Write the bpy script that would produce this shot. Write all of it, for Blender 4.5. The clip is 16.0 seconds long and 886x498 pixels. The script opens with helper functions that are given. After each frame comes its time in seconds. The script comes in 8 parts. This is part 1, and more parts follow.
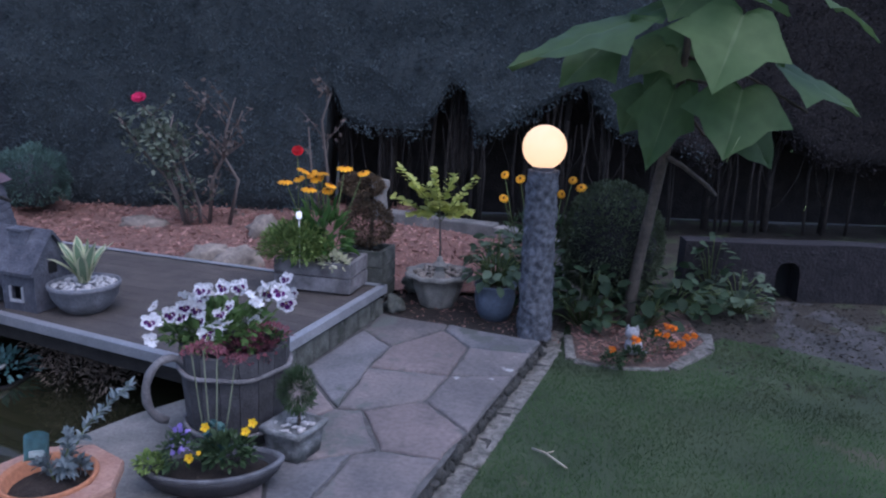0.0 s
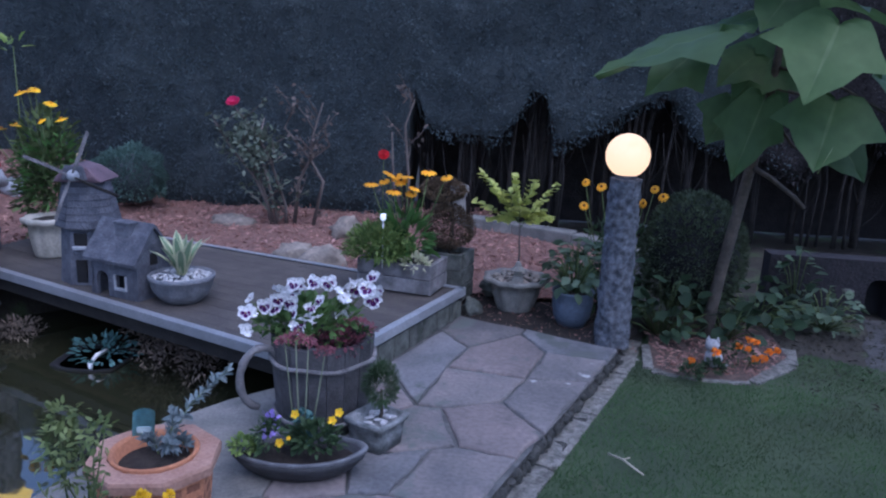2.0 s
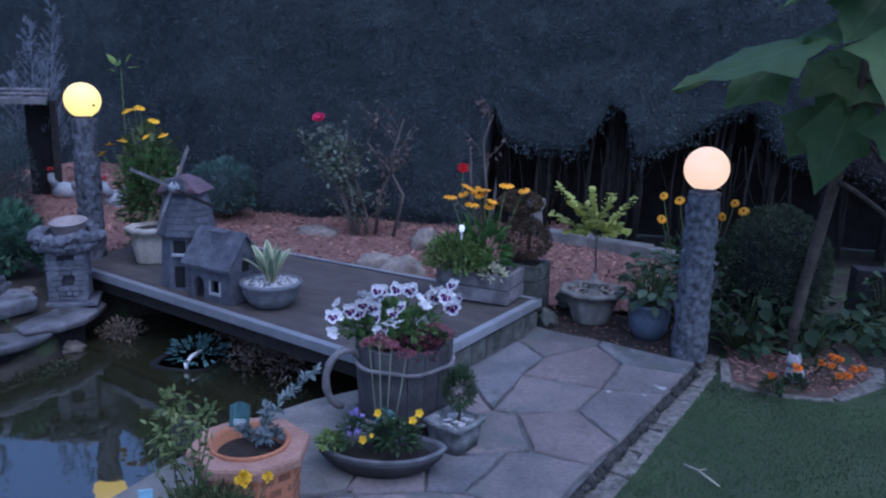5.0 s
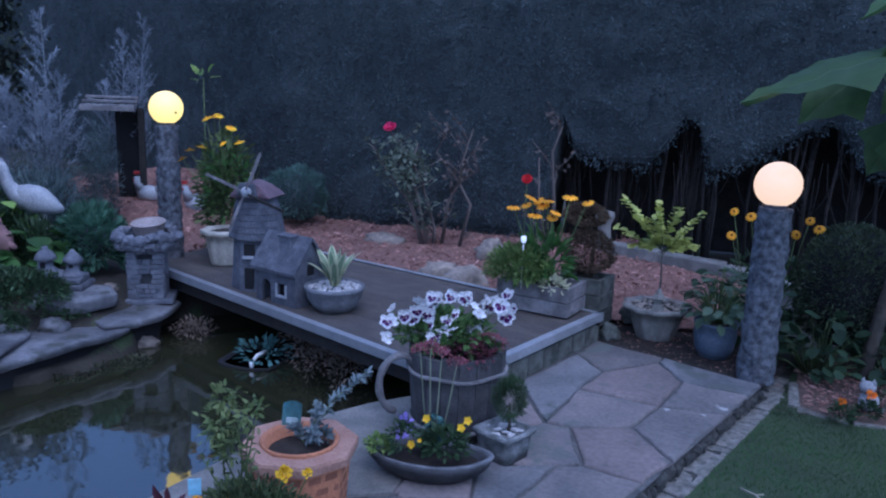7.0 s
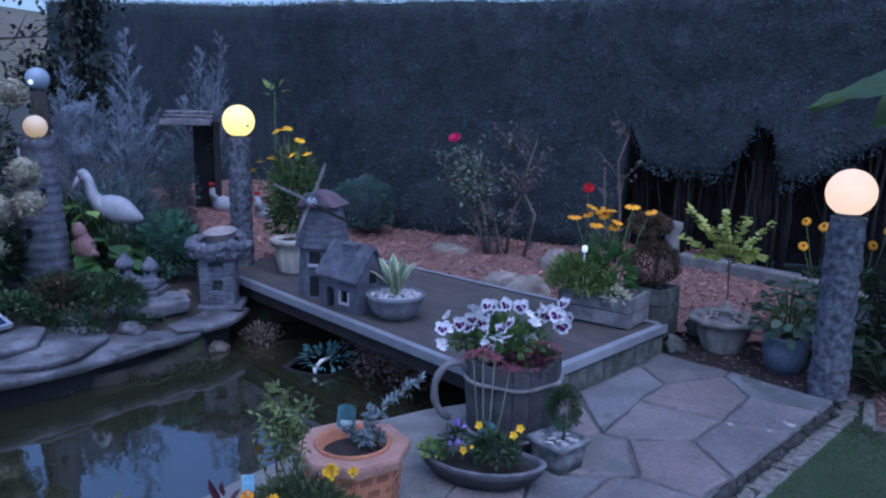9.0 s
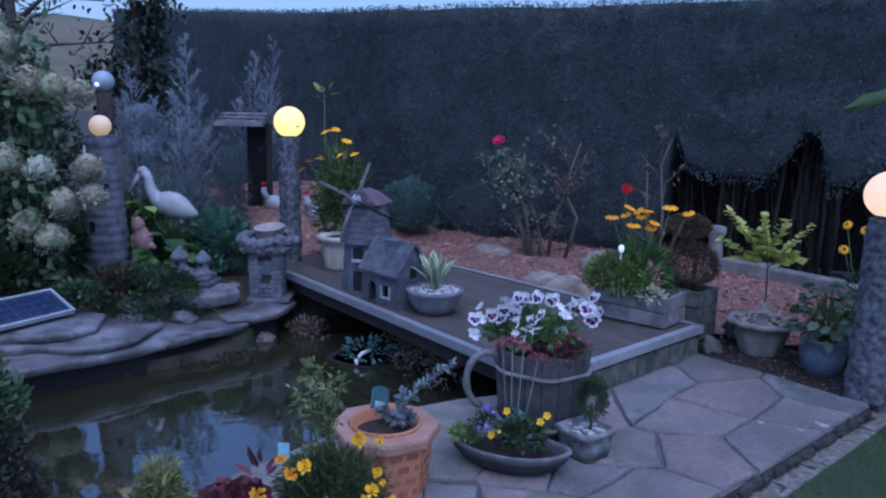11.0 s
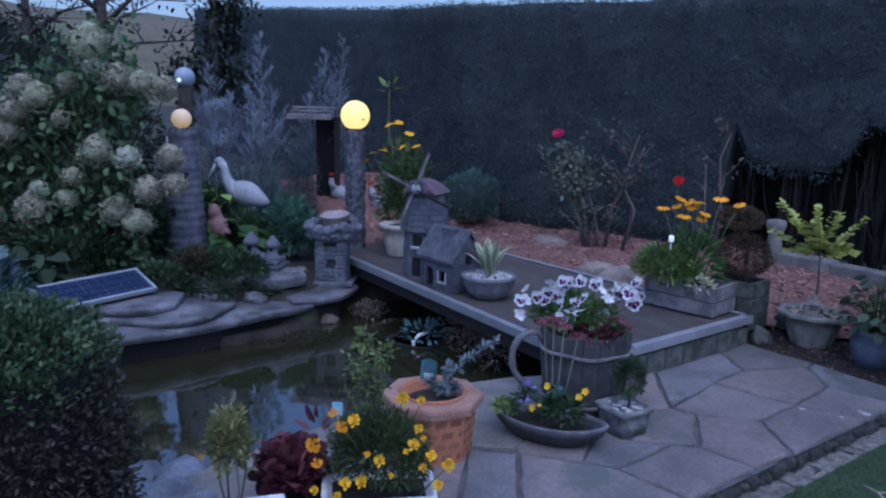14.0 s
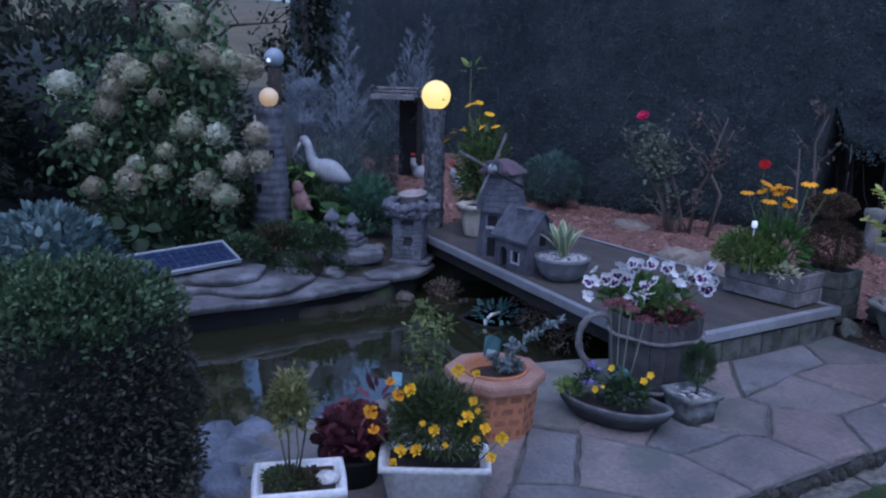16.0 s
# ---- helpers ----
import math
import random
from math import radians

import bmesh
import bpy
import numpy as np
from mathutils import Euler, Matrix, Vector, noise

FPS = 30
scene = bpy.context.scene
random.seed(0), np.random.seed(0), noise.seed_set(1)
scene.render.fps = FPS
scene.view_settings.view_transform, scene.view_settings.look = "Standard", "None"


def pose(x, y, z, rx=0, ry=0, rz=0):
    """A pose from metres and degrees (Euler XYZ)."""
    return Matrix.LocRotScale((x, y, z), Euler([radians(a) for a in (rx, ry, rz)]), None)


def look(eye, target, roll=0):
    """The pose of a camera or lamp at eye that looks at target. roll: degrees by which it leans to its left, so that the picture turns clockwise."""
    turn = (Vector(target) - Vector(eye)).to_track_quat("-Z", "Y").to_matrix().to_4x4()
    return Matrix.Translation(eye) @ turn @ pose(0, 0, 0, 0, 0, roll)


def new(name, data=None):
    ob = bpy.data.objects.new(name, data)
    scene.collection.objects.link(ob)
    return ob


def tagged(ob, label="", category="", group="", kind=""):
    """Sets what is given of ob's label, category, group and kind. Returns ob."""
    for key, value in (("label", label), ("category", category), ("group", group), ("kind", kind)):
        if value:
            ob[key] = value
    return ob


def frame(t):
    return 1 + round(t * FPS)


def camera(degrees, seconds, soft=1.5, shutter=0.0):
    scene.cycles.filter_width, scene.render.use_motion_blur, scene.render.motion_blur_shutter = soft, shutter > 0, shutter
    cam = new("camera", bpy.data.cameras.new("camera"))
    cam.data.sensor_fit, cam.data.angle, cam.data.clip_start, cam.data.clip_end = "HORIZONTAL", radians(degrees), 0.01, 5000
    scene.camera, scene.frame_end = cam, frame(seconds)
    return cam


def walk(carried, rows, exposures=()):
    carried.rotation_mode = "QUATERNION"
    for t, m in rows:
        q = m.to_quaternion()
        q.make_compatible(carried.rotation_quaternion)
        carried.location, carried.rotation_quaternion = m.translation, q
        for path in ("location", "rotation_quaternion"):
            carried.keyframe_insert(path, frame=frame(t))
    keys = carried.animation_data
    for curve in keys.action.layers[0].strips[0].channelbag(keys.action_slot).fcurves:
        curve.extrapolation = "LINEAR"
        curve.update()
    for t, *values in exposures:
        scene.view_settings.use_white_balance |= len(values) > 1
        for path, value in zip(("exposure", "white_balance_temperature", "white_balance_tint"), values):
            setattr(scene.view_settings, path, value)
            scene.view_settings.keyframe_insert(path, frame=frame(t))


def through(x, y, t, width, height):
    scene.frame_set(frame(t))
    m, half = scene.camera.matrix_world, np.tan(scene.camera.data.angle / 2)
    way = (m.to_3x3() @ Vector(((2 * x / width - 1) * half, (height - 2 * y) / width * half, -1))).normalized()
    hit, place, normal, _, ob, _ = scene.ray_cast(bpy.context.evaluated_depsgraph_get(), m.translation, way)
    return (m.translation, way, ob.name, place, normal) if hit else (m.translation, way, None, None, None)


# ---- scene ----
cam = camera(60.9, 16.0, soft=2.2)
PATH = [
    (0, (0.069, -0.012, 1.334), (0.029, 1.93, 0.856), 1.7),
    (0.5, (0.056, -0.033, 1.334), (-0.025, 1.908, 0.86), 1.9),
    (1, (0.047, -0.053, 1.334), (-0.081, 1.886, 0.862), 2.0),
    (1.5, (0.036, -0.069, 1.334), (-0.147, 1.867, 0.865), 2.2),
    (2, (0.029, -0.087, 1.333), (-0.2, 1.844, 0.867), 2.2),
    (2.5, (0.03, -0.108, 1.337), (-0.242, 1.819, 0.876), 2.0),
    (3, (0.027, -0.129, 1.335), (-0.28, 1.794, 0.879), 2.1),
    (3.5, (0.025, -0.151, 1.335), (-0.312, 1.768, 0.885), 2.0),
    (4, (0.022, -0.186, 1.337), (-0.337, 1.73, 0.891), 1.8),
    (6.5, (0.09, -0.197, 1.337), (-0.482, 1.673, 0.921), 1.8),
    (7, (0.113, -0.195, 1.335), (-0.509, 1.66, 0.923), 2.0),
    (7.5, (0.123, -0.191, 1.328), (-0.553, 1.647, 0.923), 2.0),
    (8, (0.143, -0.192, 1.331), (-0.583, 1.628, 0.93), 1.6),
    (8.5, (0.164, -0.192, 1.328), (-0.6, 1.614, 0.935), 1.5),
    (9, (0.183, -0.196, 1.325), (-0.62, 1.595, 0.939), 1.2),
    (11.5, (0.314, -0.296, 1.29), (-0.641, 1.422, 0.92), 1.5),
    (12, (0.332, -0.313, 1.29), (-0.656, 1.385, 0.918), 1.3),
    (12.5, (0.369, -0.355, 1.287), (-0.648, 1.326, 0.911), 1.1),
    (13, (0.401, -0.377, 1.284), (-0.637, 1.29, 0.906), 1.2),
    (13.5, (0.43, -0.394, 1.288), (-0.628, 1.26, 0.908), 1.3),
    (14, (0.462, -0.413, 1.288), (-0.616, 1.227, 0.9), 1.4),
    (14.5, (0.483, -0.443, 1.295), (-0.61, 1.183, 0.893), 1.5),
    (15, (0.495, -0.443, 1.286), (-0.62, 1.164, 0.868), 1.6),
    (15.5, (0.508, -0.41, 1.283), (-0.665, 1.152, 0.853), 1.6),
    (16, (0.539, -0.384, 1.268), (-0.717, 1.111, 0.832), 1.6),
]
walk(cam, [(t, look(eye, target, roll)) for t, eye, target, roll in PATH], [(0.0, 1.24, 5350, 21), (3.0, 1.31, 4830, 20), (3.6, 0.98, 4800, 21), (7.0, 1.04, 4580, 19), (9.0, 1.06, 4600, 20), (13.0, 0.93, 4740, 21), (16.0, 0.77, 4860, 20)])


# dull sky at dusk: wide soft light from above
world = bpy.data.worlds.new("dusk")
scene.world = world
world.use_nodes = True
wn, wl = world.node_tree.nodes, world.node_tree.links
sky = wn.new("ShaderNodeTexSky")
sky.sky_type, sky.sun_disc = "NISHITA", False
sky.sun_elevation, sky.sun_rotation = radians(62), radians(141)
sky.air_density, sky.dust_density, sky.ozone_density = 1.0, 3.0, 1.0
wl.new(sky.outputs[0], wn["Background"].inputs[0])
wn["Background"].inputs[1].default_value = 0.08
sun_data = bpy.data.lights.new("sun", "SUN")
sun_data.energy, sun_data.angle, sun_data.color = 0.45, radians(110), (0.85, 0.9, 1.0)
sun = new("sun", sun_data)
sun.matrix_world = look((1.2, -1.5, 6), (0, 0, 0))


# ---------- tools ----------
R = random.Random(7)


def rgb(c):
    return (*c, 1.0)


def material(name, c1, c2=None, rough=0.8, metal=0.0, scale=9.0, fine=70.0, bump=0.3, spots=None, dist=0.01):
    """Two colours mixed by coarse noise, darkened by fine grain, with relief."""
    m = bpy.data.materials.new(name)
    m.use_nodes = True
    n, l = m.node_tree.nodes, m.node_tree.links
    p = n["Principled BSDF"]
    c2 = c2 or tuple(v * 0.6 for v in c1)
    tc = n.new("ShaderNodeTexCoord")
    big, small = n.new("ShaderNodeTexNoise"), n.new("ShaderNodeTexNoise")
    big.inputs["Scale"].default_value, big.inputs["Detail"].default_value = scale, 5
    small.inputs["Scale"].default_value, small.inputs["Detail"].default_value = fine, 4
    info = n.new("ShaderNodeObjectInfo")
    shift = n.new("ShaderNodeVectorMath")
    shift.operation = "ADD"
    l.new(tc.outputs["Object"], shift.inputs[0])
    l.new(info.outputs["Random"], shift.inputs[1])
    for t in (big, small):
        l.new(shift.outputs[0], t.inputs["Vector"])
    ramp = n.new("ShaderNodeValToRGB")
    ramp.color_ramp.elements[0].position, ramp.color_ramp.elements[1].position = 0.35, 0.68
    ramp.color_ramp.elements[0].color, ramp.color_ramp.elements[1].color = rgb(c2), rgb(c1)
    l.new(big.outputs["Fac"], ramp.inputs[0])
    grain = n.new("ShaderNodeMapRange")
    grain.inputs[1].default_value, grain.inputs[2].default_value = 0.3, 0.7
    grain.inputs[3].default_value, grain.inputs[4].default_value = 0.8, 1.16
    l.new(small.outputs["Fac"], grain.inputs[0])
    mul = n.new("ShaderNodeVectorMath")
    mul.operation = "SCALE"
    l.new(ramp.outputs[0], mul.inputs[0])
    l.new(grain.outputs[0], mul.inputs["Scale"])
    out = mul.outputs[0]
    each = n.new("ShaderNodeMapRange")
    each.inputs[3].default_value, each.inputs[4].default_value = 0.84, 1.14
    l.new(info.outputs["Random"], each.inputs[0])
    mul2 = n.new("ShaderNodeVectorMath")
    mul2.operation = "SCALE"
    l.new(out, mul2.inputs[0])
    l.new(each.outputs[0], mul2.inputs["Scale"])
    out = mul2.outputs[0]
    if spots:
        sn = n.new("ShaderNodeTexNoise")
        sn.inputs["Scale"].default_value, sn.inputs["Detail"].default_value = spots[1], 6
        l.new(shift.outputs[0], sn.inputs["Vector"])
        sr = n.new("ShaderNodeMapRange")
        sr.inputs[1].default_value, sr.inputs[2].default_value = spots[2], spots[2] + 0.07
        l.new(sn.outputs["Fac"], sr.inputs[0])
        mx = n.new("ShaderNodeMix")
        mx.data_type = "RGBA"
        l.new(sr.outputs[0], mx.inputs[0])
        l.new(out, mx.inputs[6])
        mx.inputs[7].default_value = rgb(spots[0])
        out = mx.outputs[2]
    l.new(out, p.inputs["Base Color"])
    p.inputs["Roughness"].default_value, p.inputs["Metallic"].default_value = rough, metal
    if bump:
        b = n.new("ShaderNodeBump")
        b.inputs["Strength"].default_value, b.inputs["Distance"].default_value = bump, dist
        l.new(small.outputs["Fac"], b.inputs["Height"])
        l.new(b.outputs[0], p.inputs["Normal"])
    return m


def leaf_material(name, c1, c2, rough=0.6, through=0.25, mottle=0.33, coarse=6.0, worn=None):
    """Foliage: every leaf its own tone between two greens, some light coming through."""
    m = bpy.data.materials.new(name)
    m.use_nodes = True
    n, l = m.node_tree.nodes, m.node_tree.links
    p, out = n["Principled BSDF"], n["Material Output"]
    geo = n.new("ShaderNodeNewGeometry")
    ramp = n.new("ShaderNodeValToRGB")
    ramp.color_ramp.elements[0].color, ramp.color_ramp.elements[1].color = rgb(c2), rgb(c1)
    l.new(geo.outputs["Random Per Island"], ramp.inputs[0])
    tc, tex = n.new("ShaderNodeTexCoord"), n.new("ShaderNodeTexNoise")
    tex.inputs["Scale"].default_value = coarse
    l.new(tc.outputs["Object"], tex.inputs["Vector"])
    mr = n.new("ShaderNodeMapRange")
    mr.inputs[1].default_value, mr.inputs[2].default_value = 0.3, 0.7
    mr.inputs[3].default_value, mr.inputs[4].default_value = 1 - mottle, 1 + 0.9 * mottle
    l.new(tex.outputs["Fac"], mr.inputs[0])
    mul = n.new("ShaderNodeVectorMath")
    mul.operation = "SCALE"
    l.new(ramp.outputs[0], mul.inputs[0])
    l.new(mr.outputs[0], mul.inputs["Scale"])
    if worn:
        patch, cut, mx = n.new("ShaderNodeTexNoise"), n.new("ShaderNodeMapRange"), n.new("ShaderNodeMix")
        patch.inputs["Scale"].default_value, patch.inputs["Detail"].default_value = coarse * 0.8, 5
        l.new(tc.outputs["Object"], patch.inputs["Vector"])
        cut.inputs[1].default_value, cut.inputs[2].default_value = 0.49, 0.66
        l.new(patch.outputs["Fac"], cut.inputs[0])
        mx.data_type = "RGBA"
        l.new(cut.outputs[0], mx.inputs[0])
        l.new(ramp.outputs[0], mx.inputs[6])
        mx.inputs[7].default_value = rgb(worn)
        l.new(mx.outputs[2], mul.inputs[0])
    info, each = n.new("ShaderNodeObjectInfo"), n.new("ShaderNodeMapRange")
    each.inputs[3].default_value, each.inputs[4].default_value = 0.8, 1.2
    l.new(info.outputs["Random"], each.inputs[0])
    whole = n.new("ShaderNodeVectorMath")
    whole.operation = "SCALE"
    l.new(mul.outputs[0], whole.inputs[0])
    l.new(each.outputs[0], whole.inputs["Scale"])
    mul = whole
    l.new(mul.outputs[0], p.inputs["Base Color"])
    p.inputs["Roughness"].default_value = rough
    p.inputs["Specular IOR Level"].default_value = 0.25
    tr, mix = n.new("ShaderNodeBsdfTranslucent"), n.new("ShaderNodeMixShader")
    l.new(mul.outputs[0], tr.inputs["Color"])
    mix.inputs[0].default_value = through
    l.new(p.outputs[0], mix.inputs[1])
    l.new(tr.outputs[0], mix.inputs[2])
    l.new(mix.outputs[0], out.inputs["Surface"])
    return m


def glow_material(name, color, strength, base=(0.5, 0.45, 0.38)):
    m = bpy.data.materials.new(name)
    m.use_nodes = True
    p = m.node_tree.nodes["Principled BSDF"]
    p.inputs["Base Color"].default_value = rgb(base)
    p.inputs["Roughness"].default_value = 0.35
    p.inputs["Emission Color"].default_value = rgb(color)
    p.inputs["Emission Strength"].default_value = strength
    return m


def thing(name, x, y, z, label, category, turn=0.0, group="", kind="", lean=(0, 0)):
    ob = new(name)
    ob.empty_display_size = 0.05
    ob.matrix_world = pose(x, y, z, lean[0], lean[1], turn)
    return tagged(ob, label, category, group, kind)


def part(name, shape, mat, parent=None, label="", smooth=True):
    """Links a bmesh or a mesh as one object under parent."""
    if isinstance(shape, bmesh.types.BMesh):
        bmesh.ops.recalc_face_normals(shape, faces=shape.faces)
        me = bpy.data.meshes.new(name)
        shape.to_mesh(me)
        shape.free()
    else:
        me = shape
    if not me.materials:
        for k in (mat if isinstance(mat, (list, tuple)) else (mat,)):
            me.materials.append(k)
    me.polygons.foreach_set("use_smooth", [smooth] * len(me.polygons))
    ob = new(name, me)
    if parent:
        ob.parent = parent
    if label:
        tagged(ob, label)
    return ob


def structure(name, shape, mat, label, category, smooth=False):
    return tagged(part(name, shape, mat, smooth=smooth), label, category, kind="structure")


def B():
    return bmesh.new()


def box(bm, c, s, turn=0.0, bevel=0.0, mat=0, top=1.0):
    """A box about c of size s; top: how far its upper face is scaled."""
    made = bmesh.ops.create_cube(bm, size=1.0)["verts"]
    for v in made:
        k = top if v.co.z > 0 else 1.0
        v.co = Vector((v.co.x * s[0] * k, v.co.y * s[1] * k, v.co.z * s[2]))
    if bevel:
        edges = list({e for v in made for e in v.link_edges})
        made = bmesh.ops.bevel(bm, geom=edges, offset=bevel, segments=2, affect="EDGES", profile=0.5)["verts"]
    bmesh.ops.transform(bm, matrix=pose(*c, 0, 0, turn), verts=made)
    for f in {f for v in made for f in v.link_faces}:
        f.material_index = mat
    return made


def lathe(bm, profile, n=24, wobble=None, centre=(0, 0, 0), square=0.0, turn=0.0, cap=True):
    """Turns a profile of (radius, height); wobble(angle, z) adds to the radius; ends with radius 0 close it."""
    rings = []
    for r, z in profile:
        ring = []
        for i in range(n):
            a = 2 * math.pi * i / n + turn
            k = r + (wobble(a, z) if wobble and r > 0 else 0)
            if square:
                k *= 1 + square * (1 / max(abs(math.cos(a - turn)), abs(math.sin(a - turn))) - 1)
            ring.append(bm.verts.new((centre[0] + k * math.cos(a), centre[1] + k * math.sin(a), centre[2] + z)))
        rings.append(ring)
    for a, b in zip(rings, rings[1:]):
        for i in range(n):
            j = (i + 1) % n
            bm.faces.new((a[i], a[j], b[j], b[i]))
    for ring in (rings[0], rings[-1]) if cap else ():
        bm.faces.new(ring)
    return rings


def tube(bm, pts, radii, n=7, mat=0):
    pts = [Vector(p) for p in pts]
    if not hasattr(radii, "__len__"):
        radii = [radii] * len(pts)
    rings = []
    for i, p in enumerate(pts):
        d = (pts[min(i + 1, len(pts) - 1)] - pts[max(i - 1, 0)]).normalized()
        side = d.cross(Vector((0.31, 0.17, 1)))
        if side.length < 0.05:
            side = d.cross(Vector((1, 0.2, 0)))
        side.normalize()
        up = side.cross(d)
        rings.append([bm.verts.new(p + (side * math.cos(2 * math.pi * k / n) + up * math.sin(2 * math.pi * k / n)) * radii[i]) for k in range(n)])
    for a, b in zip(rings, rings[1:]):
        for i in range(n):
            bm.faces.new((a[i], a[(i + 1) % n], b[(i + 1) % n], b[i])).material_index = mat
    bm.faces.new(rings[0]).material_index = mat
    bm.faces.new(rings[-1]).material_index = mat


def blob(bm, c, s, sub=2, amp=0.15, freq=2.0, seed=0.0, flat=None, turn=0.0):
    """A lumpy stone or core: a noisy icosphere about c with half axes s."""
    made = bmesh.ops.create_icosphere(bm, subdivisions=sub, radius=1.0)["verts"]
    for v in made:
        d = v.co.normalized()
        k = 1 + amp * noise.fractal(d * freq + Vector((seed, seed * 1.7, -seed)), 1.0, 2.0, 3)
        v.co = Vector((d.x * s[0], d.y * s[1], d.z * s[2])) * k
        if flat is not None:
            v.co.z = max(v.co.z, -flat)
    bmesh.ops.transform(bm, matrix=pose(*c, 0, 0, turn), verts=made)
    return made


LEAF = [(0, 0, 0), (0.3, -0.42, 0.05), (0.3, 0, -0.03), (0.3, 0.42, 0.05), (0.68, -0.36, 0.02), (0.68, 0, -0.05), (0.68, 0.36, 0.02), (1, 0, -0.12)]
LEAF_FACES = [(0, 1, 2), (0, 2, 3), (1, 4, 5, 2), (2, 5, 6, 3), (4, 7, 5), (5, 7, 6)]
SPRAY = [(0, 0, 0), (0.45, -0.3, 0.04), (0.5, 0.0, -0.04), (0.45, 0.3, 0.04), (1, 0, -0.05)]
SPRAY_FACES = [(0, 1, 2), (0, 2, 3), (1, 4, 2), (2, 4, 3)]
BLADE = [(0, -0.5, 0), (0, 0.5, 0), (0.5, -0.4, 0.05), (0.5, 0.4, 0.05), (1, 0, -0.08)]
BLADE_FACES = [(0, 1, 3, 2), (2, 3, 4)]


def unit(a):
    return a / np.maximum(np.linalg.norm(a, axis=-1, keepdims=True), 1e-9)


def leaves(name, pts, axes, sizes, width, shape=(LEAF, LEAF_FACES), seed=1, flip=0.6):
    """One mesh of many leaves: at pts, growing along axes, sizes long; width is the ratio to the length."""
    rng = np.random.RandomState(seed)
    tv, tf = np.array(shape[0], float), shape[1]
    pts, x = np.asarray(pts, float), unit(np.asarray(axes, float))
    sizes = np.broadcast_to(np.asarray(sizes, float), (len(pts),))
    up = np.array([0, 0, 1.0]) + flip * rng.normal(size=pts.shape)
    y = unit(np.cross(up, x))
    z = np.cross(x, y)
    v = pts[:, None] + sizes[:, None, None] * (tv[None, :, :1] * x[:, None] + width * tv[None, :, 1:2] * y[:, None] + tv[None, :, 2:] * z[:, None])
    k = len(tv)
    faces = [tuple(i * k + j for j in f) for i in range(len(pts)) for f in tf]
    me = bpy.data.meshes.new(name)
    me.from_pydata(v.reshape(-1, 3).tolist(), [], faces)
    return me


def shell(n, c, s, seed=1, inner=0.75, low=-1.0, lump=0.12, freq=2.5):
    """n points in the outer shell of a lumpy ellipsoid, and their outward ways."""
    rng = np.random.RandomState(seed)
    d = unit(rng.normal(size=(n * 2, 3)))
    d = d[d[:, 2] > low][:n]
    k = np.array([1 + lump * noise.noise(Vector(q) * freq + Vector((seed, 0, 0))) for q in d])
    r = (inner + (1 - inner) * rng.rand(len(d)) ** 0.6) * k
    return np.array(c) + d * r[:, None] * np.array(s), d


def flower_mesh(name, petals, r, mats, cup=0.25, width=0.6, rings=1, eye=0.22, blotch=None):
    """A flower that faces +z: petals (material 0), eye (material 1); blotch: dark patches on the inner petals."""
    bm = B()
    w = width
    pr = [(0, 0), (0.5, -w / 2), (0.85, -w * 0.45), (1, 0), (0.85, w * 0.45), (0.5, w / 2), (0.5, -min(w / 2, 0.3)), (0.74, 0), (0.5, min(w / 2, 0.3))]
    for g in range(rings):
        for i in range(petals):
            a = 2 * math.pi * (i + 0.5 * g) / petals
            ca, sa = math.cos(a), math.sin(a)
            k = r * (1 - 0.28 * g)
            vs = []
            for px, py in pr:
                h = cup * k * px * px * (0.5 if g == 0 else 1.1) + 0.06 * r * g * px + 0.05 * k * abs(py) + 0.004 * r * (i % 2)
                vs.append(bm.verts.new((k * (px * ca - py * sa), k * (px * sa + py * ca), h)))
            bm.faces.new((vs[0], vs[6], vs[7], vs[8])).material_index = 2 if blotch and i in blotch else 0
            bm.faces.new((vs[0], vs[1], vs[2], vs[3], vs[7], vs[6]))
            bm.faces.new((vs[0], vs[8], vs[7], vs[3], vs[4], vs[5]))
    bmesh.ops.remove_doubles(bm, verts=bm.verts, dist=r * 0.012)
    for v in bmesh.ops.create_icosphere(bm, subdivisions=1, radius=1)["verts"]:
        v.co = Vector((v.co.x * eye * r, v.co.y * eye * r, v.co.z * eye * r * 0.5 + 0.05 * r + 0.07 * r * rings))
        for f in v.link_faces:
            f.material_index = 1
    me = bpy.data.meshes.new(name)
    bm.to_mesh(me)
    bm.free()
    for m in mats:
        me.materials.append(m)
    return me


def place(name, me, parent, p, way, spin=0.0, size=1.0):
    """Another object on the same mesh, at p in its parent, its +z along way."""
    ob = new(name, me)
    ob.parent = parent
    ob.matrix_local = Matrix.Translation(p) @ Vector(way).to_track_quat("Z", "Y").to_matrix().to_4x4() @ pose(0, 0, 0, 0, 0, spin) @ Matrix.Scale(size, 4)
    return ob


def line(p, q, k):
    return tuple(a + (b - a) * k for a, b in zip(p, q))


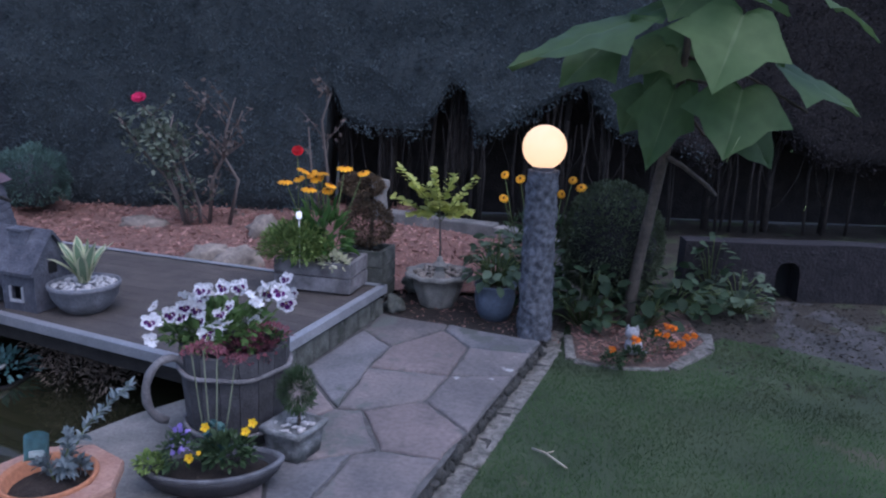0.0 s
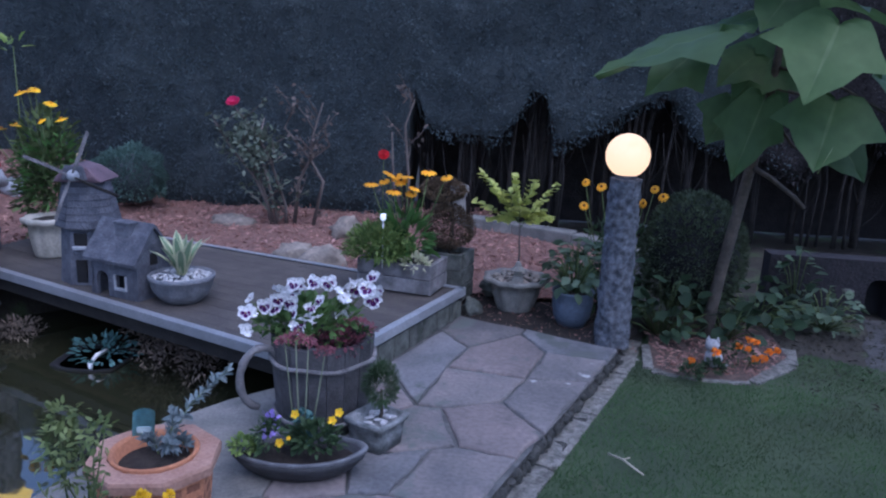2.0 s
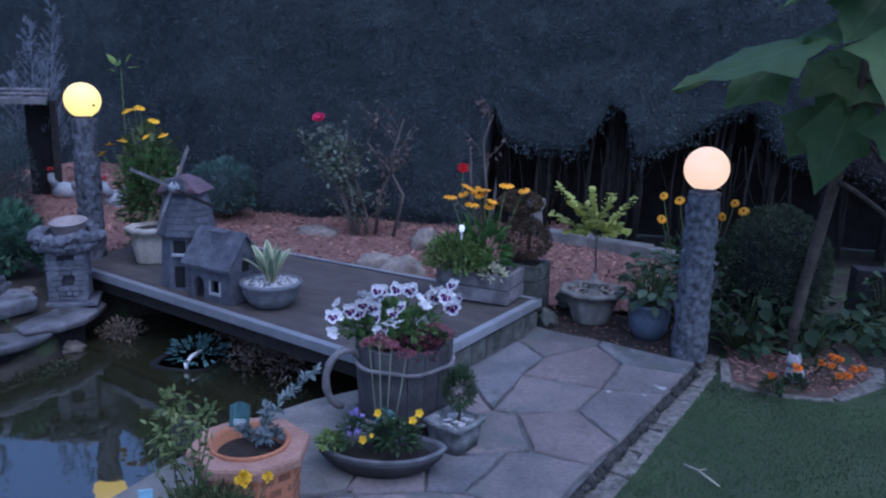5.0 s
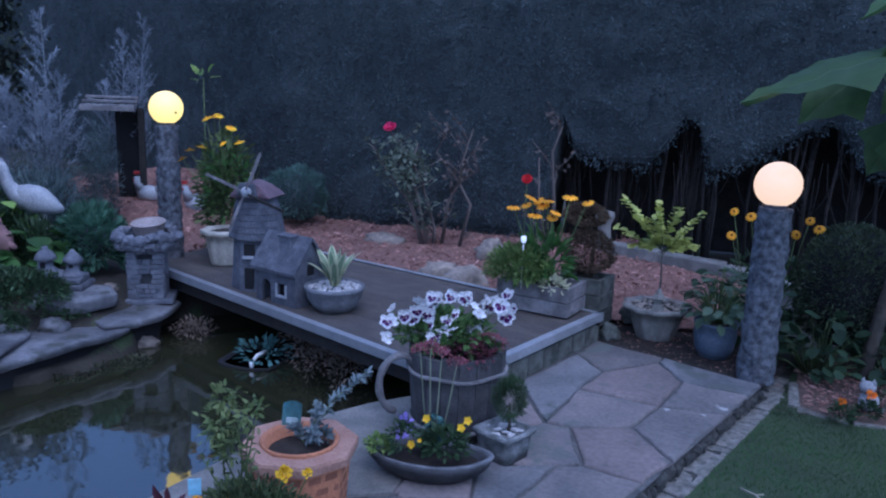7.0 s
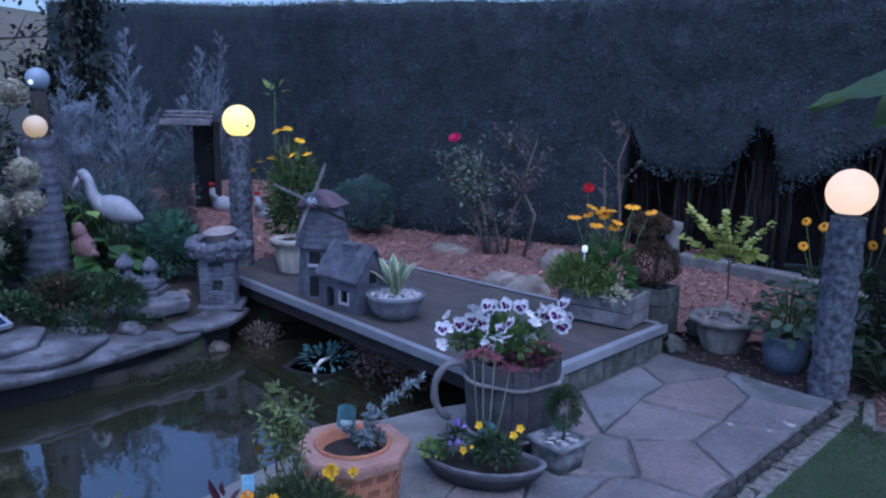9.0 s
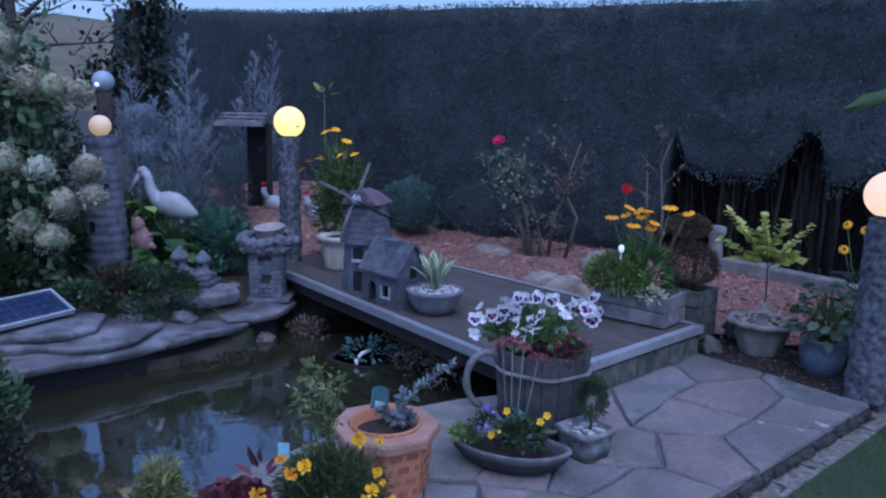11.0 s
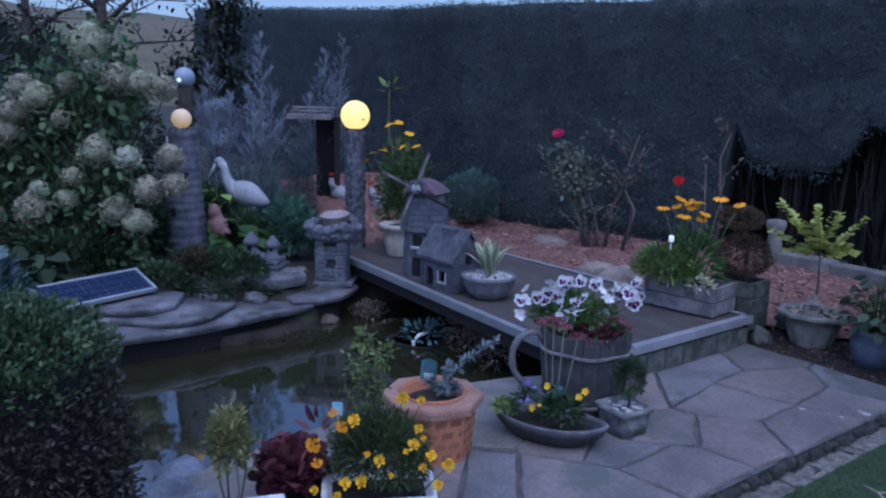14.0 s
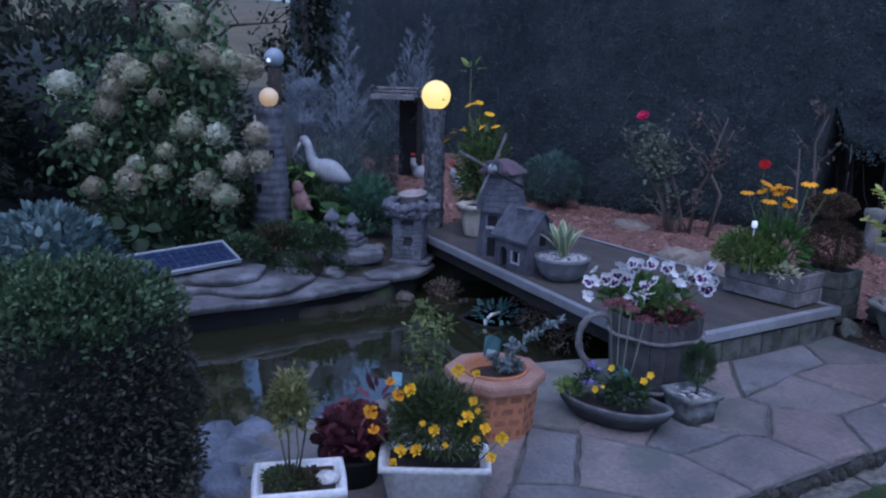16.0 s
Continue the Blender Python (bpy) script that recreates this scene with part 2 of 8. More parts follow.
# ---------- materials ----------
FLAG = material("flagstone", (0.22, 0.19, 0.18), (0.118, 0.113, 0.113), 0.8, scale=3.4, fine=55, bump=0.5, spots=((0.115, 0.125, 0.115), 4.5, 0.57))
FLAGS = (
    FLAG,
    material("pinkish_flagstone", (0.235, 0.195, 0.185), (0.14, 0.122, 0.118), 0.8, scale=3.0, fine=50, bump=0.5, spots=((0.12, 0.115, 0.11), 6, 0.6)),
    material("bluish_flagstone", (0.2, 0.195, 0.2), (0.115, 0.117, 0.122), 0.78, scale=4.2, fine=60, bump=0.5, spots=((0.1, 0.108, 0.1), 5, 0.57)),
    material("lichened_flagstone", (0.21, 0.19, 0.185), (0.12, 0.115, 0.115), 0.8, scale=3.6, fine=55, bump=0.5, spots=((0.4, 0.4, 0.39), 9, 0.635)),
)
MORTAR = material("mortar", (0.12, 0.118, 0.115), (0.065, 0.065, 0.063), 0.95, scale=20, fine=120)
CONCRETE = material("weathered_concrete", (0.25, 0.24, 0.22), (0.14, 0.14, 0.13), 0.9, scale=7, fine=90, bump=0.5)
STONE = material("grey_cast_stone", (0.122, 0.128, 0.153), (0.064, 0.069, 0.087), 0.88, scale=16, fine=90, bump=0.8)
BANK_STONE = material("grey_rough_stone", (0.17, 0.177, 0.205), (0.09, 0.096, 0.118), 0.88, scale=16, fine=90, bump=0.8)
PALE_STONE = material("pale_cast_stone", (0.3, 0.285, 0.255), (0.17, 0.165, 0.145), 0.85, scale=12, fine=110, bump=0.4)
GRANITE = material("split_granite", (0.15, 0.16, 0.185), (0.034, 0.037, 0.045), 0.75, scale=34, fine=150, bump=0.6)
FIELD = material("field_stone", (0.34, 0.29, 0.24), (0.18, 0.155, 0.13), 0.85, scale=12, fine=60, bump=0.4)
LEDGE = material("wet_ledge_rock", (0.22, 0.22, 0.235), (0.075, 0.076, 0.083), 0.6, scale=5, fine=30, bump=1.0, spots=((0.06, 0.064, 0.056), 8, 0.58))
SOIL = material("potting_soil", (0.04, 0.03, 0.022), (0.018, 0.013, 0.01), 0.95, scale=40, fine=160, bump=0.9)
EARTH = material("garden_earth", (0.05, 0.044, 0.034), (0.024, 0.021, 0.015), 0.95, scale=6, fine=60, bump=0.8, spots=((0.05, 0.07, 0.03), 3, 0.55))
BARK = material("bark_mulch", (0.28, 0.155, 0.125), (0.16, 0.085, 0.068), 0.9, scale=25, fine=90, bump=0.8)
TRUNK = material("tree_bark", (0.11, 0.09, 0.07), (0.055, 0.046, 0.037), 0.9, scale=18, fine=90, bump=0.6)
DARKWOOD = material("hedge_stem", (0.085, 0.07, 0.06), (0.04, 0.035, 0.03), 0.95, scale=18, fine=90, bump=0.6)
DECK = material("deck_board", (0.1, 0.086, 0.076), (0.062, 0.054, 0.05), 0.7, scale=6, fine=80, bump=0.35)
ALU = material("brushed_aluminium", (0.5, 0.52, 0.55), (0.4, 0.42, 0.45), 0.45, metal=0.6, scale=8, fine=120, bump=0.1)
GREYWOOD = material("weathered_wood", (0.25, 0.24, 0.245), (0.11, 0.105, 0.108), 0.85, scale=13, fine=110, bump=0.6, spots=((0.07, 0.066, 0.066), 16, 0.64))
BARREL = material("barrel_wood", (0.1, 0.098, 0.103), (0.042, 0.041, 0.045), 0.85, scale=12, fine=110, bump=0.5)
TERRACOTTA = material("terracotta", (0.46, 0.2, 0.1), (0.36, 0.15, 0.075), 0.8, scale=9, fine=90, bump=0.25)
TERRADARK = material("terracotta_recess_shade", (0.3, 0.13, 0.075), (0.22, 0.09, 0.05), 0.85, scale=9, fine=90, bump=0.25)
WHITE = material("white_plastic", (0.8, 0.8, 0.8), (0.74, 0.75, 0.76), 0.5, scale=5, fine=60, bump=0.08)
BEIGE = material("beige_plastic", (0.5, 0.47, 0.4), (0.38, 0.36, 0.3), 0.6, scale=6, fine=60, bump=0.15)
BLUEPOT = material("glazed_blue_pot", (0.15, 0.18, 0.23), (0.095, 0.12, 0.16), 0.3, scale=10, fine=60, bump=0.1)
BLUETAG = material("turquoise_plastic", (0.36, 0.66, 0.7), (0.28, 0.57, 0.62), 0.4, scale=8, fine=60, bump=0.05)
ROOFRED = material("dull_red_roof", (0.19, 0.125, 0.15), (0.12, 0.085, 0.105), 0.8, scale=12, fine=90, bump=0.4)
# near black: dark plastic, and shade painted into hollows, cores and undercuts
BLACK = material("near_black_and_shade", (0.012, 0.012, 0.014), (0.006, 0.006, 0.007), 0.9, bump=0.1)
PEBBLE = material("white_pebble", (0.62, 0.61, 0.6), (0.45, 0.44, 0.44), 0.7, scale=20, fine=90, bump=0.2)
PINK = material("faded_pink_plaster", (0.33, 0.19, 0.175), (0.2, 0.115, 0.11), 0.7, scale=14, fine=80, bump=0.2)
WHITEPAINT = material("white_paint", (0.42, 0.43, 0.45), (0.3, 0.32, 0.35), 0.6, scale=10, fine=80, bump=0.15)
REDPAINT = material("red_paint", (0.4, 0.03, 0.03), (0.28, 0.02, 0.02), 0.5, scale=10, fine=80, bump=0.1)
YELLOWPAINT = material("faded_yellow_paint", (0.5, 0.4, 0.2), (0.4, 0.3, 0.14), 0.6, scale=10, fine=80, bump=0.1)
GRASS = leaf_material("grass_blade", (0.088, 0.158, 0.06), (0.066, 0.125, 0.048), 0.6, 0.5, 0.45, 1.9, (0.082, 0.088, 0.052))
TURF = material("turf", (0.058, 0.085, 0.038), (0.036, 0.055, 0.026), 0.95, scale=1.9, fine=90, bump=0.15, spots=((0.085, 0.08, 0.052), 2.6, 0.64))
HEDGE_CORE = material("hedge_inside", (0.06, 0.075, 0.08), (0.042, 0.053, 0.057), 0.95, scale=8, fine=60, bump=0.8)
HEDGE = leaf_material("hedge_spray", (0.11, 0.14, 0.15), (0.09, 0.118, 0.127), 1.0, 0.2)
BOX = leaf_material("box_leaf", (0.12, 0.15, 0.085), (0.045, 0.062, 0.034), 0.55, 0.12)
BUSH = leaf_material("lit_bush_leaf", (0.115, 0.17, 0.08), (0.036, 0.064, 0.03), 0.55, 0.12)
GREEN = leaf_material("mid_green_leaf", (0.1, 0.2, 0.05), (0.05, 0.11, 0.03), 0.55)
LIME = leaf_material("yellow_green_leaf", (0.56, 0.58, 0.17), (0.42, 0.47, 0.12), 0.55, 0.3, 0.2)
FERNY = leaf_material("ferny_leaf", (0.27, 0.36, 0.11), (0.13, 0.21, 0.06), 0.55, 0.3)
BIGLEAF = leaf_material("large_soft_leaf", (0.105, 0.17, 0.062), (0.062, 0.115, 0.045), 0.5, 0.4, 0.1)
VEIN = leaf_material("leaf_vein", (0.128, 0.19, 0.078), (0.095, 0.15, 0.062), 0.5, 0.3, 0.1)
DARKLEAF = leaf_material("dark_green_leaf", (0.065, 0.105, 0.047), (0.032, 0.058, 0.026), 0.5, 0.15)
SILVER = leaf_material("silver_leaf", (0.21, 0.25, 0.26), (0.12, 0.155, 0.165), 0.8, 0.15)
BLUEGREEN = leaf_material("blue_green_leaf", (0.13, 0.24, 0.23), (0.07, 0.15, 0.14), 0.7, 0.1)
LAVENDER = leaf_material("lavender_spray", (0.4, 0.435, 0.49), (0.26, 0.295, 0.34), 0.8, 0.15)
BROWNLEAF = leaf_material("bronze_leaf", (0.12, 0.09, 0.05), (0.06, 0.048, 0.028), 0.7, 0.15)
REDLEAF = leaf_material("wine_red_leaf", (0.2, 0.07, 0.085), (0.05, 0.017, 0.028), 0.5, 0.2)
CREAM = leaf_material("cream_edged_leaf", (0.66, 0.65, 0.45), (0.5, 0.52, 0.32), 0.5, 0.2)
STEM = leaf_material("green_stem", (0.12, 0.16, 0.06), (0.08, 0.11, 0.04), 0.7, 0.0)
TWIG = leaf_material("grey_twig", (0.2, 0.17, 0.15), (0.12, 0.1, 0.09), 0.9, 0.0)
P_WHITE = leaf_material("white_petal", (0.85, 0.85, 0.86), (0.75, 0.75, 0.78), 0.6, 0.2)
P_PURPLE = leaf_material("purple_petal", (0.1, 0.008, 0.11), (0.06, 0.006, 0.075), 0.6, 0.1)
P_YELLOW = leaf_material("yellow_petal", (0.9, 0.58, 0.01), (0.85, 0.5, 0.008), 0.6, 0.2)
P_ORANGE = leaf_material("orange_petal", (0.75, 0.22, 0.012), (0.65, 0.16, 0.008), 0.6, 0.2)
P_GOLD = leaf_material("golden_petal", (0.85, 0.42, 0.015), (0.75, 0.34, 0.01), 0.6, 0.2)
P_PINK = leaf_material("pink_petal", (0.75, 0.05, 0.18), (0.6, 0.03, 0.12), 0.6, 0.2)
P_RED = leaf_material("red_petal", (0.55, 0.012, 0.02), (0.4, 0.01, 0.015), 0.6, 0.15)
P_VIOLET = leaf_material("violet_petal", (0.33, 0.25, 0.6), (0.2, 0.15, 0.42), 0.6, 0.2)
P_SEDUM = leaf_material("dusky_pink_flower", (0.33, 0.12, 0.14), (0.2, 0.08, 0.1), 0.8, 0.1)
P_HYDRANGEA = leaf_material("fading_hydrangea", (0.44, 0.41, 0.3), (0.35, 0.33, 0.24), 0.8, 0.2, 0.2)
HYDSTEM = leaf_material("dark_green_stem", (0.075, 0.085, 0.05), (0.05, 0.058, 0.036), 0.8, 0.0)
P_HYDWHITE = leaf_material("pale_hydrangea", (0.55, 0.57, 0.45), (0.46, 0.48, 0.37), 0.8, 0.2, 0.2)
P_HYDGREEN = leaf_material("greenish_hydrangea", (0.45, 0.46, 0.31), (0.36, 0.37, 0.245), 0.8, 0.2, 0.2)
EYE_DARK = leaf_material("dark_flower_eye", (0.05, 0.02, 0.012), (0.03, 0.012, 0.01), 0.8, 0.0)
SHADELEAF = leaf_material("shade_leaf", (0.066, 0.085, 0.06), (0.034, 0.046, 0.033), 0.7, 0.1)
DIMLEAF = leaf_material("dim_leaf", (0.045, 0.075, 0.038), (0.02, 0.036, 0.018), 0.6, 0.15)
GLOBE_A = glow_material("lit_globe_warm_white", (1.0, 0.58, 0.27), 0.57, (0.3, 0.27, 0.23))
GLOBE_B = glow_material("lit_globe_yellow", (1.0, 0.66, 0.13), 0.72, (0.3, 0.26, 0.2))
GLOBE_C = glow_material("lit_globe_dim", (1.0, 0.58, 0.16), 0.2)

WATER = bpy.data.materials.new("pond_water")
WATER.use_nodes = True
n_, l_ = WATER.node_tree.nodes, WATER.node_tree.links
p_ = n_["Principled BSDF"]
p_.inputs["Base Color"].default_value = (0.027, 0.028, 0.014, 1)
p_.inputs["Roughness"].default_value = 0.035
p_.inputs["IOR"].default_value = 3.0
w_, b_ = n_.new("ShaderNodeTexNoise"), n_.new("ShaderNodeBump")
w_.inputs["Scale"].default_value = 5.0
tc_ = n_.new("ShaderNodeTexCoord")
l_.new(tc_.outputs["Object"], w_.inputs["Vector"])
b_.inputs["Strength"].default_value, b_.inputs["Distance"].default_value = 0.06, 0.03
l_.new(w_.outputs["Fac"], b_.inputs["Height"])
l_.new(b_.outputs[0], p_.inputs["Normal"])
SOLAR = bpy.data.materials.new("solar_cell")
SOLAR.use_nodes = True
p_ = SOLAR.node_tree.nodes["Principled BSDF"]
p_.inputs["Base Color"].default_value = (0.025, 0.04, 0.09, 1)
p_.inputs["Roughness"].default_value = 0.15
GLASS = bpy.data.materials.new("grey_glass_ball")
GLASS.use_nodes = True
p_ = GLASS.node_tree.nodes["Principled BSDF"]
p_.inputs["Base Color"].default_value = (0.3, 0.36, 0.42, 1)
p_.inputs["Roughness"].default_value = 0.08


# ---------- the setting ----------
LAWN_Z, WATER_Z, DECK_Z = -0.06, -0.215, 0.145
POND = [(-0.95, 2.78), (-1.12, 2.62), (-1.27, 2.4), (-1.38, 1.95), (-1.48, 1.55), (-1.5, 1.15), (-2.2, 0.8), (-3.3, 1.0), (-3.5, 1.7), (-3.1, 2.3), (-2.88, 2.8), (-2.9, 3.3), (-3.1, 3.75), (-2.6, 4.3), (-1.2, 3.9), (-0.8, 2.95)]


def inside(x, y, poly):
    hit = False
    for (ax, ay), (bx, by) in zip(poly, poly[1:] + poly[:1]):
        if (ay > y) != (by > y) and x < ax + (y - ay) / (by - ay) * (bx - ax):
            hit = not hit
    return hit


def bank(x, y):
    """Ground height outside the pond."""
    z = LAWN_Z - 0.012
    lip = -3.5 + 0.55 * min(max((y - 2.6) / 0.5, 0), 1)
    z += 0.15 * min(max((lip - x) / 0.3, 0), 1) * min(max((y - 0.2) / 0.8, 0), 1) - 0.09 * min(max((x - lip) / 0.1, 0), 1) * (1 if x < -2.4 and 0.9 < y < 3.8 else 0)
    z += 0.1 * min(max((-4.2 - x) / 1.5, 0), 1) * min(max((y - 0.2) / 0.8, 0), 1)
    if -1.75 < x <= -0.4 and 0.3 < y < 3:
        z = -0.08
    return z + 0.008 * noise.noise(Vector((x * 3, y * 3, 0)))


def ground():
    bm = B()
    near = [round(-5.2 + 0.1 * i, 3) for i in range(90)]
    xs = [-4000, -1200, -400, -120, -40, -20, -12, -8, -6.2] + near + [4.2, 5, 7, 12, 25, 60, 200, 800, 4000]
    ys = [-4000, -1000, -200, -60, -20, -8, -4, -2, -1] + [round(-0.4 + 0.1 * i, 3) for i in range(66)] + [6.6, 7.2, 8, 10, 15, 30, 80, 300, 1000, 4000]
    grid = [[bm.verts.new((x, y, -0.75 if inside(x, y, POND) else (bank(x, y) if abs(x) < 30 and abs(y) < 30 else LAWN_Z))) for x in xs] for y in ys]
    for a, b in zip(grid, grid[1:]):
        for i in range(len(xs) - 1):
            bm.faces.new((a[i], a[i + 1], b[i + 1], b[i]))
    return structure("ground", bm, EARTH, "dark bare garden earth under the planting", "ground", smooth=True)


GROUND = ground()

LAWN = [(0.7, 4.05), (0.58, 3.5), (0.1, 2.2), (-0.66, 0.25), (-1.5, 0.1), (-3.2, -0.05), (-9, -0.1), (-14, -14), (14, -14), (14, 1.0), (3.4, 2.8), (2.6, 3.24), (2.1, 3.5), (1.8, 3.72), (1.5, 3.84), (1.3, 3.66), (1.0, 3.42)]


def lawn():
    bm = B()
    bm.faces.new([bm.verts.new((x, y, LAWN_Z)) for x, y in LAWN])
    ob = structure("lawn", bm, TURF, "short patchy green lawn with worn yellowish spots", "lawn")
    rng = np.random.RandomState(4)
    pts = np.concatenate([np.stack([rng.uniform(-0.5, 3.2, 230000), rng.uniform(0.9, 3.95, 230000)], 1), np.stack([rng.uniform(-2.6, -0.6, 8000), rng.uniform(-0.5, 0.25, 8000)], 1)])
    keep = [inside(x, y, LAWN) and not inside(x, y, BED) and noise.noise(Vector((x * 2.2, y * 2.2, 3))) + 0.35 * noise.noise(Vector((x * 9, y * 9, 7))) > -0.22 - 0.55 * R.random() + 0.42 * min(max((x - 0.9) / 1.4, 0), 1) + 0.45 * min(max((x * 0.55 + y - 4.2) / 0.5, 0), 1) for x, y in pts]
    pts = pts[np.array(keep)]
    p3 = np.column_stack([pts, np.full(len(pts), LAWN_Z - 0.002)])
    axes = np.column_stack([rng.normal(0, 0.5, (len(pts), 2)), np.ones(len(pts))])
    tagged(part("grass", leaves("grass", p3, axes, rng.uniform(0.01, 0.021, len(pts)), 0.13, (BLADE, BLADE_FACES), 5), GRASS, ob), kind="stuff")
    return ob


BED = [(0.7, 3.95), (0.665, 3.46), (0.79, 3.37), (1.08, 3.38), (1.38, 3.76), (1.4, 4.3), (0.75, 4.3)]
lawn()


def pond():
    bm = B()
    bm.faces.new([bm.verts.new((x * 1.0, y, WATER_Z)) for x, y in [(-0.7, 2.4), (-1.2, 1.0), (-2.0, 0.5), (-3.9, 0.6), (-3.9, 2.5), (-3.3, 4.2), (-2.4, 4.6), (-0.6, 4.1)]])
    return structure("water", bm, WATER, "still dark olive pond water mirroring the sky", "pond")


pond()

# ----- crazy paving: slabs with recessed joints -----
FAR_SLABS = [
    [(-0.345, 3.9), (0.03, 3.757), (0.012, 3.67), (-0.246, 3.42), (-0.4, 3.625)],
    [(0.03, 3.757), (0.499, 3.558), (0.43, 3.39), (0.14, 3.44), (0.012, 3.67)],
    [(-0.246, 3.42), (0.012, 3.67), (0.14, 3.44), (0.05, 3.09), (-0.315, 3.15)],
    [(0.14, 3.44), (0.43, 3.39), (0.333, 3.106), (0.05, 3.09)],
    [(-0.315, 3.15), (0.05, 3.09), (-0.045, 2.825), (-0.287, 2.72), (-0.392, 2.72)],
    [(-0.4, 3.625), (-0.246, 3.42), (-0.315, 3.15), (-0.392, 2.72), (-0.6, 3.12)],
]
NEAR_SLABS = [
    [(0.05, 3.09), (0.333, 3.106), (0.125, 2.565), (-0.045, 2.825)],
    [(-0.287, 2.72), (-0.045, 2.825), (0.125, 2.565), (0.035, 2.36), (-0.187, 2.411)],
    [(-0.392, 2.72), (-0.287, 2.72), (-0.187, 2.411), (-0.278, 2.372), (-0.464, 2.305), (-0.62, 2.45)],
    [(-0.278, 2.372), (-0.187, 2.411), (0.035, 2.36), (-0.1, 1.98), (-0.372, 2.048)],
    [(-0.62, 2.45), (-0.464, 2.305), (-0.278, 2.372), (-0.372, 2.048), (-0.5, 2.034)],
    [(-0.747, 2.67), (-0.62, 2.45), (-0.5, 2.034), (-0.724, 1.937), (-0.76, 1.97)],
    [(-0.6, 3.12), (-0.392, 2.72), (-0.62, 2.45), (-0.747, 2.67)],
    [(-0.724, 1.937), (-0.5, 2.034), (-0.372, 2.048), (-0.1, 1.98), (-0.175, 1.77), (-0.33, 1.7), (-0.55, 1.615)],
    [(-0.9, 1.87), (-0.724, 1.937), (-0.55, 1.615), (-0.707, 1.488)],
    [(-0.707, 1.488), (-0.55, 1.615), (-0.33, 1.7), (-0.175, 1.77), (-0.265, 1.53), (-0.4, 1.15), (-0.66, 1.34)],
    [(-1.15, 1.5), (-0.95, 1.84), (-0.9, 1.87), (-0.707, 1.488), (-0.66, 1.34), (-0.78, 1.2)],
    [(-1.4, 0.75), (-1.15, 1.5), (-0.78, 1.2), (-0.66, 1.34), (-0.4, 1.15), (-0.68, 0.4)],
]


# darker, rougher than the slabs: paving sides, edge stones and kerb bed
DARK_EDGE = material("dark_rough_edge", (0.06, 0.058, 0.052), (0.025, 0.026, 0.022), 0.95, scale=22, fine=70, bump=1.0)


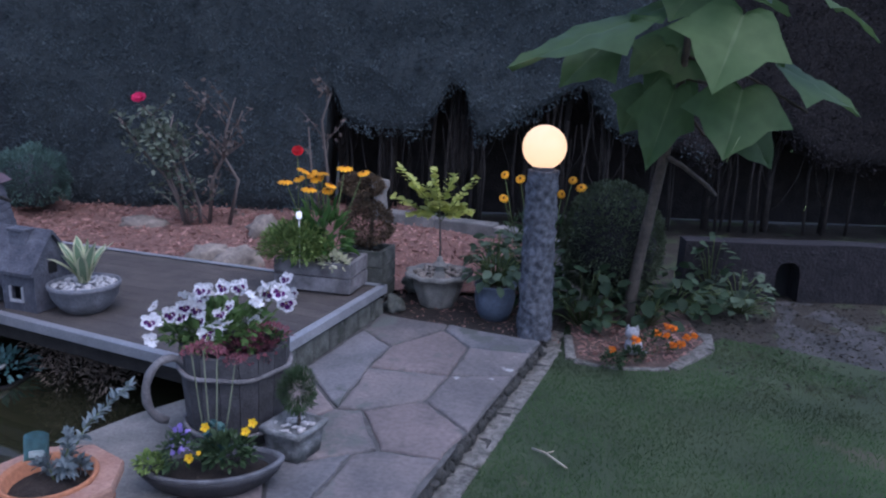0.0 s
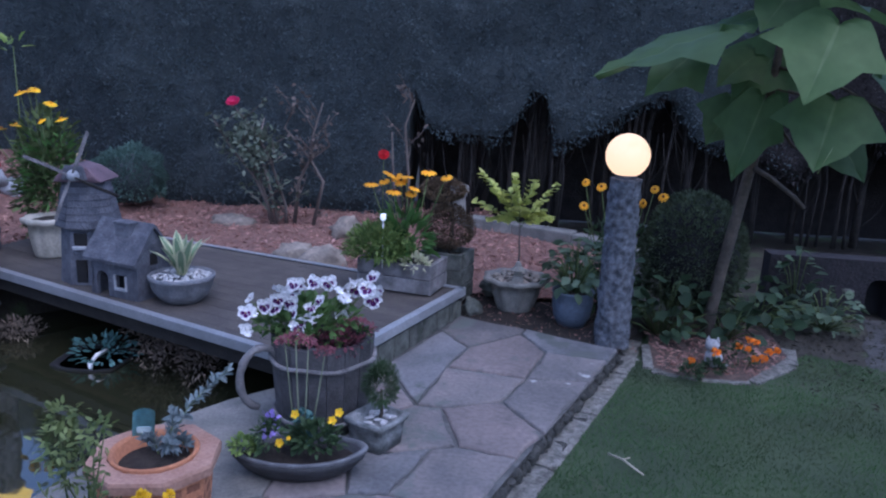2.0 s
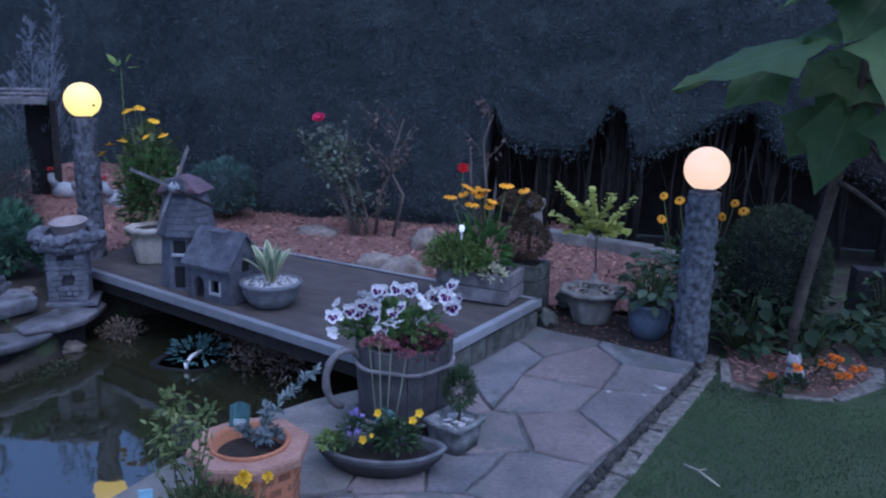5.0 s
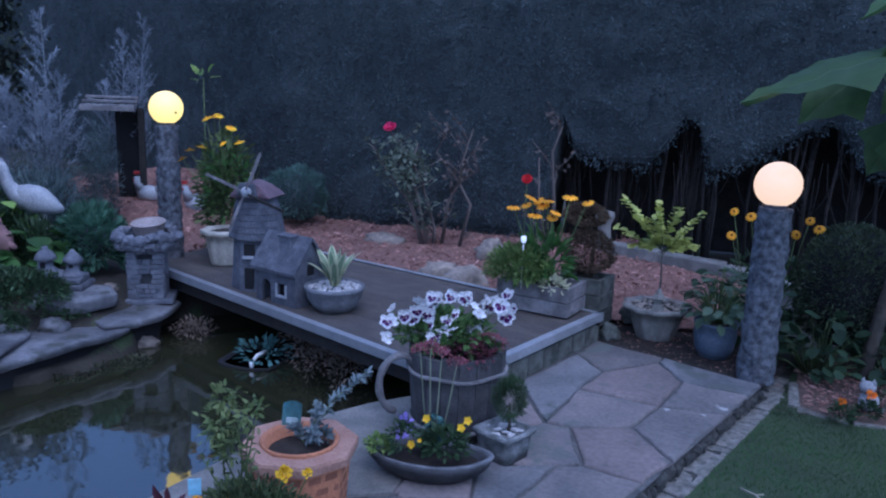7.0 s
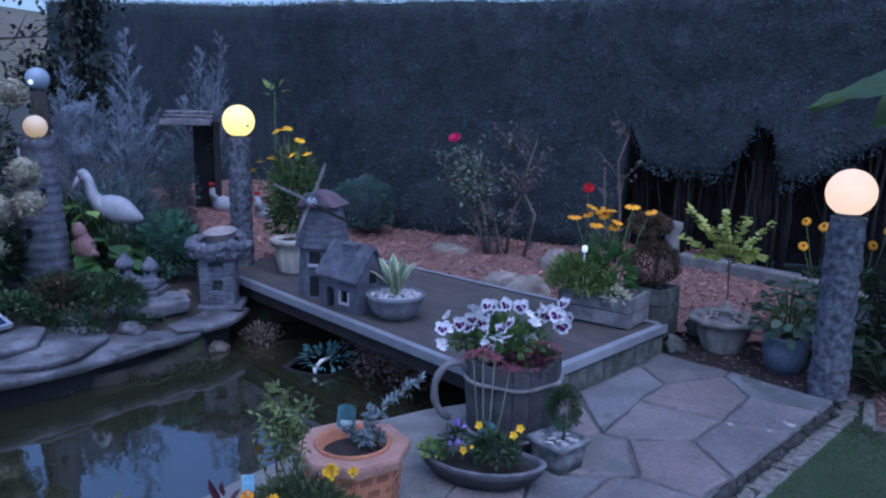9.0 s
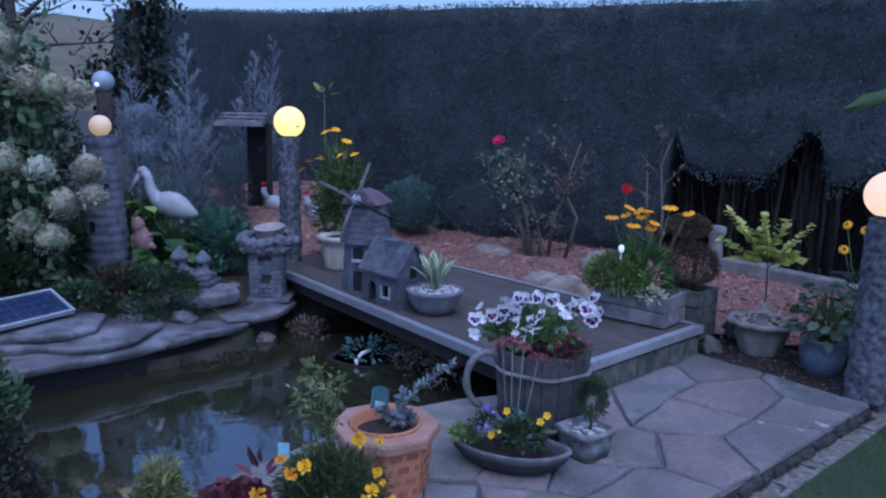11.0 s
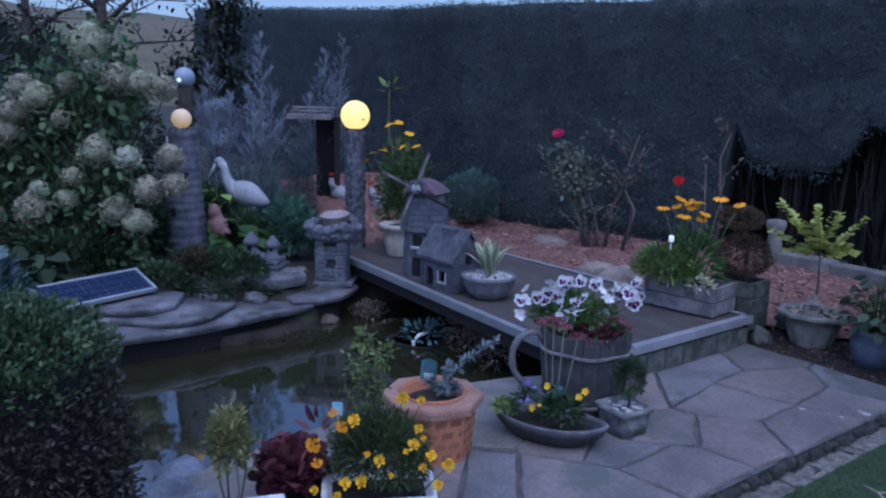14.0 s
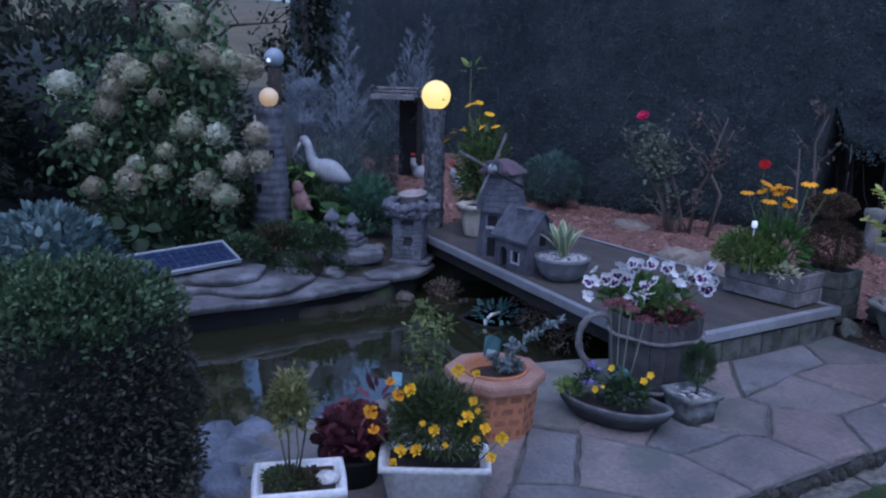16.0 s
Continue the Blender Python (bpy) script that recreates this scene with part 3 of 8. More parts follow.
def paving():
    bm = B()
    out = [(-0.34, 3.91), (0.5, 3.55), (0.02, 2.28), (-0.68, 0.38), (-1.42, 0.74), (-1.16, 1.5), (-0.94, 1.87), (-0.755, 1.96), (-0.76, 2.68)]
    lo = [bm.verts.new((x, y, -0.1)) for x, y in out]
    hi = [bm.verts.new((x, y, -0.012)) for x, y in out]
    bm.faces.new(hi)
    for i in range(len(out)):
        bm.faces.new((lo[i], lo[(i + 1) % len(out)], hi[(i + 1) % len(out)], hi[i])).material_index = 1
    ob = structure("pavement", bm, (MORTAR, DARK_EDGE), "crazy paving of large grey-pink flagstones with dark joints", "paving")
    for k, poly in enumerate(FAR_SLABS + NEAR_SLABS):
        rr = random.Random(k)
        cx, cy = sum(p[0] for p in poly) / len(poly), sum(p[1] for p in poly) / len(poly)
        ring = []
        for (ax, ay), (bx, by) in zip(poly, poly[1:] + poly[:1]):
            for s in (0.0, 0.2, 0.4, 0.6, 0.8):
                ring.append((ax + (bx - ax) * s + rr.uniform(-1, 1) * 0.006, ay + (by - ay) * s + rr.uniform(-1, 1) * 0.006))
        bm = B()
        levels = []
        tilt = rr.uniform(-0.004, 0.004)
        for inset, z in ((0.013, -0.06), (0.009, -0.01), (0.013, -0.003), (0.022, 0.0)):
            lv = []
            for x, y in ring:
                d = math.hypot(x - cx, y - cy)
                f = (d - inset * 0.95) / d
                lv.append(bm.verts.new((cx + (x - cx) * f, cy + (y - cy) * f, z + tilt * (x - cx))))
            levels.append(lv)
        m = len(ring)
        for a, b in zip(levels, levels[1:]):
            for i in range(m):
                bm.faces.new((a[i], a[(i + 1) % m], b[(i + 1) % m], b[i]))
        bm.faces.new(levels[-1])
        part("flagstone", bm, FLAGS[3] if k in (3, 6) else FLAGS[(k * 2 + k // 3) % 3], ob, smooth=False)
    rr = random.Random(77)
    for k in range(58):
        x, y = line((0.5, 3.55), (-0.33, 1.35), (k + rr.random() * 0.7) / 58)
        bm = B()
        blob(bm, (0, 0, 0), (rr.uniform(0.025, 0.045), rr.uniform(0.014, 0.026), rr.uniform(0.018, 0.034)), 1, 0.45, 2, k)
        part("edge_stone", bm, DARK_EDGE, ob, smooth=False).matrix_local = pose(x + 0.004, y, -0.038 + rr.uniform(-0.014, 0.01), 0, 0, 69)
    # mowing strip of concrete kerb slabs beside the lawn
    strip = structure("kerb", strip_bed(), DARK_EDGE, "narrow worn concrete mowing strip along the paving", "kerb")
    p, q = (0.625, 3.9), (-0.46, 1.0)
    for i in range(6):
        a, b = line(p, q, i / 6 + 0.003), line(p, q, (i + 1) / 6 - 0.003)
        L = math.dist(a, b)
        bm = B()
        box(bm, (0, 0.04, 0), (L + 0.006, 0.125, 0.05), bevel=0.008)
        bmesh.ops.subdivide_edges(bm, edges=[e for e in bm.edges if e.calc_length() > 0.1], cuts=9, use_grid_fill=True)
        for v in bm.verts:
            v.co += 0.007 * noise.noise_vector(v.co * 14 + Vector((i * 5, 0, 0)))
        s = part("kerb_slab", bm, KERB, strip, smooth=False)
        s.matrix_local = pose((a[0] + b[0]) / 2, (a[1] + b[1]) / 2, -0.086 + R.uniform(-0.004, 0.004), 0, 0, math.degrees(math.atan2(b[1] - a[1], b[0] - a[0])))


def strip_bed():
    bm = B()
    bm.faces.new([bm.verts.new((x, y, -0.066)) for x, y in [(0.51, 3.6), (0.6, 3.96), (0.71, 3.92), (-0.4, 0.95), (-0.62, 0.6), (-0.5, 1.0), (0.02, 2.27)]])
    return bm


KERB = material("worn_kerb", (0.25, 0.24, 0.215), (0.1, 0.098, 0.085), 0.95, scale=30, fine=90, bump=0.9)
paving()


def pond_surround():
    """Cement collar between the paving and the water."""
    bm = B()
    out = [(-0.765, 2.67), (-0.755, 1.97), (-0.94, 1.87), (-1.16, 1.5), (-1.42, 0.74), (-1.62, 0.8), (-1.56, 1.3), (-1.5, 1.62), (-1.42, 2.0), (-1.3, 2.4), (-1.14, 2.64), (-0.95, 2.84), (-0.8, 2.9)]
    rings = []
    for z, g in ((-0.42, 1.0), (-0.03, 1.0), (-0.004, 0.97)):
        rings.append([bm.verts.new((-1.08 + (x + 1.08) * g, 1.9 + (y - 1.9) * g, z)) for x, y in out])
    for a, b in zip(rings, rings[1:]):
        for i in range(len(out)):
            bm.faces.new((a[i], a[(i + 1) % len(out)], b[(i + 1) % len(out)], b[i]))
    bm.faces.new(rings[-1])
    structure("pond_rim", bm, CONCRETE, "rough light cement collar at the pond edge", "pond edge")


pond_surround()


# ----- deck over the pond -----
D_FR, D_BR, D_BL, D_FL = (-0.765, 2.675), (-0.322, 3.915), (-3.15, 4.85), (-3.35, 3.82)


# very dark wood for fascia, beam, one sail and the shelter post
BLACKISHWOOD = material("blackish_wood", (0.03, 0.027, 0.024), (0.014, 0.013, 0.012), 0.85, scale=18, fine=90, bump=0.6)
MOSSBLOCK = material("mossy_block", (0.15, 0.155, 0.14), (0.06, 0.068, 0.055), 0.95, scale=16, fine=80, bump=0.8)


def deck():
    ob = thing("deck", 0, 0, 0, "low dark board deck with a pale metal edge trim built over the pond", "deck", kind="structure")
    n = 13
    for i in range(n):
        a, b = line(D_FL, D_BL, i / n), line(D_FR, D_BR, i / n)
        c, d = line(D_FL, D_BL, (i + 0.985) / n), line(D_FR, D_BR, (i + 0.985) / n)
        bm = B()
        vs = [bm.verts.new((x, y, z)) for z in (DECK_Z - 0.03, DECK_Z) for x, y in (a, b, d, c)]
        for f in ((0, 1, 2, 3), (4, 5, 6, 7), (0, 1, 5, 4), (1, 2, 6, 5), (2, 3, 7, 6), (3, 0, 4, 7)):
            bm.faces.new([vs[k] for k in f])
        part("deck_board", bm, DECK, ob, smooth=False)
    for p, q in ((D_FL, D_FR), (D_FR, D_BR), (D_BR, D_BL)):
        L, ang = math.dist(p, q), math.degrees(math.atan2(q[1] - p[1], q[0] - p[0]))
        bm = B()
        bm2 = B()
        box(bm2, (0, 0.03, -0.012), (L + 0.01, 0.014, 0.05), bevel=0.003)
        part("fascia", bm2, BLACKISHWOOD, ob, "dark wooden fascia", smooth=False).matrix_local = pose((p[0] + q[0]) / 2, (p[1] + q[1]) / 2, DECK_Z - 0.02, 0, 0, ang)
        box(bm, (0, -0.006, 0.008), (L + 0.02, 0.008, 0.046), bevel=0.002)
        box(bm, (0, 0.012, 0.029), (L + 0.02, 0.036, 0.006), bevel=0.002)
        s = part("edge_trim", bm, ALU, ob, "pale metal edge trim", smooth=False)
        s.matrix_local = pose((p[0] + q[0]) / 2, (p[1] + q[1]) / 2, DECK_Z - 0.02, 0, 0, ang)
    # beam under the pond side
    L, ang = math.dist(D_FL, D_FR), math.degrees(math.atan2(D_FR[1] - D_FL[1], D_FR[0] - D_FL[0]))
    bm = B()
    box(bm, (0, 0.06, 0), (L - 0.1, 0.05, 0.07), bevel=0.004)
    part("beam", bm, BLACKISHWOOD, ob, "dark wooden beam", smooth=False).matrix_local = pose((D_FL[0] + D_FR[0]) / 2, (D_FL[1] + D_FR[1]) / 2, DECK_Z - 0.088, 0, 0, ang)
    # block course below the paving side and the sheet behind it
    for k, (p, q) in enumerate(((D_FR, D_BR), (D_BR, (-1.2, 4.2)))):
        nb = 9
        for i in range(nb):
            a, b = line(p, q, (i + 0.02) / nb), line(p, q, (i + 0.98) / nb)
            bm = B()
            box(bm, (0, 0.055, 0), (math.dist(a, b), 0.09, 0.16), bevel=0.008)
            part("block", bm, MOSSBLOCK, ob, smooth=False).matrix_local = pose((a[0] + b[0]) / 2, (a[1] + b[1]) / 2, 0.01, 0, 0, math.degrees(math.atan2(b[1] - a[1], b[0] - a[0])))
    # black sheet that paints the shade at the back under the deck
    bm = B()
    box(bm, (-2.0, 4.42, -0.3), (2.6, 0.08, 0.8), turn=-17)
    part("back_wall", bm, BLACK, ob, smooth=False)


deck()


# ----- bark mulch bed -----
CHIP = leaf_material("bark_chip", (0.42, 0.25, 0.21), (0.2, 0.11, 0.09), 0.9, 0.0)
def mulch_z(x, y):
    mound = min(max((-3.45 - x) / 0.6, 0), 1) * min(max((y - 4.35) / 0.5, 0), 1)
    return (0.12 if x < -3.2 else 0.06) + 0.22 * mound * mound * (3 - 2 * mound) + 0.05 * min(max((y - 4.2) / 1.2, 0), 1) + 0.025 * noise.noise(Vector((x * 2.1, y * 2.1, 5)))


MULCH = [(-5.6, 4.3), (-4.4, 4.4), (-3.7, 4.1), (-3.3, 4.2), (-3.22, 4.83), (-3.1, 4.83), (-0.33, 3.92), (-0.3, 3.95), (0.3, 3.75), (0.52, 3.6), (0.62, 4.0), (0.5, 4.6), (0.62, 5.35), (0.0, 5.8), (-0.5, 6.9), (-5.6, 6.9)]


def mulch():
    bm = B()
    xs, ys = [-5.6 + 0.12 * i for i in range(53)], [3.6 + 0.12 * i for i in range(28)]
    grid = {}
    for x in xs:
        for y in ys:
            if inside(x, y, MULCH) and not (x > -0.34 and y < 4.3):
                grid[x, y] = bm.verts.new((x, y, mulch_z(x, y) if x < -0.4 else -0.02 + (mulch_z(x, y) + 0.02) * min(max((y - 4.0) / 1.0, 0), 1)))
    for i in range(len(xs) - 1):
        for j in range(len(ys) - 1):
            q = [grid.get((xs[a], ys[b])) for a, b in ((i, j), (i + 1, j), (i + 1, j + 1), (i, j + 1))]
            if all(q):
                bm.faces.new(q)
    soil = B()
    soil.faces.new([soil.verts.new((x, y, -0.02)) for x, y in [(-0.4, 3.95), (-0.33, 3.92), (0.02, 3.77), (0.5, 3.56), (0.64, 3.9), (0.62, 4.3), (0.6, 4.6), (-0.4, 4.6)]])
    SOIL_STRIP = structure("soil_strip", soil, SOIL, "dark moist soil between the paving and the mulch", "soil")
    rng = np.random.RandomState(19)
    lp = np.column_stack([rng.uniform(-0.35, 0.6, 700), rng.uniform(3.6, 4.5, 700), np.full(700, -0.014)])
    lp = lp[lp[:, 1] > 3.94 - 0.42 * (lp[:, 0] + 0.35) + 0.02]
    litter = part("leaf_litter", leaves("leaf_litter", lp, rng.normal(size=lp.shape) * np.array((1, 1, 0.3)), rng.uniform(0.012, 0.03, len(lp)), 0.6, (SPRAY, SPRAY_FACES), 8, 0.6), CHIP, SOIL_STRIP)
    tagged(litter, kind="stuff")
    ob = structure("mulch_bed", bm, BARK, "planting bed covered with reddish bark mulch", "flower bed", smooth=True)
    rng = np.random.RandomState(9)
    p = np.column_stack([rng.uniform(-5.4, 0.6, 16000), rng.uniform(3.9, 6.6, 16000)])
    p = np.array([q for q in p if inside(q[0], q[1], MULCH) and (q[1] > 4.32 or q[0] < -0.36) and not (q[0] > 0.35 and q[1] < 4.5)])
    p3 = np.array([(x, y, (mulch_z(x, y) if x < -0.4 else -0.02 + (mulch_z(x, y) + 0.02) * min(max((y - 4.0) / 1.0, 0), 1)) + R.uniform(0, 0.012)) for x, y in p])
    ax = np.column_stack([rng.normal(size=(len(p), 2)), rng.normal(0, 0.35, len(p))])
    tagged(part("bark_chips", leaves("bark_chips", p3, ax, rng.uniform(0.02, 0.06, len(p)), 0.6, (SPRAY, SPRAY_FACES), 3, 0.8), CHIP, ob, smooth=False), kind="stuff")


mulch()

# ----- hedge -----
UNDER = [(-9, 0.05), (-1.09, 0.06), (-1.03, 1.22), (-0.9, 0.86), (-0.74, 0.78), (-0.22, 0.76), (-0.05, 1.15), (0.08, 1.12), (0.17, 0.72), (0.5, 0.85), (0.88, 1.08), (1.05, 1.18), (1.3, 0.8), (1.8, 0.7), (2.05, 0.55), (2.3, 0.75), (2.6, 0.9), (3.0, 0.6), (3.6, 0.6), (6, 0.3)]


def hedge_front(x):
    return 6.1 - min(x + 3.6, 0) * 0.45


def hedge_top(x):
    return 1.33 + 0.87 * (hedge_front(x) + 0.2) / 6.3 - 0.02 * max(min(x + 1.6, 0), -2) + 0.03 * max(-5 - x, 0) + 0.012 * noise.noise(Vector((x * 2.2, 7, 0)))


def hedge_low(x):
    return float(np.interp(x, [u[0] for u in UNDER], [u[1] for u in UNDER]))


def relief(x, z):
    return 0.07 * noise.noise(Vector((x * 1.3, z * 1.3, 0))) + 0.045 * noise.noise(Vector((x * 4.2, z * 3.6, 4))) + 0.04 * noise.noise(Vector((x * 10, z * 8, 8)))


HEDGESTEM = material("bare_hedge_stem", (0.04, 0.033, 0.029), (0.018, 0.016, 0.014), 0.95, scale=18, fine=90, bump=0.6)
DARK_CORE = material("dark_hedge_inside", (0.034, 0.029, 0.028), (0.018, 0.016, 0.016), 0.95, scale=8, fine=50, bump=0.8)
DARK_SPRAY = leaf_material("dark_hedge_spray", (0.04, 0.036, 0.037), (0.018, 0.017, 0.019), 0.9, 0.1)


def hedge():
    ob = thing("hedge", -2, 6.5, 0, "tall clipped dark conifer hedge with bare gaps near the ground", "hedge", kind="structure")
    bm = B()
    xs = [-13 + 0.12 * i for i in range(160)]
    rows = []
    for x in xs:
        lo, f, top = hedge_low(x) + 0.04, hedge_front(x), hedge_top(x)
        col = [(x, f + 0.9, 0.0 if x < -1.1 else lo)]
        col += [(x, f + 0.05 - relief(x, lo + (top - lo) * k / 14), lo + (top - 0.04 - lo) * k / 14) for k in range(15)]
        col += [(x, f + 0.5, top - 0.02), (x, f + 0.9, top - 0.05)]
        rows.append([bm.verts.new((c[0] + 2, c[1] - 6.5, c[2])) for c in col])
    for a, b in zip(rows, rows[1:]):
        for i in range(len(a)):
            j = (i + 1) % len(a)
            bm.faces.new((a[i], b[i], b[j], a[j]))
    bm.faces.new(rows[0])
    bm.faces.new(rows[-1])
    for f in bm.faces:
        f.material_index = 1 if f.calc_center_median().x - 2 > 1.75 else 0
    part("inner_mass", bm, (HEDGE_CORE, DARK_CORE), ob)
    # flat sheet added behind the gaps, its dark colour standing for shade
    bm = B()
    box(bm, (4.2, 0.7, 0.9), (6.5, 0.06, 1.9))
    part("dark_backing", bm, DARK_CORE, ob, smooth=False)
    rng = np.random.RandomState(11)
    P, A = [], []
    while len(P) < 135000:
        x = rng.uniform(-13, 5.2)
        z = rng.uniform(0.05, hedge_top(x))
        if x > 3.8 and rng.rand() < 0.6 or x < -5 and rng.rand() < 0.5:
            continue
        lo = hedge_low(x) + 0.07 * noise.noise(Vector((x * 7, 0, 0))) + 0.05 * noise.noise(Vector((x * 22, 3, 0)))
        if z < lo - 0.05 * rng.rand():
            continue
        P.append((x + 2, hedge_front(x) - relief(x, z) + rng.uniform(-0.01, 0.07) - 6.5, z))
        A.append((rng.normal(0, 0.6), -0.5 + rng.normal(0, 0.25), rng.normal(0.15, 0.6)))
    for k in range(7000):
        x = rng.uniform(-13, 4.5)
        P.append((x + 2, hedge_front(x) + rng.uniform(0, 0.5) - 6.5, hedge_top(x) - 0.03 + 0.02 * noise.noise(Vector((x * 5, 0, 1)))))
        A.append((rng.normal(0, 0.6), rng.normal(0, 0.5), 0.7))
    P, A = np.array(P), np.array(A)
    size = rng.uniform(0.018, 0.038, len(P))
    # sprays right of about x = 1.75 take the much darker colour
    dark_end = P[:, 0] - 2 + 0.25 * rng.normal(size=len(P)) > 1.75
    for name, sel, m in (("foliage", ~dark_end, HEDGE), ("dead_foliage", dark_end, DARK_SPRAY)):
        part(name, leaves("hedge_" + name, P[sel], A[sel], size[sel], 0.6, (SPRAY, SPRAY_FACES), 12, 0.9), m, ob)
    # bare stems in the gaps
    for k, x in enumerate([-0.98, -0.55, -0.42, -0.02, 0.1, 0.22, 0.6, 0.95, 1.25, 1.75, 2.2, 2.7, 3.2]):
        rr = random.Random(k)
        bm = B()
        y = 6.45 + rr.uniform(-0.12, 0.12) - 6.5
        pts = [(x + 2, y, 0.0), (x + 2 + rr.uniform(-0.04, 0.04), y, 0.5), (x + 2 + rr.uniform(-0.08, 0.08), y, 1.3)]
        tube(bm, pts, [0.035, 0.028, 0.022])
        for b in range(9):
            h = rr.uniform(0.1, 0.9)
            q, lean = Vector((x + 2, y, h)), rr.uniform(-0.22, 0.22)
            tube(bm, [q, q + Vector((lean * 0.5, -0.07, 0.16)), q + Vector((lean * 0.85, -0.12, 0.36)), q + Vector((lean, -0.15, 0.6))], [0.008, 0.006, 0.005, 0.003], 5)
        for b in range(3):
            dx = rr.uniform(-0.2, 0.2)
            tube(bm, [(x + 2 + dx, y - 0.08, 0.0), (x + 2 + dx + rr.uniform(-0.03, 0.03), y - 0.1, 0.5), (x + 2 + dx * 0.6, y - 0.08, 1.25)], [0.014, 0.012, 0.008], 6)
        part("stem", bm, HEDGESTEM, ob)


hedge()


# ----- low walls at the back -----
GRAVEL = material("dull_gravel", (0.11, 0.108, 0.105), (0.05, 0.05, 0.048), 0.95, scale=9, fine=120, bump=0.8)


def low_walls():
    ob = thing("wall_back", 0.0, 5.6, 0.0, "low grey stone retaining wall with an upright end stone", "wall", kind="structure")
    pts = [(-0.5, 5.82), (-0.1, 5.68), (0.35, 5.48), (0.62, 5.3), (0.9, 5.05)]
    for k, (a, b) in enumerate(zip(pts, pts[1:])):
        bm = B()
        box(bm, (0, 0, 0), (math.dist(a, b) - 0.006, 0.14, 0.3), bevel=0.014)
        part("wall_stone", bm, CONCRETE, ob, smooth=False).matrix_local = pose((a[0] + b[0]) / 2, (a[1] + b[1]) / 2 - 5.6, 0.05 - 0.012 * k, 0, 0, math.degrees(math.atan2(b[1] - a[1], b[0] - a[0])))
    bm = B()
    lathe(bm, [(0.07, 0), (0.062, 0.2), (0.05, 0.33), (0.078, 0.39), (0.072, 0.43), (0.0, 0.445)], 14, centre=(-0.56, 0.26, 0))
    part("end_stone", bm, CONCRETE, ob)
    ob = thing("wall_right", 2.6, 4.66, -0.08, "low dark rubble wall with scattered pale stones and a small arched opening", "wall", kind="structure")
    arch = [(-0.53, 0.0), (-0.53, 0.2), (-0.515, 0.245), (-0.485, 0.265), (-0.425, 0.265), (-0.395, 0.245), (-0.38, 0.2), (-0.38, 0.0)]
    edge = [(-1.12, 0.0)] + arch + [(3.6, 0.0)] + [(3.6 - 0.157 * k, 0.385 + 0.012 * noise.noise(Vector((k * 0.7, 0, 0)))) for k in range(31)]
    bm = B()
    front, back = ([bm.verts.new((x, y, z)) for x, z in edge] for y in (-0.06, 0.08))
    bm.faces.new(front)
    bm.faces.new(back)
    for k in range(len(edge)):
        m = (k + 1) % len(edge)
        bm.faces.new((front[k], front[m], back[m], back[k]))
    part("wall_body", bm, RUBBLE, ob, smooth=False)
    rr = random.Random(21)
    spots = [(rr.uniform(-0.8, 1.6), rr.uniform(0.1, 0.35), rr.uniform(0.012, 0.03)) for _ in range(46)]
    for k, (x, z, r) in enumerate(spots):
        if -0.58 < x < -0.33 and z < 0.3:
            continue
        bm = B()
        blob(bm, (x, -0.06, z), (r * 1.2, 0.006, r * 0.6), 2, 0.5, 2, k)
        part("wall_stone", bm, MOSSBLOCK if k % 4 == 0 else RUBBLE, ob, smooth=False)
    # black panel behind the arch stands for the shade within
    bm = B()
    box(bm, (-0.455, 0.1, 0.14), (0.2, 0.03, 0.3))
    part("dark_opening", bm, BLACK, ob, smooth=False)
    bm = B()
    pts = [(2.06, 4.61), (2.3, 4.61), (2.4, 4.35), (2.45, 4.0), (2.36, 3.6), (2.1, 3.42), (1.86, 3.58), (1.78, 3.78), (1.88, 4.1), (2.02, 4.35)]
    worn = []
    for (ax, ay), (bx, by) in zip(pts, pts[1:] + pts[:1]):
        for u in range(6):
            x, y = ax + (bx - ax) * u / 6, ay + (by - ay) * u / 6
            if y < 4.6:
                x, y = x + 0.05 * noise.noise(Vector((x * 9, y * 9, 0))), y + 0.05 * noise.noise(Vector((x * 9, y * 9, 4)))
            worn.append(bm.verts.new((x, y, LAWN_Z - 0.009)))
    bm.faces.new(worn)
    structure("gravel_path", bm, GRAVEL, "small worn grey gravel path before the wall opening", "path")
    rng = np.random.RandomState(33)
    lp = np.column_stack([rng.uniform(1.35, 3.4, 4200), rng.uniform(3.1, 4.6, 4200), np.full(4200, LAWN_Z + 0.001)])
    litter = part("dry_litter", leaves("dry_litter", lp, rng.normal(size=lp.shape) * np.array((1, 1, 0.25)), rng.uniform(0.012, 0.035, len(lp)), 0.5, (SPRAY, SPRAY_FACES), 8, 0.6), DRYLITTER, GROUND)
    tagged(litter, kind="stuff")


RUBBLE = material("dark_rubble", (0.028, 0.025, 0.029), (0.013, 0.012, 0.015), 0.95, scale=12, fine=50, bump=1.0, spots=((0.06, 0.06, 0.065), 13, 0.68))
DRYLITTER = leaf_material("dry_litter", (0.065, 0.056, 0.04), (0.024, 0.026, 0.018), 0.9, 0.0)
low_walls()


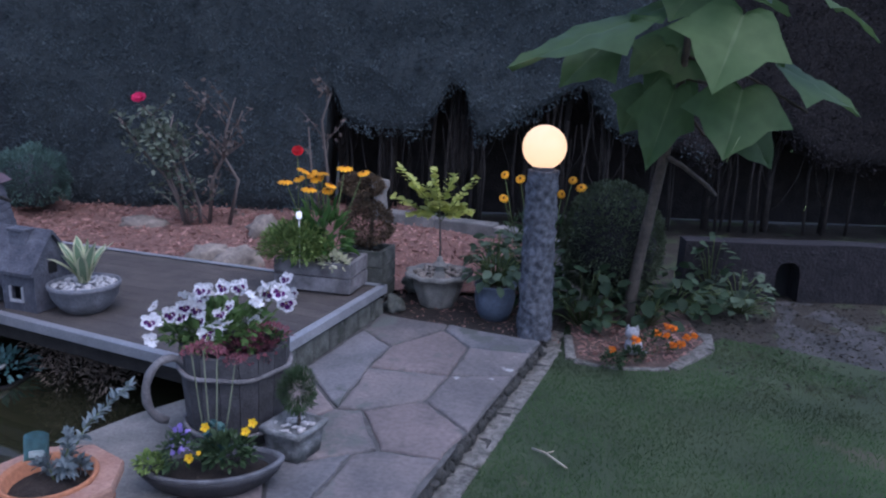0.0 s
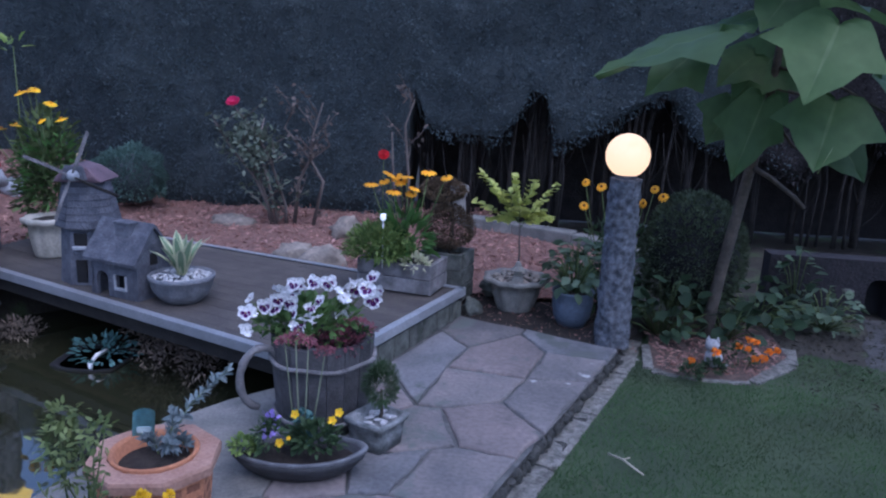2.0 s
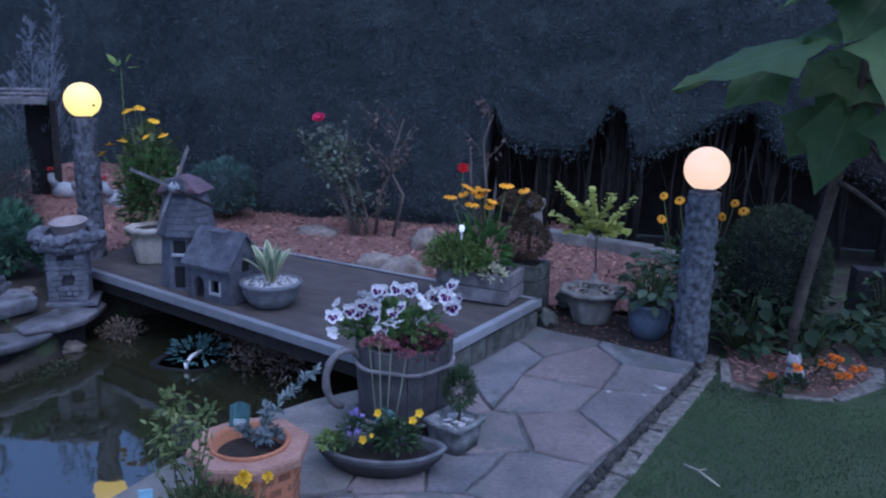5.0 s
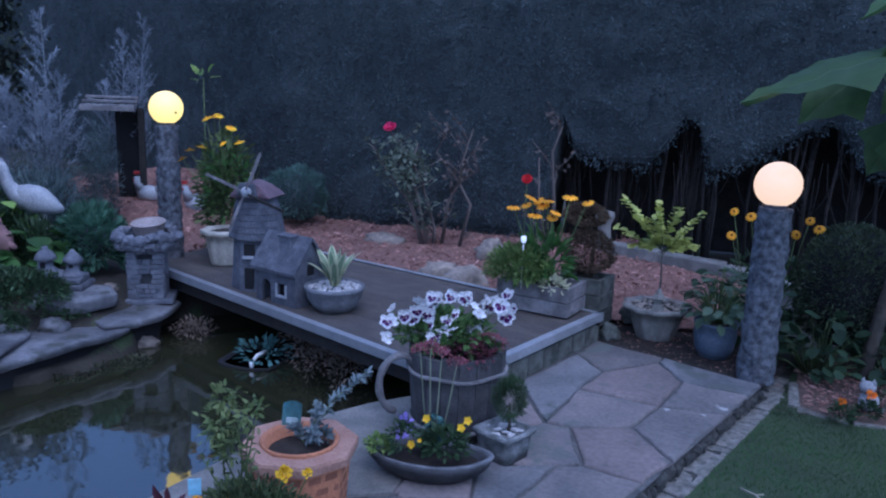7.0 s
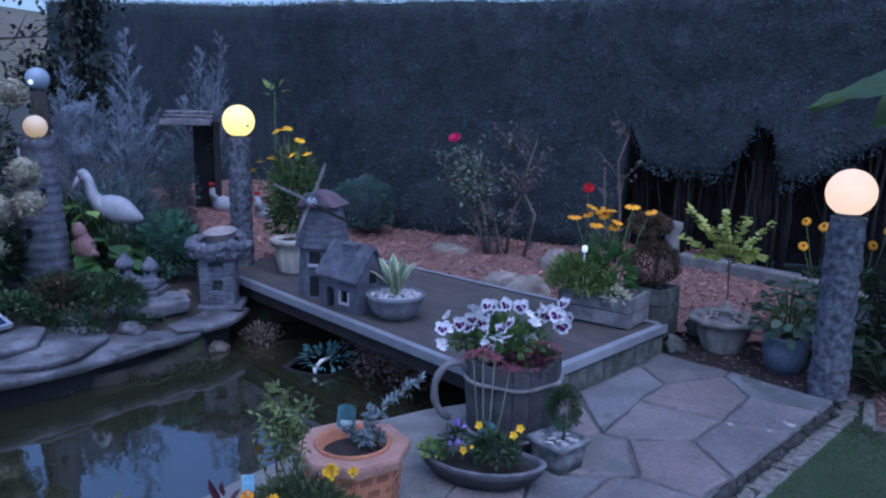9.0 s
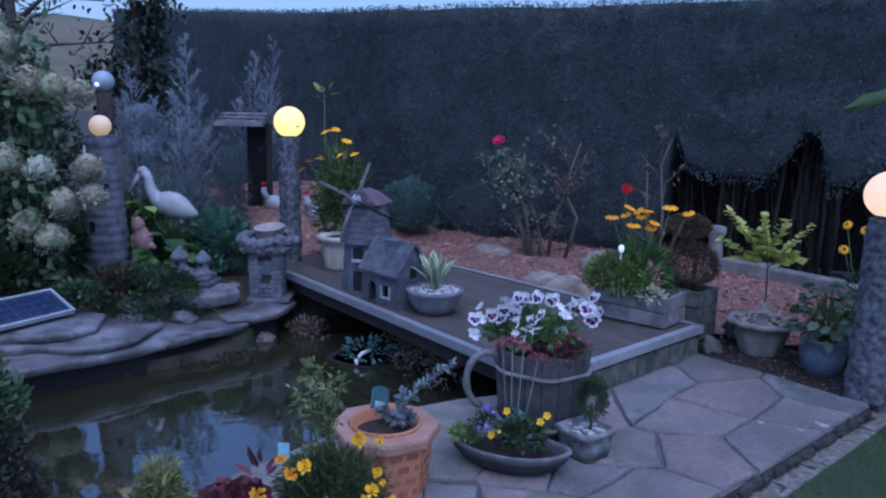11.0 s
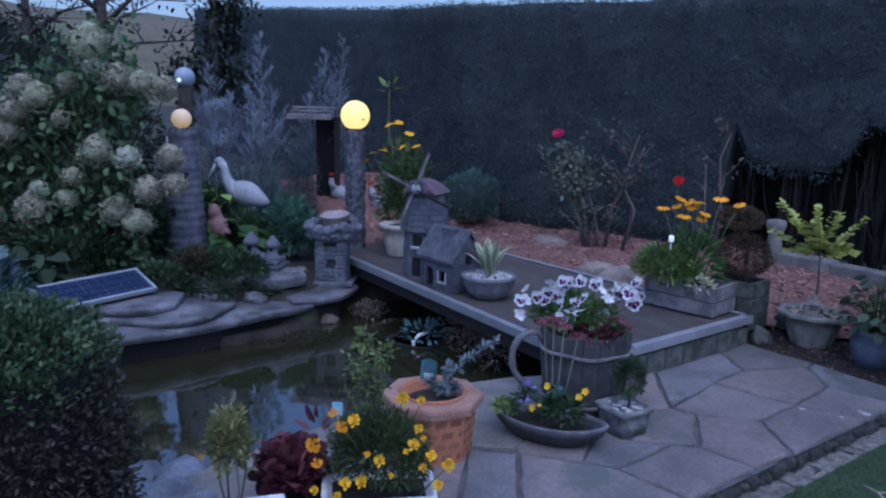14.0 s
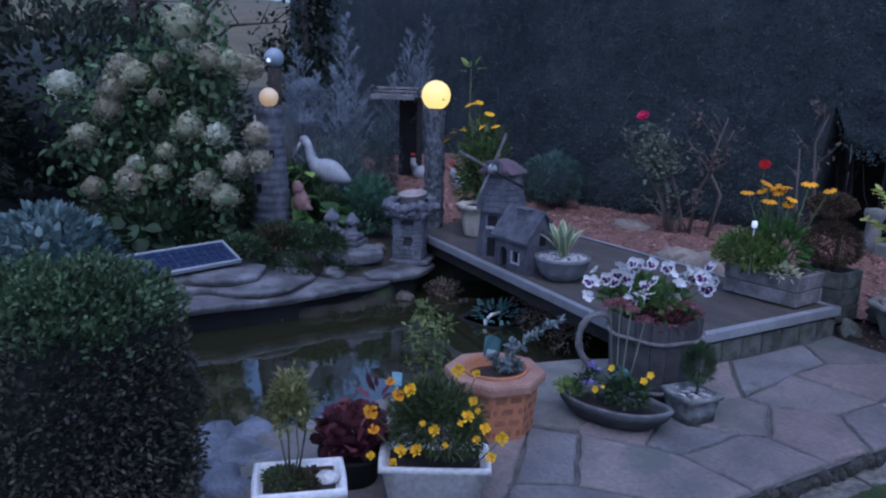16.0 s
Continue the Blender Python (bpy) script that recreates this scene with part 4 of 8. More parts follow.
# ----- ledges of the far bank -----
def ledges():
    ob = thing("rock_ledge", -3.0, 2.5, 0, "layered flat grey rock slabs stepping down to the pond", "rock", kind="structure")
    lay = [
        ([(-3.55, 1.25), (-3.36, 1.6), (-3.25, 1.8), (-3.14, 2.0), (-3.08, 2.18), (-3.01, 2.42), (-2.95, 2.7), (-2.89, 2.95), (-2.86, 3.13), (-3.2, 3.2), (-3.7, 2.9), (-3.9, 1.6)], -0.095, -0.05),
        ([(-3.6, 1.75), (-3.36, 2.07), (-3.2, 2.13), (-3.08, 2.25), (-3.05, 2.45), (-3.16, 2.73), (-3.4, 2.85), (-3.9, 2.7), (-4.0, 1.8)], -0.05, 0.0),
        ([(-3.7, 1.75), (-3.5, 1.98), (-3.37, 2.08), (-3.28, 2.19), (-3.27, 2.36), (-3.45, 2.56), (-4.1, 2.5), (-4.1, 1.9)], 0.0, 0.05),
        ([(-2.95, 3.02), (-2.84, 3.14), (-2.82, 3.35), (-2.88, 3.6), (-3.1, 3.72), (-3.4, 3.6), (-3.35, 3.2)], -0.065, -0.02),
        ([(-3.25, 2.95), (-3.1, 3.05), (-3.05, 3.25), (-3.2, 3.36), (-3.5, 3.3), (-3.55, 3.05)], 0.02, 0.1),
    ]
    for k, (poly, z0, z1) in enumerate(lay):
        rr = random.Random(k + 20)
        ring = []
        for (ax, ay), (bx, by) in zip(poly, poly[1:] + poly[:1]):
            for s in (0, 0.14, 0.28, 0.42, 0.56, 0.7, 0.85):
                ring.append((ax + (bx - ax) * s + 3.0, ay + (by - ay) * s - 2.5))
        cx, cy = sum(p[0] for p in ring) / len(ring), sum(p[1] for p in ring) / len(ring)
        bm, levels = B(), []
        for g, z in ((0.6, z0 - 0.004), (0.93, z0), (0.965, z0 + 0.012), (0.992, (z0 + z1) / 2), (1.0, z1 - 0.018), (0.994, z1 - 0.005), (0.975, z1), (0.8, z1 + 0.004), (0.4, z1 + 0.008)):
            lv = []
            for x, y in ring:
                w = 1 + 0.02 * noise.noise(Vector((x * 4, y * 4, k + z * 6))) + 0.02 * noise.noise(Vector((x * 15, y * 15, k + z * 30)))
                lv.append(bm.verts.new((cx + (x - cx) * g * w, cy + (y - cy) * g * w, z + 0.014 * noise.noise(Vector((x * 4 * g, y * 4 * g, k))))))
            levels.append(lv)
        m = len(ring)
        for a, b in zip(levels, levels[1:]):
            for i in range(m):
                bm.faces.new((a[i], a[(i + 1) % m], b[(i + 1) % m], b[i]))
        bm.faces.new(levels[-1])
        part("rock_slab", bm, LEDGE, ob)
    # black wall set back below the slabs, painting the shadow of their overhang
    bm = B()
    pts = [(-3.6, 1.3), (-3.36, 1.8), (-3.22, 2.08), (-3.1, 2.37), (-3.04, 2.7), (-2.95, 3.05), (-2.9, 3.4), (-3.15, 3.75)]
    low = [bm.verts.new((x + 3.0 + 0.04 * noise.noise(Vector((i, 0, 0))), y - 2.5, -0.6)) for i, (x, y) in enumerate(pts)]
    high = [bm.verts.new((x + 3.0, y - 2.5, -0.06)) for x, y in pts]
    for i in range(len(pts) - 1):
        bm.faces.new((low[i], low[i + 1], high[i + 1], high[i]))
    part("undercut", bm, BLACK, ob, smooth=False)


ledges()


# ----- distance: rounded hill, trees -----
def far_off():
    bm = B()
    ring = []
    for i in range(41):
        a = radians(100 + 110 * i / 40)
        ring.append((math.cos(a), math.sin(a), 25 + 5 * math.sin(i * 0.33) + 2 * math.sin(i * 0.9)))
    rows = [[bm.verts.new((c * d, s * d, h * k - 0.3)) for c, s, h in ring] for d, k in ((90, 0), (130, 0.45), (190, 0.85), (260, 1.0), (400, 0.7))]
    for a, b in zip(rows, rows[1:]):
        for i in range(40):
            bm.faces.new((a[i], a[i + 1], b[i + 1], b[i]))
    structure("backdrop", bm, material("stubble_field", (0.15, 0.125, 0.08), (0.09, 0.1, 0.05), 0.95, scale=0.02, fine=0.4, bump=0), "distant rounded hill with a dull brown field", "hill", smooth=True)


far_off()


# ---------- lamps and ornaments ----------
def chip_relief(a, z, k=1.0):
    return 0.008 * k * noise.cell(Vector((math.cos(a) * 4.2 * k, math.sin(a) * 4.2 * k, z * 26))) + 0.006 * noise.noise(Vector((math.cos(a) * 6, math.sin(a) * 6, z * 30)))


def pillar_lamp(x, y, z, h, r, gr, glow, label, seed):
    ob = thing("garden_lamp", x, y, z, label, "lamp", group="pillar lamps")
    bm = B()
    zs = [h * i / 70 for i in range(71)]
    lathe(bm, [(0.0, 0)] + [(r * (1.08 - 0.14 * zz / h), zz) for zz in zs] + [(0.0, h)], 40, lambda a, zz: chip_relief(a + seed, zz + seed) - 0.005)
    part("column", bm, GRANITE, ob)
    bm = B()
    lathe(bm, [(0, 0), (r * 0.62, 0), (r * 0.62, 0.028), (r * 0.5, 0.034), (0, 0.034)], 24, centre=(0, 0, h - 0.004))
    part("collar", bm, STONE, ob)
    bm = B()
    bmesh.ops.create_uvsphere(bm, u_segments=40, v_segments=24, radius=gr)
    bmesh.ops.translate(bm, verts=bm.verts, vec=(0, 0, h + gr + 0.004))
    part("globe", bm, glow, ob, "glowing opal globe")
    return ob


pillar_lamp(0.474, 3.69, -0.03, 0.87, 0.086, 0.108, GLOBE_A, "rough split granite column lamp with a lit warm white globe", 0)
LAMP_B = pillar_lamp(-3.28, 4.03, 0.05, 0.995, 0.079, 0.11, GLOBE_B, "rough granite column lamp with a lit yellow globe beside the deck", 3)
bm = B()
box(bm, (0.102, -0.032, 1.08), (0.016, 0.004, 0.011), turn=72)
part("leaf_fleck", bm, BLACK, LAMP_B, "dark fleck on the globe", smooth=False)


def lighthouse():
    ob = thing("lighthouse", -4.185, 3.16, 0.08, "grey stone lighthouse ornament with small windows and a dimly lit globe", "garden ornament")
    bm = B()
    prof = [(0.0, 0)]
    for i in range(65):
        z = 0.95 * i / 64
        prof.append((0.165 - 0.072 * min(z / 0.9, 1) + (0.003 if i % 4 else -0.004) + (0.012 if z > 0.89 else 0), z))
    lathe(bm, prof + [(0.0, 0.95)], 30, lambda a, z: 0.004 * noise.cell(Vector((a * 4.0, 0, math.floor(z * 18) * 3.1))))
    part("tower", bm, BANK_STONE, ob)
    for k in range(12):
        a = 2 * math.pi * k / 12
        bm = B()
        box(bm, (0.094 * math.cos(a), 0.094 * math.sin(a), 0.955), (0.022, 0.026, 0.03), turn=math.degrees(a), bevel=0.004)
        part("merlon", bm, BANK_STONE, ob, smooth=False)
    for a, z, w, h in ((-20, 0.06, 0.06, 0.11), (-75, 0.36, 0.04, 0.07), (-30, 0.62, 0.035, 0.06), (-80, 0.7, 0.035, 0.06)):
        bm = B()
        r = 0.165 - 0.08 * z - 0.003
        box(bm, (r * math.cos(radians(a)), r * math.sin(radians(a)), z), (0.02, w, h), turn=a, bevel=0.004)
        part("window", bm, BLACK, ob, smooth=False)
    bm = B()
    box(bm, (-0.045, -0.098, 0.875), (0.014, 0.012, 0.055), turn=25, bevel=0.003)
    part("reflector", bm, WHITE, ob, "small upright white bar", smooth=False)
    bm = B()
    bmesh.ops.create_uvsphere(bm, u_segments=32, v_segments=20, radius=0.071)
    bmesh.ops.translate(bm, verts=bm.verts, vec=(0, 0, 1.03))
    part("globe", bm, GLOBE_C, ob, "dim yellowish globe")
    bm = B()
    blob(bm, (0.02, 0, -0.01), (0.26, 0.2, 0.07), 3, 0.2, 2, 4)
    tagged(part("base_rock", bm, LEDGE), "flat grey rock under the lighthouse", "rock").matrix_world = pose(-4.18, 3.12, 0.06)


lighthouse()


def windmill():
    ob = thing("windmill", -2.33, 3.62, DECK_Z + 0.002, "grey stone windmill ornament with a dull red cap and pale sails", "garden ornament", turn=11)
    bm = B()
    lathe(bm, [(0, 0), (0.158, 0), (0.15, 0.1), (0.142, 0.2), (0.138, 0.3), (0.13, 0.325), (0, 0.325)], 8, lambda a, z: 0.003 * noise.noise(Vector((a * 5, z * 30, 1))), turn=math.pi / 8)
    part("tower", bm, STONE, ob, smooth=False)
    # smock of overlapping boards that flares over the tower
    for k in range(7):
        z = 0.305 + 0.036 * k
        r = 0.166 - 0.0075 * k
        bm = B()
        lathe(bm, [(r - 0.02, z), (r, z - 0.004), (r + 0.002, z + 0.003), (r - 0.009, z + 0.036), (r - 0.02, z + 0.036)], 8, lambda a, zz: 0.002 * noise.noise(Vector((a * 9, zz * 40, k))), turn=math.pi / 8)
        part("board_course", bm, STONE, ob, smooth=False)
    # cap: low ridge from front to back with hipped sides
    bm = B()
    vs = [bm.verts.new(c) for c in ((-0.135, -0.14, 0.545), (0.135, -0.14, 0.545), (0.15, 0.13, 0.545), (-0.15, 0.13, 0.545), (-0.115, -0.15, 0.575), (0.115, -0.15, 0.575), (0.12, 0.12, 0.575), (-0.12, 0.12, 0.575), (0.0, -0.13, 0.665), (0.0, 0.05, 0.655), (-0.07, -0.14, 0.63), (0.07, -0.14, 0.63), (0.075, 0.07, 0.625), (-0.075, 0.07, 0.625))]
    for f in ((3, 2, 1, 0), (0, 1, 5, 4), (1, 2, 6, 5), (2, 3, 7, 6), (3, 0, 4, 7), (4, 5, 11, 8, 10), (5, 6, 12, 11), (11, 12, 9, 8), (10, 8, 9, 13), (7, 4, 10, 13), (6, 7, 13, 9, 12)):
        bm.faces.new([vs[i] for i in f])
    bmesh.ops.bevel(bm, geom=bm.edges[:], offset=0.006, segments=1, affect="EDGES")
    bmesh.ops.scale(bm, vec=(0.9, 0.9, 0.85), space=Matrix.Translation((0, 0, -0.545)), verts=bm.verts)
    part("cap", bm, ROOFRED, ob, "dull red cap", smooth=False)
    bm = B()
    box(bm, (0, -0.152, 0.598), (0.13, 0.02, 0.075), bevel=0.006, top=0.7)
    part("cap_front", bm, STONE, ob, "grey front of the cap", smooth=False)
    for a, z, w, h, sill in ((-90, 0.245, 0.066, 0.07, 0.2), (-90, 0.075, 0.056, 0.125, 0), (-45, 0.245, 0.05, 0.07, 0)):
        bm = B()
        r = 0.15 * math.cos(math.pi / 8) - 0.002 if z < 0.2 else 0.141 * math.cos(math.pi / 8) - 0.002
        box(bm, (r * math.cos(radians(a)), r * math.sin(radians(a)), z), (0.02, w, h), turn=a, bevel=0.004)
        window = part("window", bm, BLACK, ob, smooth=False)
        if sill:
            bm = B()
            box(bm, ((r + 0.012) * math.cos(radians(a)), (r + 0.012) * math.sin(radians(a)), sill), (0.022, w + 0.012, 0.018), turn=a, bevel=0.004)
            part("sill", bm, WHITEPAINT, window, "pale sill", smooth=False)
    bm = B()
    tube(bm, [(0.0, -0.14, 0.585), (0.0, -0.172, 0.585), (0.0, -0.195, 0.585)], [0.034, 0.03, 0.016], 14)
    hub = part("hub", bm, WHITEPAINT, ob, "pale round sail hub")
    for k in range(4):
        bm = B()
        box(bm, (0, 0, 0.125), (0.01, 0.008, 0.25), bevel=0.002)
        box(bm, (0.005, 0.002, 0.15), (0.016, 0.004, 0.19), bevel=0.0015)
        s = part("sail", bm, (GREYWOOD, BLACKISHWOOD, GREYWOOD, GREYWOOD)[k], hub, smooth=False)
        s.matrix_local = Matrix.Translation((0.0, -0.186, 0.585)) @ pose(0, 0, 0, 0, 22 + 90 * k, 0)
    bm = B()
    tube(bm, [(0.0, -0.08, 0.655), (0.0, -0.08, 0.69)], [0.012, 0.009], 7)
    part("finial", bm, YELLOWPAINT, ob, "small yellow finial")


windmill()


def cottage():
    ob = thing("cottage_ornament", -2.0, 3.43, DECK_Z + 0.002, "grey stone cottage ornament with a pitched roof and chimney", "garden ornament", turn=-18)
    W, D, H = 0.3, 0.22, 0.2
    # walls with openings: front built from piers
    for x, w, z0, z1 in ((-0.135, 0.03, 0, H), (-0.015, 0.05, 0, H), (0.12, 0.06, 0, H), (0.05, 0.08, 0, 0.05), (0.05, 0.08, 0.12, H), (-0.08, 0.08, 0.135, H)):
        bm = B()
        box(bm, (x, -D / 2 + 0.012, (z0 + z1) / 2), (w, 0.024, z1 - z0))
        part("front_wall", bm, STONE, ob, smooth=False)
    for sx in (-1, 1):
        bm = B()
        vs = [bm.verts.new((-0.08 + sx * 0.04 - sx * dx, -D / 2 + y, z)) for y in (0.0, 0.024) for dx, z in ((0, 0.137), (0, 0.095), (0.012, 0.118), (0.04, 0.13), (0.04, 0.137))]
        bm.faces.new(vs[:5])
        bm.faces.new(vs[5:])
        for i in range(5):
            bm.faces.new((vs[i], vs[(i + 1) % 5], vs[5 + (i + 1) % 5], vs[5 + i]))
        part("door_arch", bm, STONE, ob, smooth=False)
    for x, z, w, h in ((0.05, 0.049, 0.08, 0.012), (0.013, 0.085, 0.004, 0.072), (0.087, 0.085, 0.004, 0.072)):
        bm = B()
        box(bm, (x, -D / 2 - 0.004, z), (w, 0.016, h), bevel=0.002)
        part("window_frame", bm, WHITEPAINT, ob, "pale window frame", smooth=False)
    for sx in (-1, 1):
        bm = B()
        y0 = D / 2
        vs = [bm.verts.new((sx * W / 2 + dx, y, z)) for dx in (-0.012, 0.012) for y, z in ((-y0, 0), (y0, 0), (y0, H), (0, H + 0.155), (-y0, H))]
        bm.faces.new(vs[:5])
        bm.faces.new(vs[5:])
        for i in range(5):
            bm.faces.new((vs[i], vs[(i + 1) % 5], vs[5 + (i + 1) % 5], vs[5 + i]))
        part("gable", bm, STONE, ob, smooth=False)
        for y, z, w, h in ((0.0, 0.2, 0.05, 0.06), (0.03, 0.06, 0.07, 0.1)):
            bm = B()
            box(bm, (sx * (W / 2 + 0.009), y, z), (0.01, w, h), bevel=0.003)
            part("opening", bm, BLACK, ob, smooth=False)
    bm = B()
    box(bm, (0, D / 2 - 0.012, H / 2), (W - 0.02, 0.024, H))
    part("back_wall", bm, STONE, ob, smooth=False)
    # black filling that paints the shade behind door and window
    bm = B()
    box(bm, (0, 0.02, 0.08), (W - 0.05, 0.1, 0.14))
    part("dark_inside", bm, BLACK, ob, smooth=False)
    for sy in (-1, 1):
        run, rise = D / 2 + 0.03, 0.185
        bm = B()
        rows = []
        for i in range(15):
            x = (i / 14 - 0.5) * (W + 0.06)
            col = []
            for j in range(9):
                k = j / 8
                bump = 0.004 * noise.noise(Vector((x * 40, k * 9, sy))) + 0.003 * (j % 2)
                col.append((x, sy * run * (1 - k), H - 0.02 + rise * k + 0.016 + bump))
            rows.append([bm.verts.new(c) for c in col] + [bm.verts.new((c[0], c[1] * 0.97, c[2] - 0.018)) for c in reversed(col)])
        for p, q in zip(rows, rows[1:]):
            for i in range(18):
                bm.faces.new((p[i], q[i], q[(i + 1) % 18], p[(i + 1) % 18]))
        bm.faces.new(rows[0])
        bm.faces.new(rows[-1])
        part("roof_slope", bm, STONE, ob, smooth=False)
    bm = B()
    box(bm, (0.02, -0.03, H + 0.125), (0.1, 0.06, 0.1), bevel=0.006)
    box(bm, (0.02, -0.03, H + 0.175), (0.11, 0.07, 0.014), bevel=0.004)
    part("chimney", bm, STONE, ob, smooth=False)


cottage()


DARKSTONE = material("dark_joint", (0.05, 0.052, 0.058), (0.03, 0.03, 0.034), 0.95)


def rough_stone(bm, c, size, turn, seed):
    """One hewn block with knocked corners."""
    made = box(bm, (0, 0, 0), size, bevel=min(size) * 0.18)
    for v in made:
        v.co += 0.0045 * noise.noise_vector(v.co * 40 + Vector((seed, seed * 2.3, 0)))
    bmesh.ops.transform(bm, matrix=pose(*c, 0, 0, turn), verts=made)


def castle_planter():
    ob = thing("castle_planter", -3.075, 3.545, -0.01, "grey rough-stone turret planter with a jagged overhanging rim", "planter", turn=30)
    bm = B()
    box(bm, (0.02, 0, 0.012), (0.28, 0.26, 0.028), bevel=0.006)
    part("foot_plate", bm, BANK_STONE, ob, smooth=False)
    # shaft of small hewn stones
    rr = random.Random(4)
    bm = B()
    box(bm, (0, 0, 0.18), (0.17, 0.16, 0.34))
    part("core", bm, DARKSTONE, ob, smooth=False)
    w, d, h = 0.21, 0.195, 0.031
    for row in range(10):
        z = 0.026 + h * (row + 0.5)
        for side in range(4):
            L, D = (w, d) if side % 2 == 0 else (d, w)
            n = rr.choice((3, 4, 5))
            cuts = [0] + sorted((k + 1) / n + rr.uniform(-0.08, 0.08) for k in range(n - 1)) + [1]
            for u, v in zip(cuts, cuts[1:]):
                x = L * ((u + v) / 2 - 0.5)
                if side in (0, 1) and (row in (3, 4) or row == 8) and 0.36 < (u + v) / 2 < 0.7:
                    continue
                bm = B()
                rough_stone(bm, (x, -D / 2 + 0.014 - rr.uniform(0, 0.004), z), (L * (v - u) - 0.001, 0.034, h - 0.001), 0, rr.uniform(0, 50))
                part("stone", bm, BANK_STONE, ob, smooth=False).matrix_local = pose(0, 0, 0, 0, 0, 90 * side)
    # crown of irregular lumps, two rings
    for ring, (z, rx, ry, n, s) in enumerate(((0.355, 0.155, 0.14, 15, 0.05), (0.405, 0.175, 0.155, 17, 0.05))):
        for k in range(n):
            a = 2 * math.pi * (k + 0.5 * ring) / n
            bm = B()
            blob(bm, (0, 0, 0), (s * rr.uniform(0.7, 1.0), s * rr.uniform(0.6, 0.85), s * rr.uniform(0.55, 0.85)), 2, 0.4, 2.4, rr.uniform(0, 60))
            part("crown_stone", bm, BANK_STONE, ob, smooth=False).matrix_local = pose(rx * math.cos(a), ry * math.sin(a), z + rr.uniform(-0.01, 0.012), 0, 0, math.degrees(a) + 90)
    bm = B()
    box(bm, (0, 0, 0.37), (0.27, 0.24, 0.06))
    part("top_slab", bm, DARKSTONE, ob, smooth=False)
    pot = thing("bowl_pot", -3.06, 3.56, 0.385, "shallow pale pinkish round bowl sitting in the turret planter", "pot", lean=(8, 0))
    bm = B()
    lathe(bm, [(0, 0), (0.07, 0), (0.09, 0.045), (0.1, 0.09), (0.106, 0.094), (0.1, 0.1), (0.088, 0.07), (0, 0.06)], 28)
    part("bowl", bm, material("pale_pink_clay", (0.42, 0.36, 0.34), (0.3, 0.26, 0.25), 0.7, scale=10, fine=80, bump=0.2), pot)


castle_planter()


def soil_disc(ob, r, z, n=20, sx=1.0, sy=1.0):
    bm = B()
    vs = [bm.verts.new((sx * r * math.cos(2 * math.pi * i / n), sy * r * math.sin(2 * math.pi * i / n), z)) for i in range(n)]
    mid = [bm.verts.new((v.co.x * 0.5, v.co.y * 0.5, z + 0.015)) for v in vs]
    for i in range(n):
        bm.faces.new((vs[i], vs[(i + 1) % n], mid[(i + 1) % n], mid[i]))
    bm.faces.new(mid)
    part("soil", bm, SOIL, ob)


def barrel():
    ob = thing("barrel_planter", -0.725, 2.53, 0, "weathered wooden barrel planter with a ring handle like a mug", "planter")
    n = 18
    for k in range(n):
        a = 2 * math.pi * k / n
        bm = B()
        w = 2 * math.pi * 0.165 / n * 0.97
        vs = []
        for z, r in ((0, 0.148), (0.1, 0.158), (0.22, 0.166), (0.335 + R.uniform(-0.006, 0.006), 0.17)):
            for rr, s in ((r, -1), (r, 1), (r - 0.02, 1), (r - 0.02, -1)):
                vs.append(bm.verts.new((rr, s * w / 2 * rr / 0.165, z)))
        for j in range(3):
            for i in range(4):
                bm.faces.new((vs[4 * j + i], vs[4 * j + (i + 1) % 4], vs[4 * j + 4 + (i + 1) % 4], vs[4 * j + 4 + i]))
        bm.faces.new(vs[:4])
        bm.faces.new(vs[-4:])
        part("stave", bm, BARREL, ob, smooth=False).matrix_local = pose(0, 0, 0, 0, 0, math.degrees(a))
    for z in (0.05, 0.258):
        bm = B()
        r = 0.153 + 0.05 * z
        pts = [((r + 0.008) * math.cos(2 * math.pi * i / 36), (r + 0.008) * math.sin(2 * math.pi * i / 36), z + 0.004 * math.sin(i)) for i in range(37)]
        tube(bm, pts, 0.008, 6)
        part("hoop", bm, GREYWOOD, ob, "twisted withy hoop")
    bm = B()
    pts = []
    for i in range(15):
        a = radians(35 + 225 * i / 14)
        pts.append((-0.208 + 0.072 * math.cos(a), 0.0, 0.2 + 0.112 * math.sin(a)))
    tube(bm, pts, [0.0135 + 0.0015 * math.sin(i * 2.1) for i in range(15)], 9)
    part("handle", bm, GREYWOOD, ob, "thick bent wooden ring handle").matrix_local = pose(0, 0, 0, 0, 0, 36)
    soil_disc(ob, 0.15, 0.285)
    ob.scale = (1.13, 1.13, 1.03)


barrel()


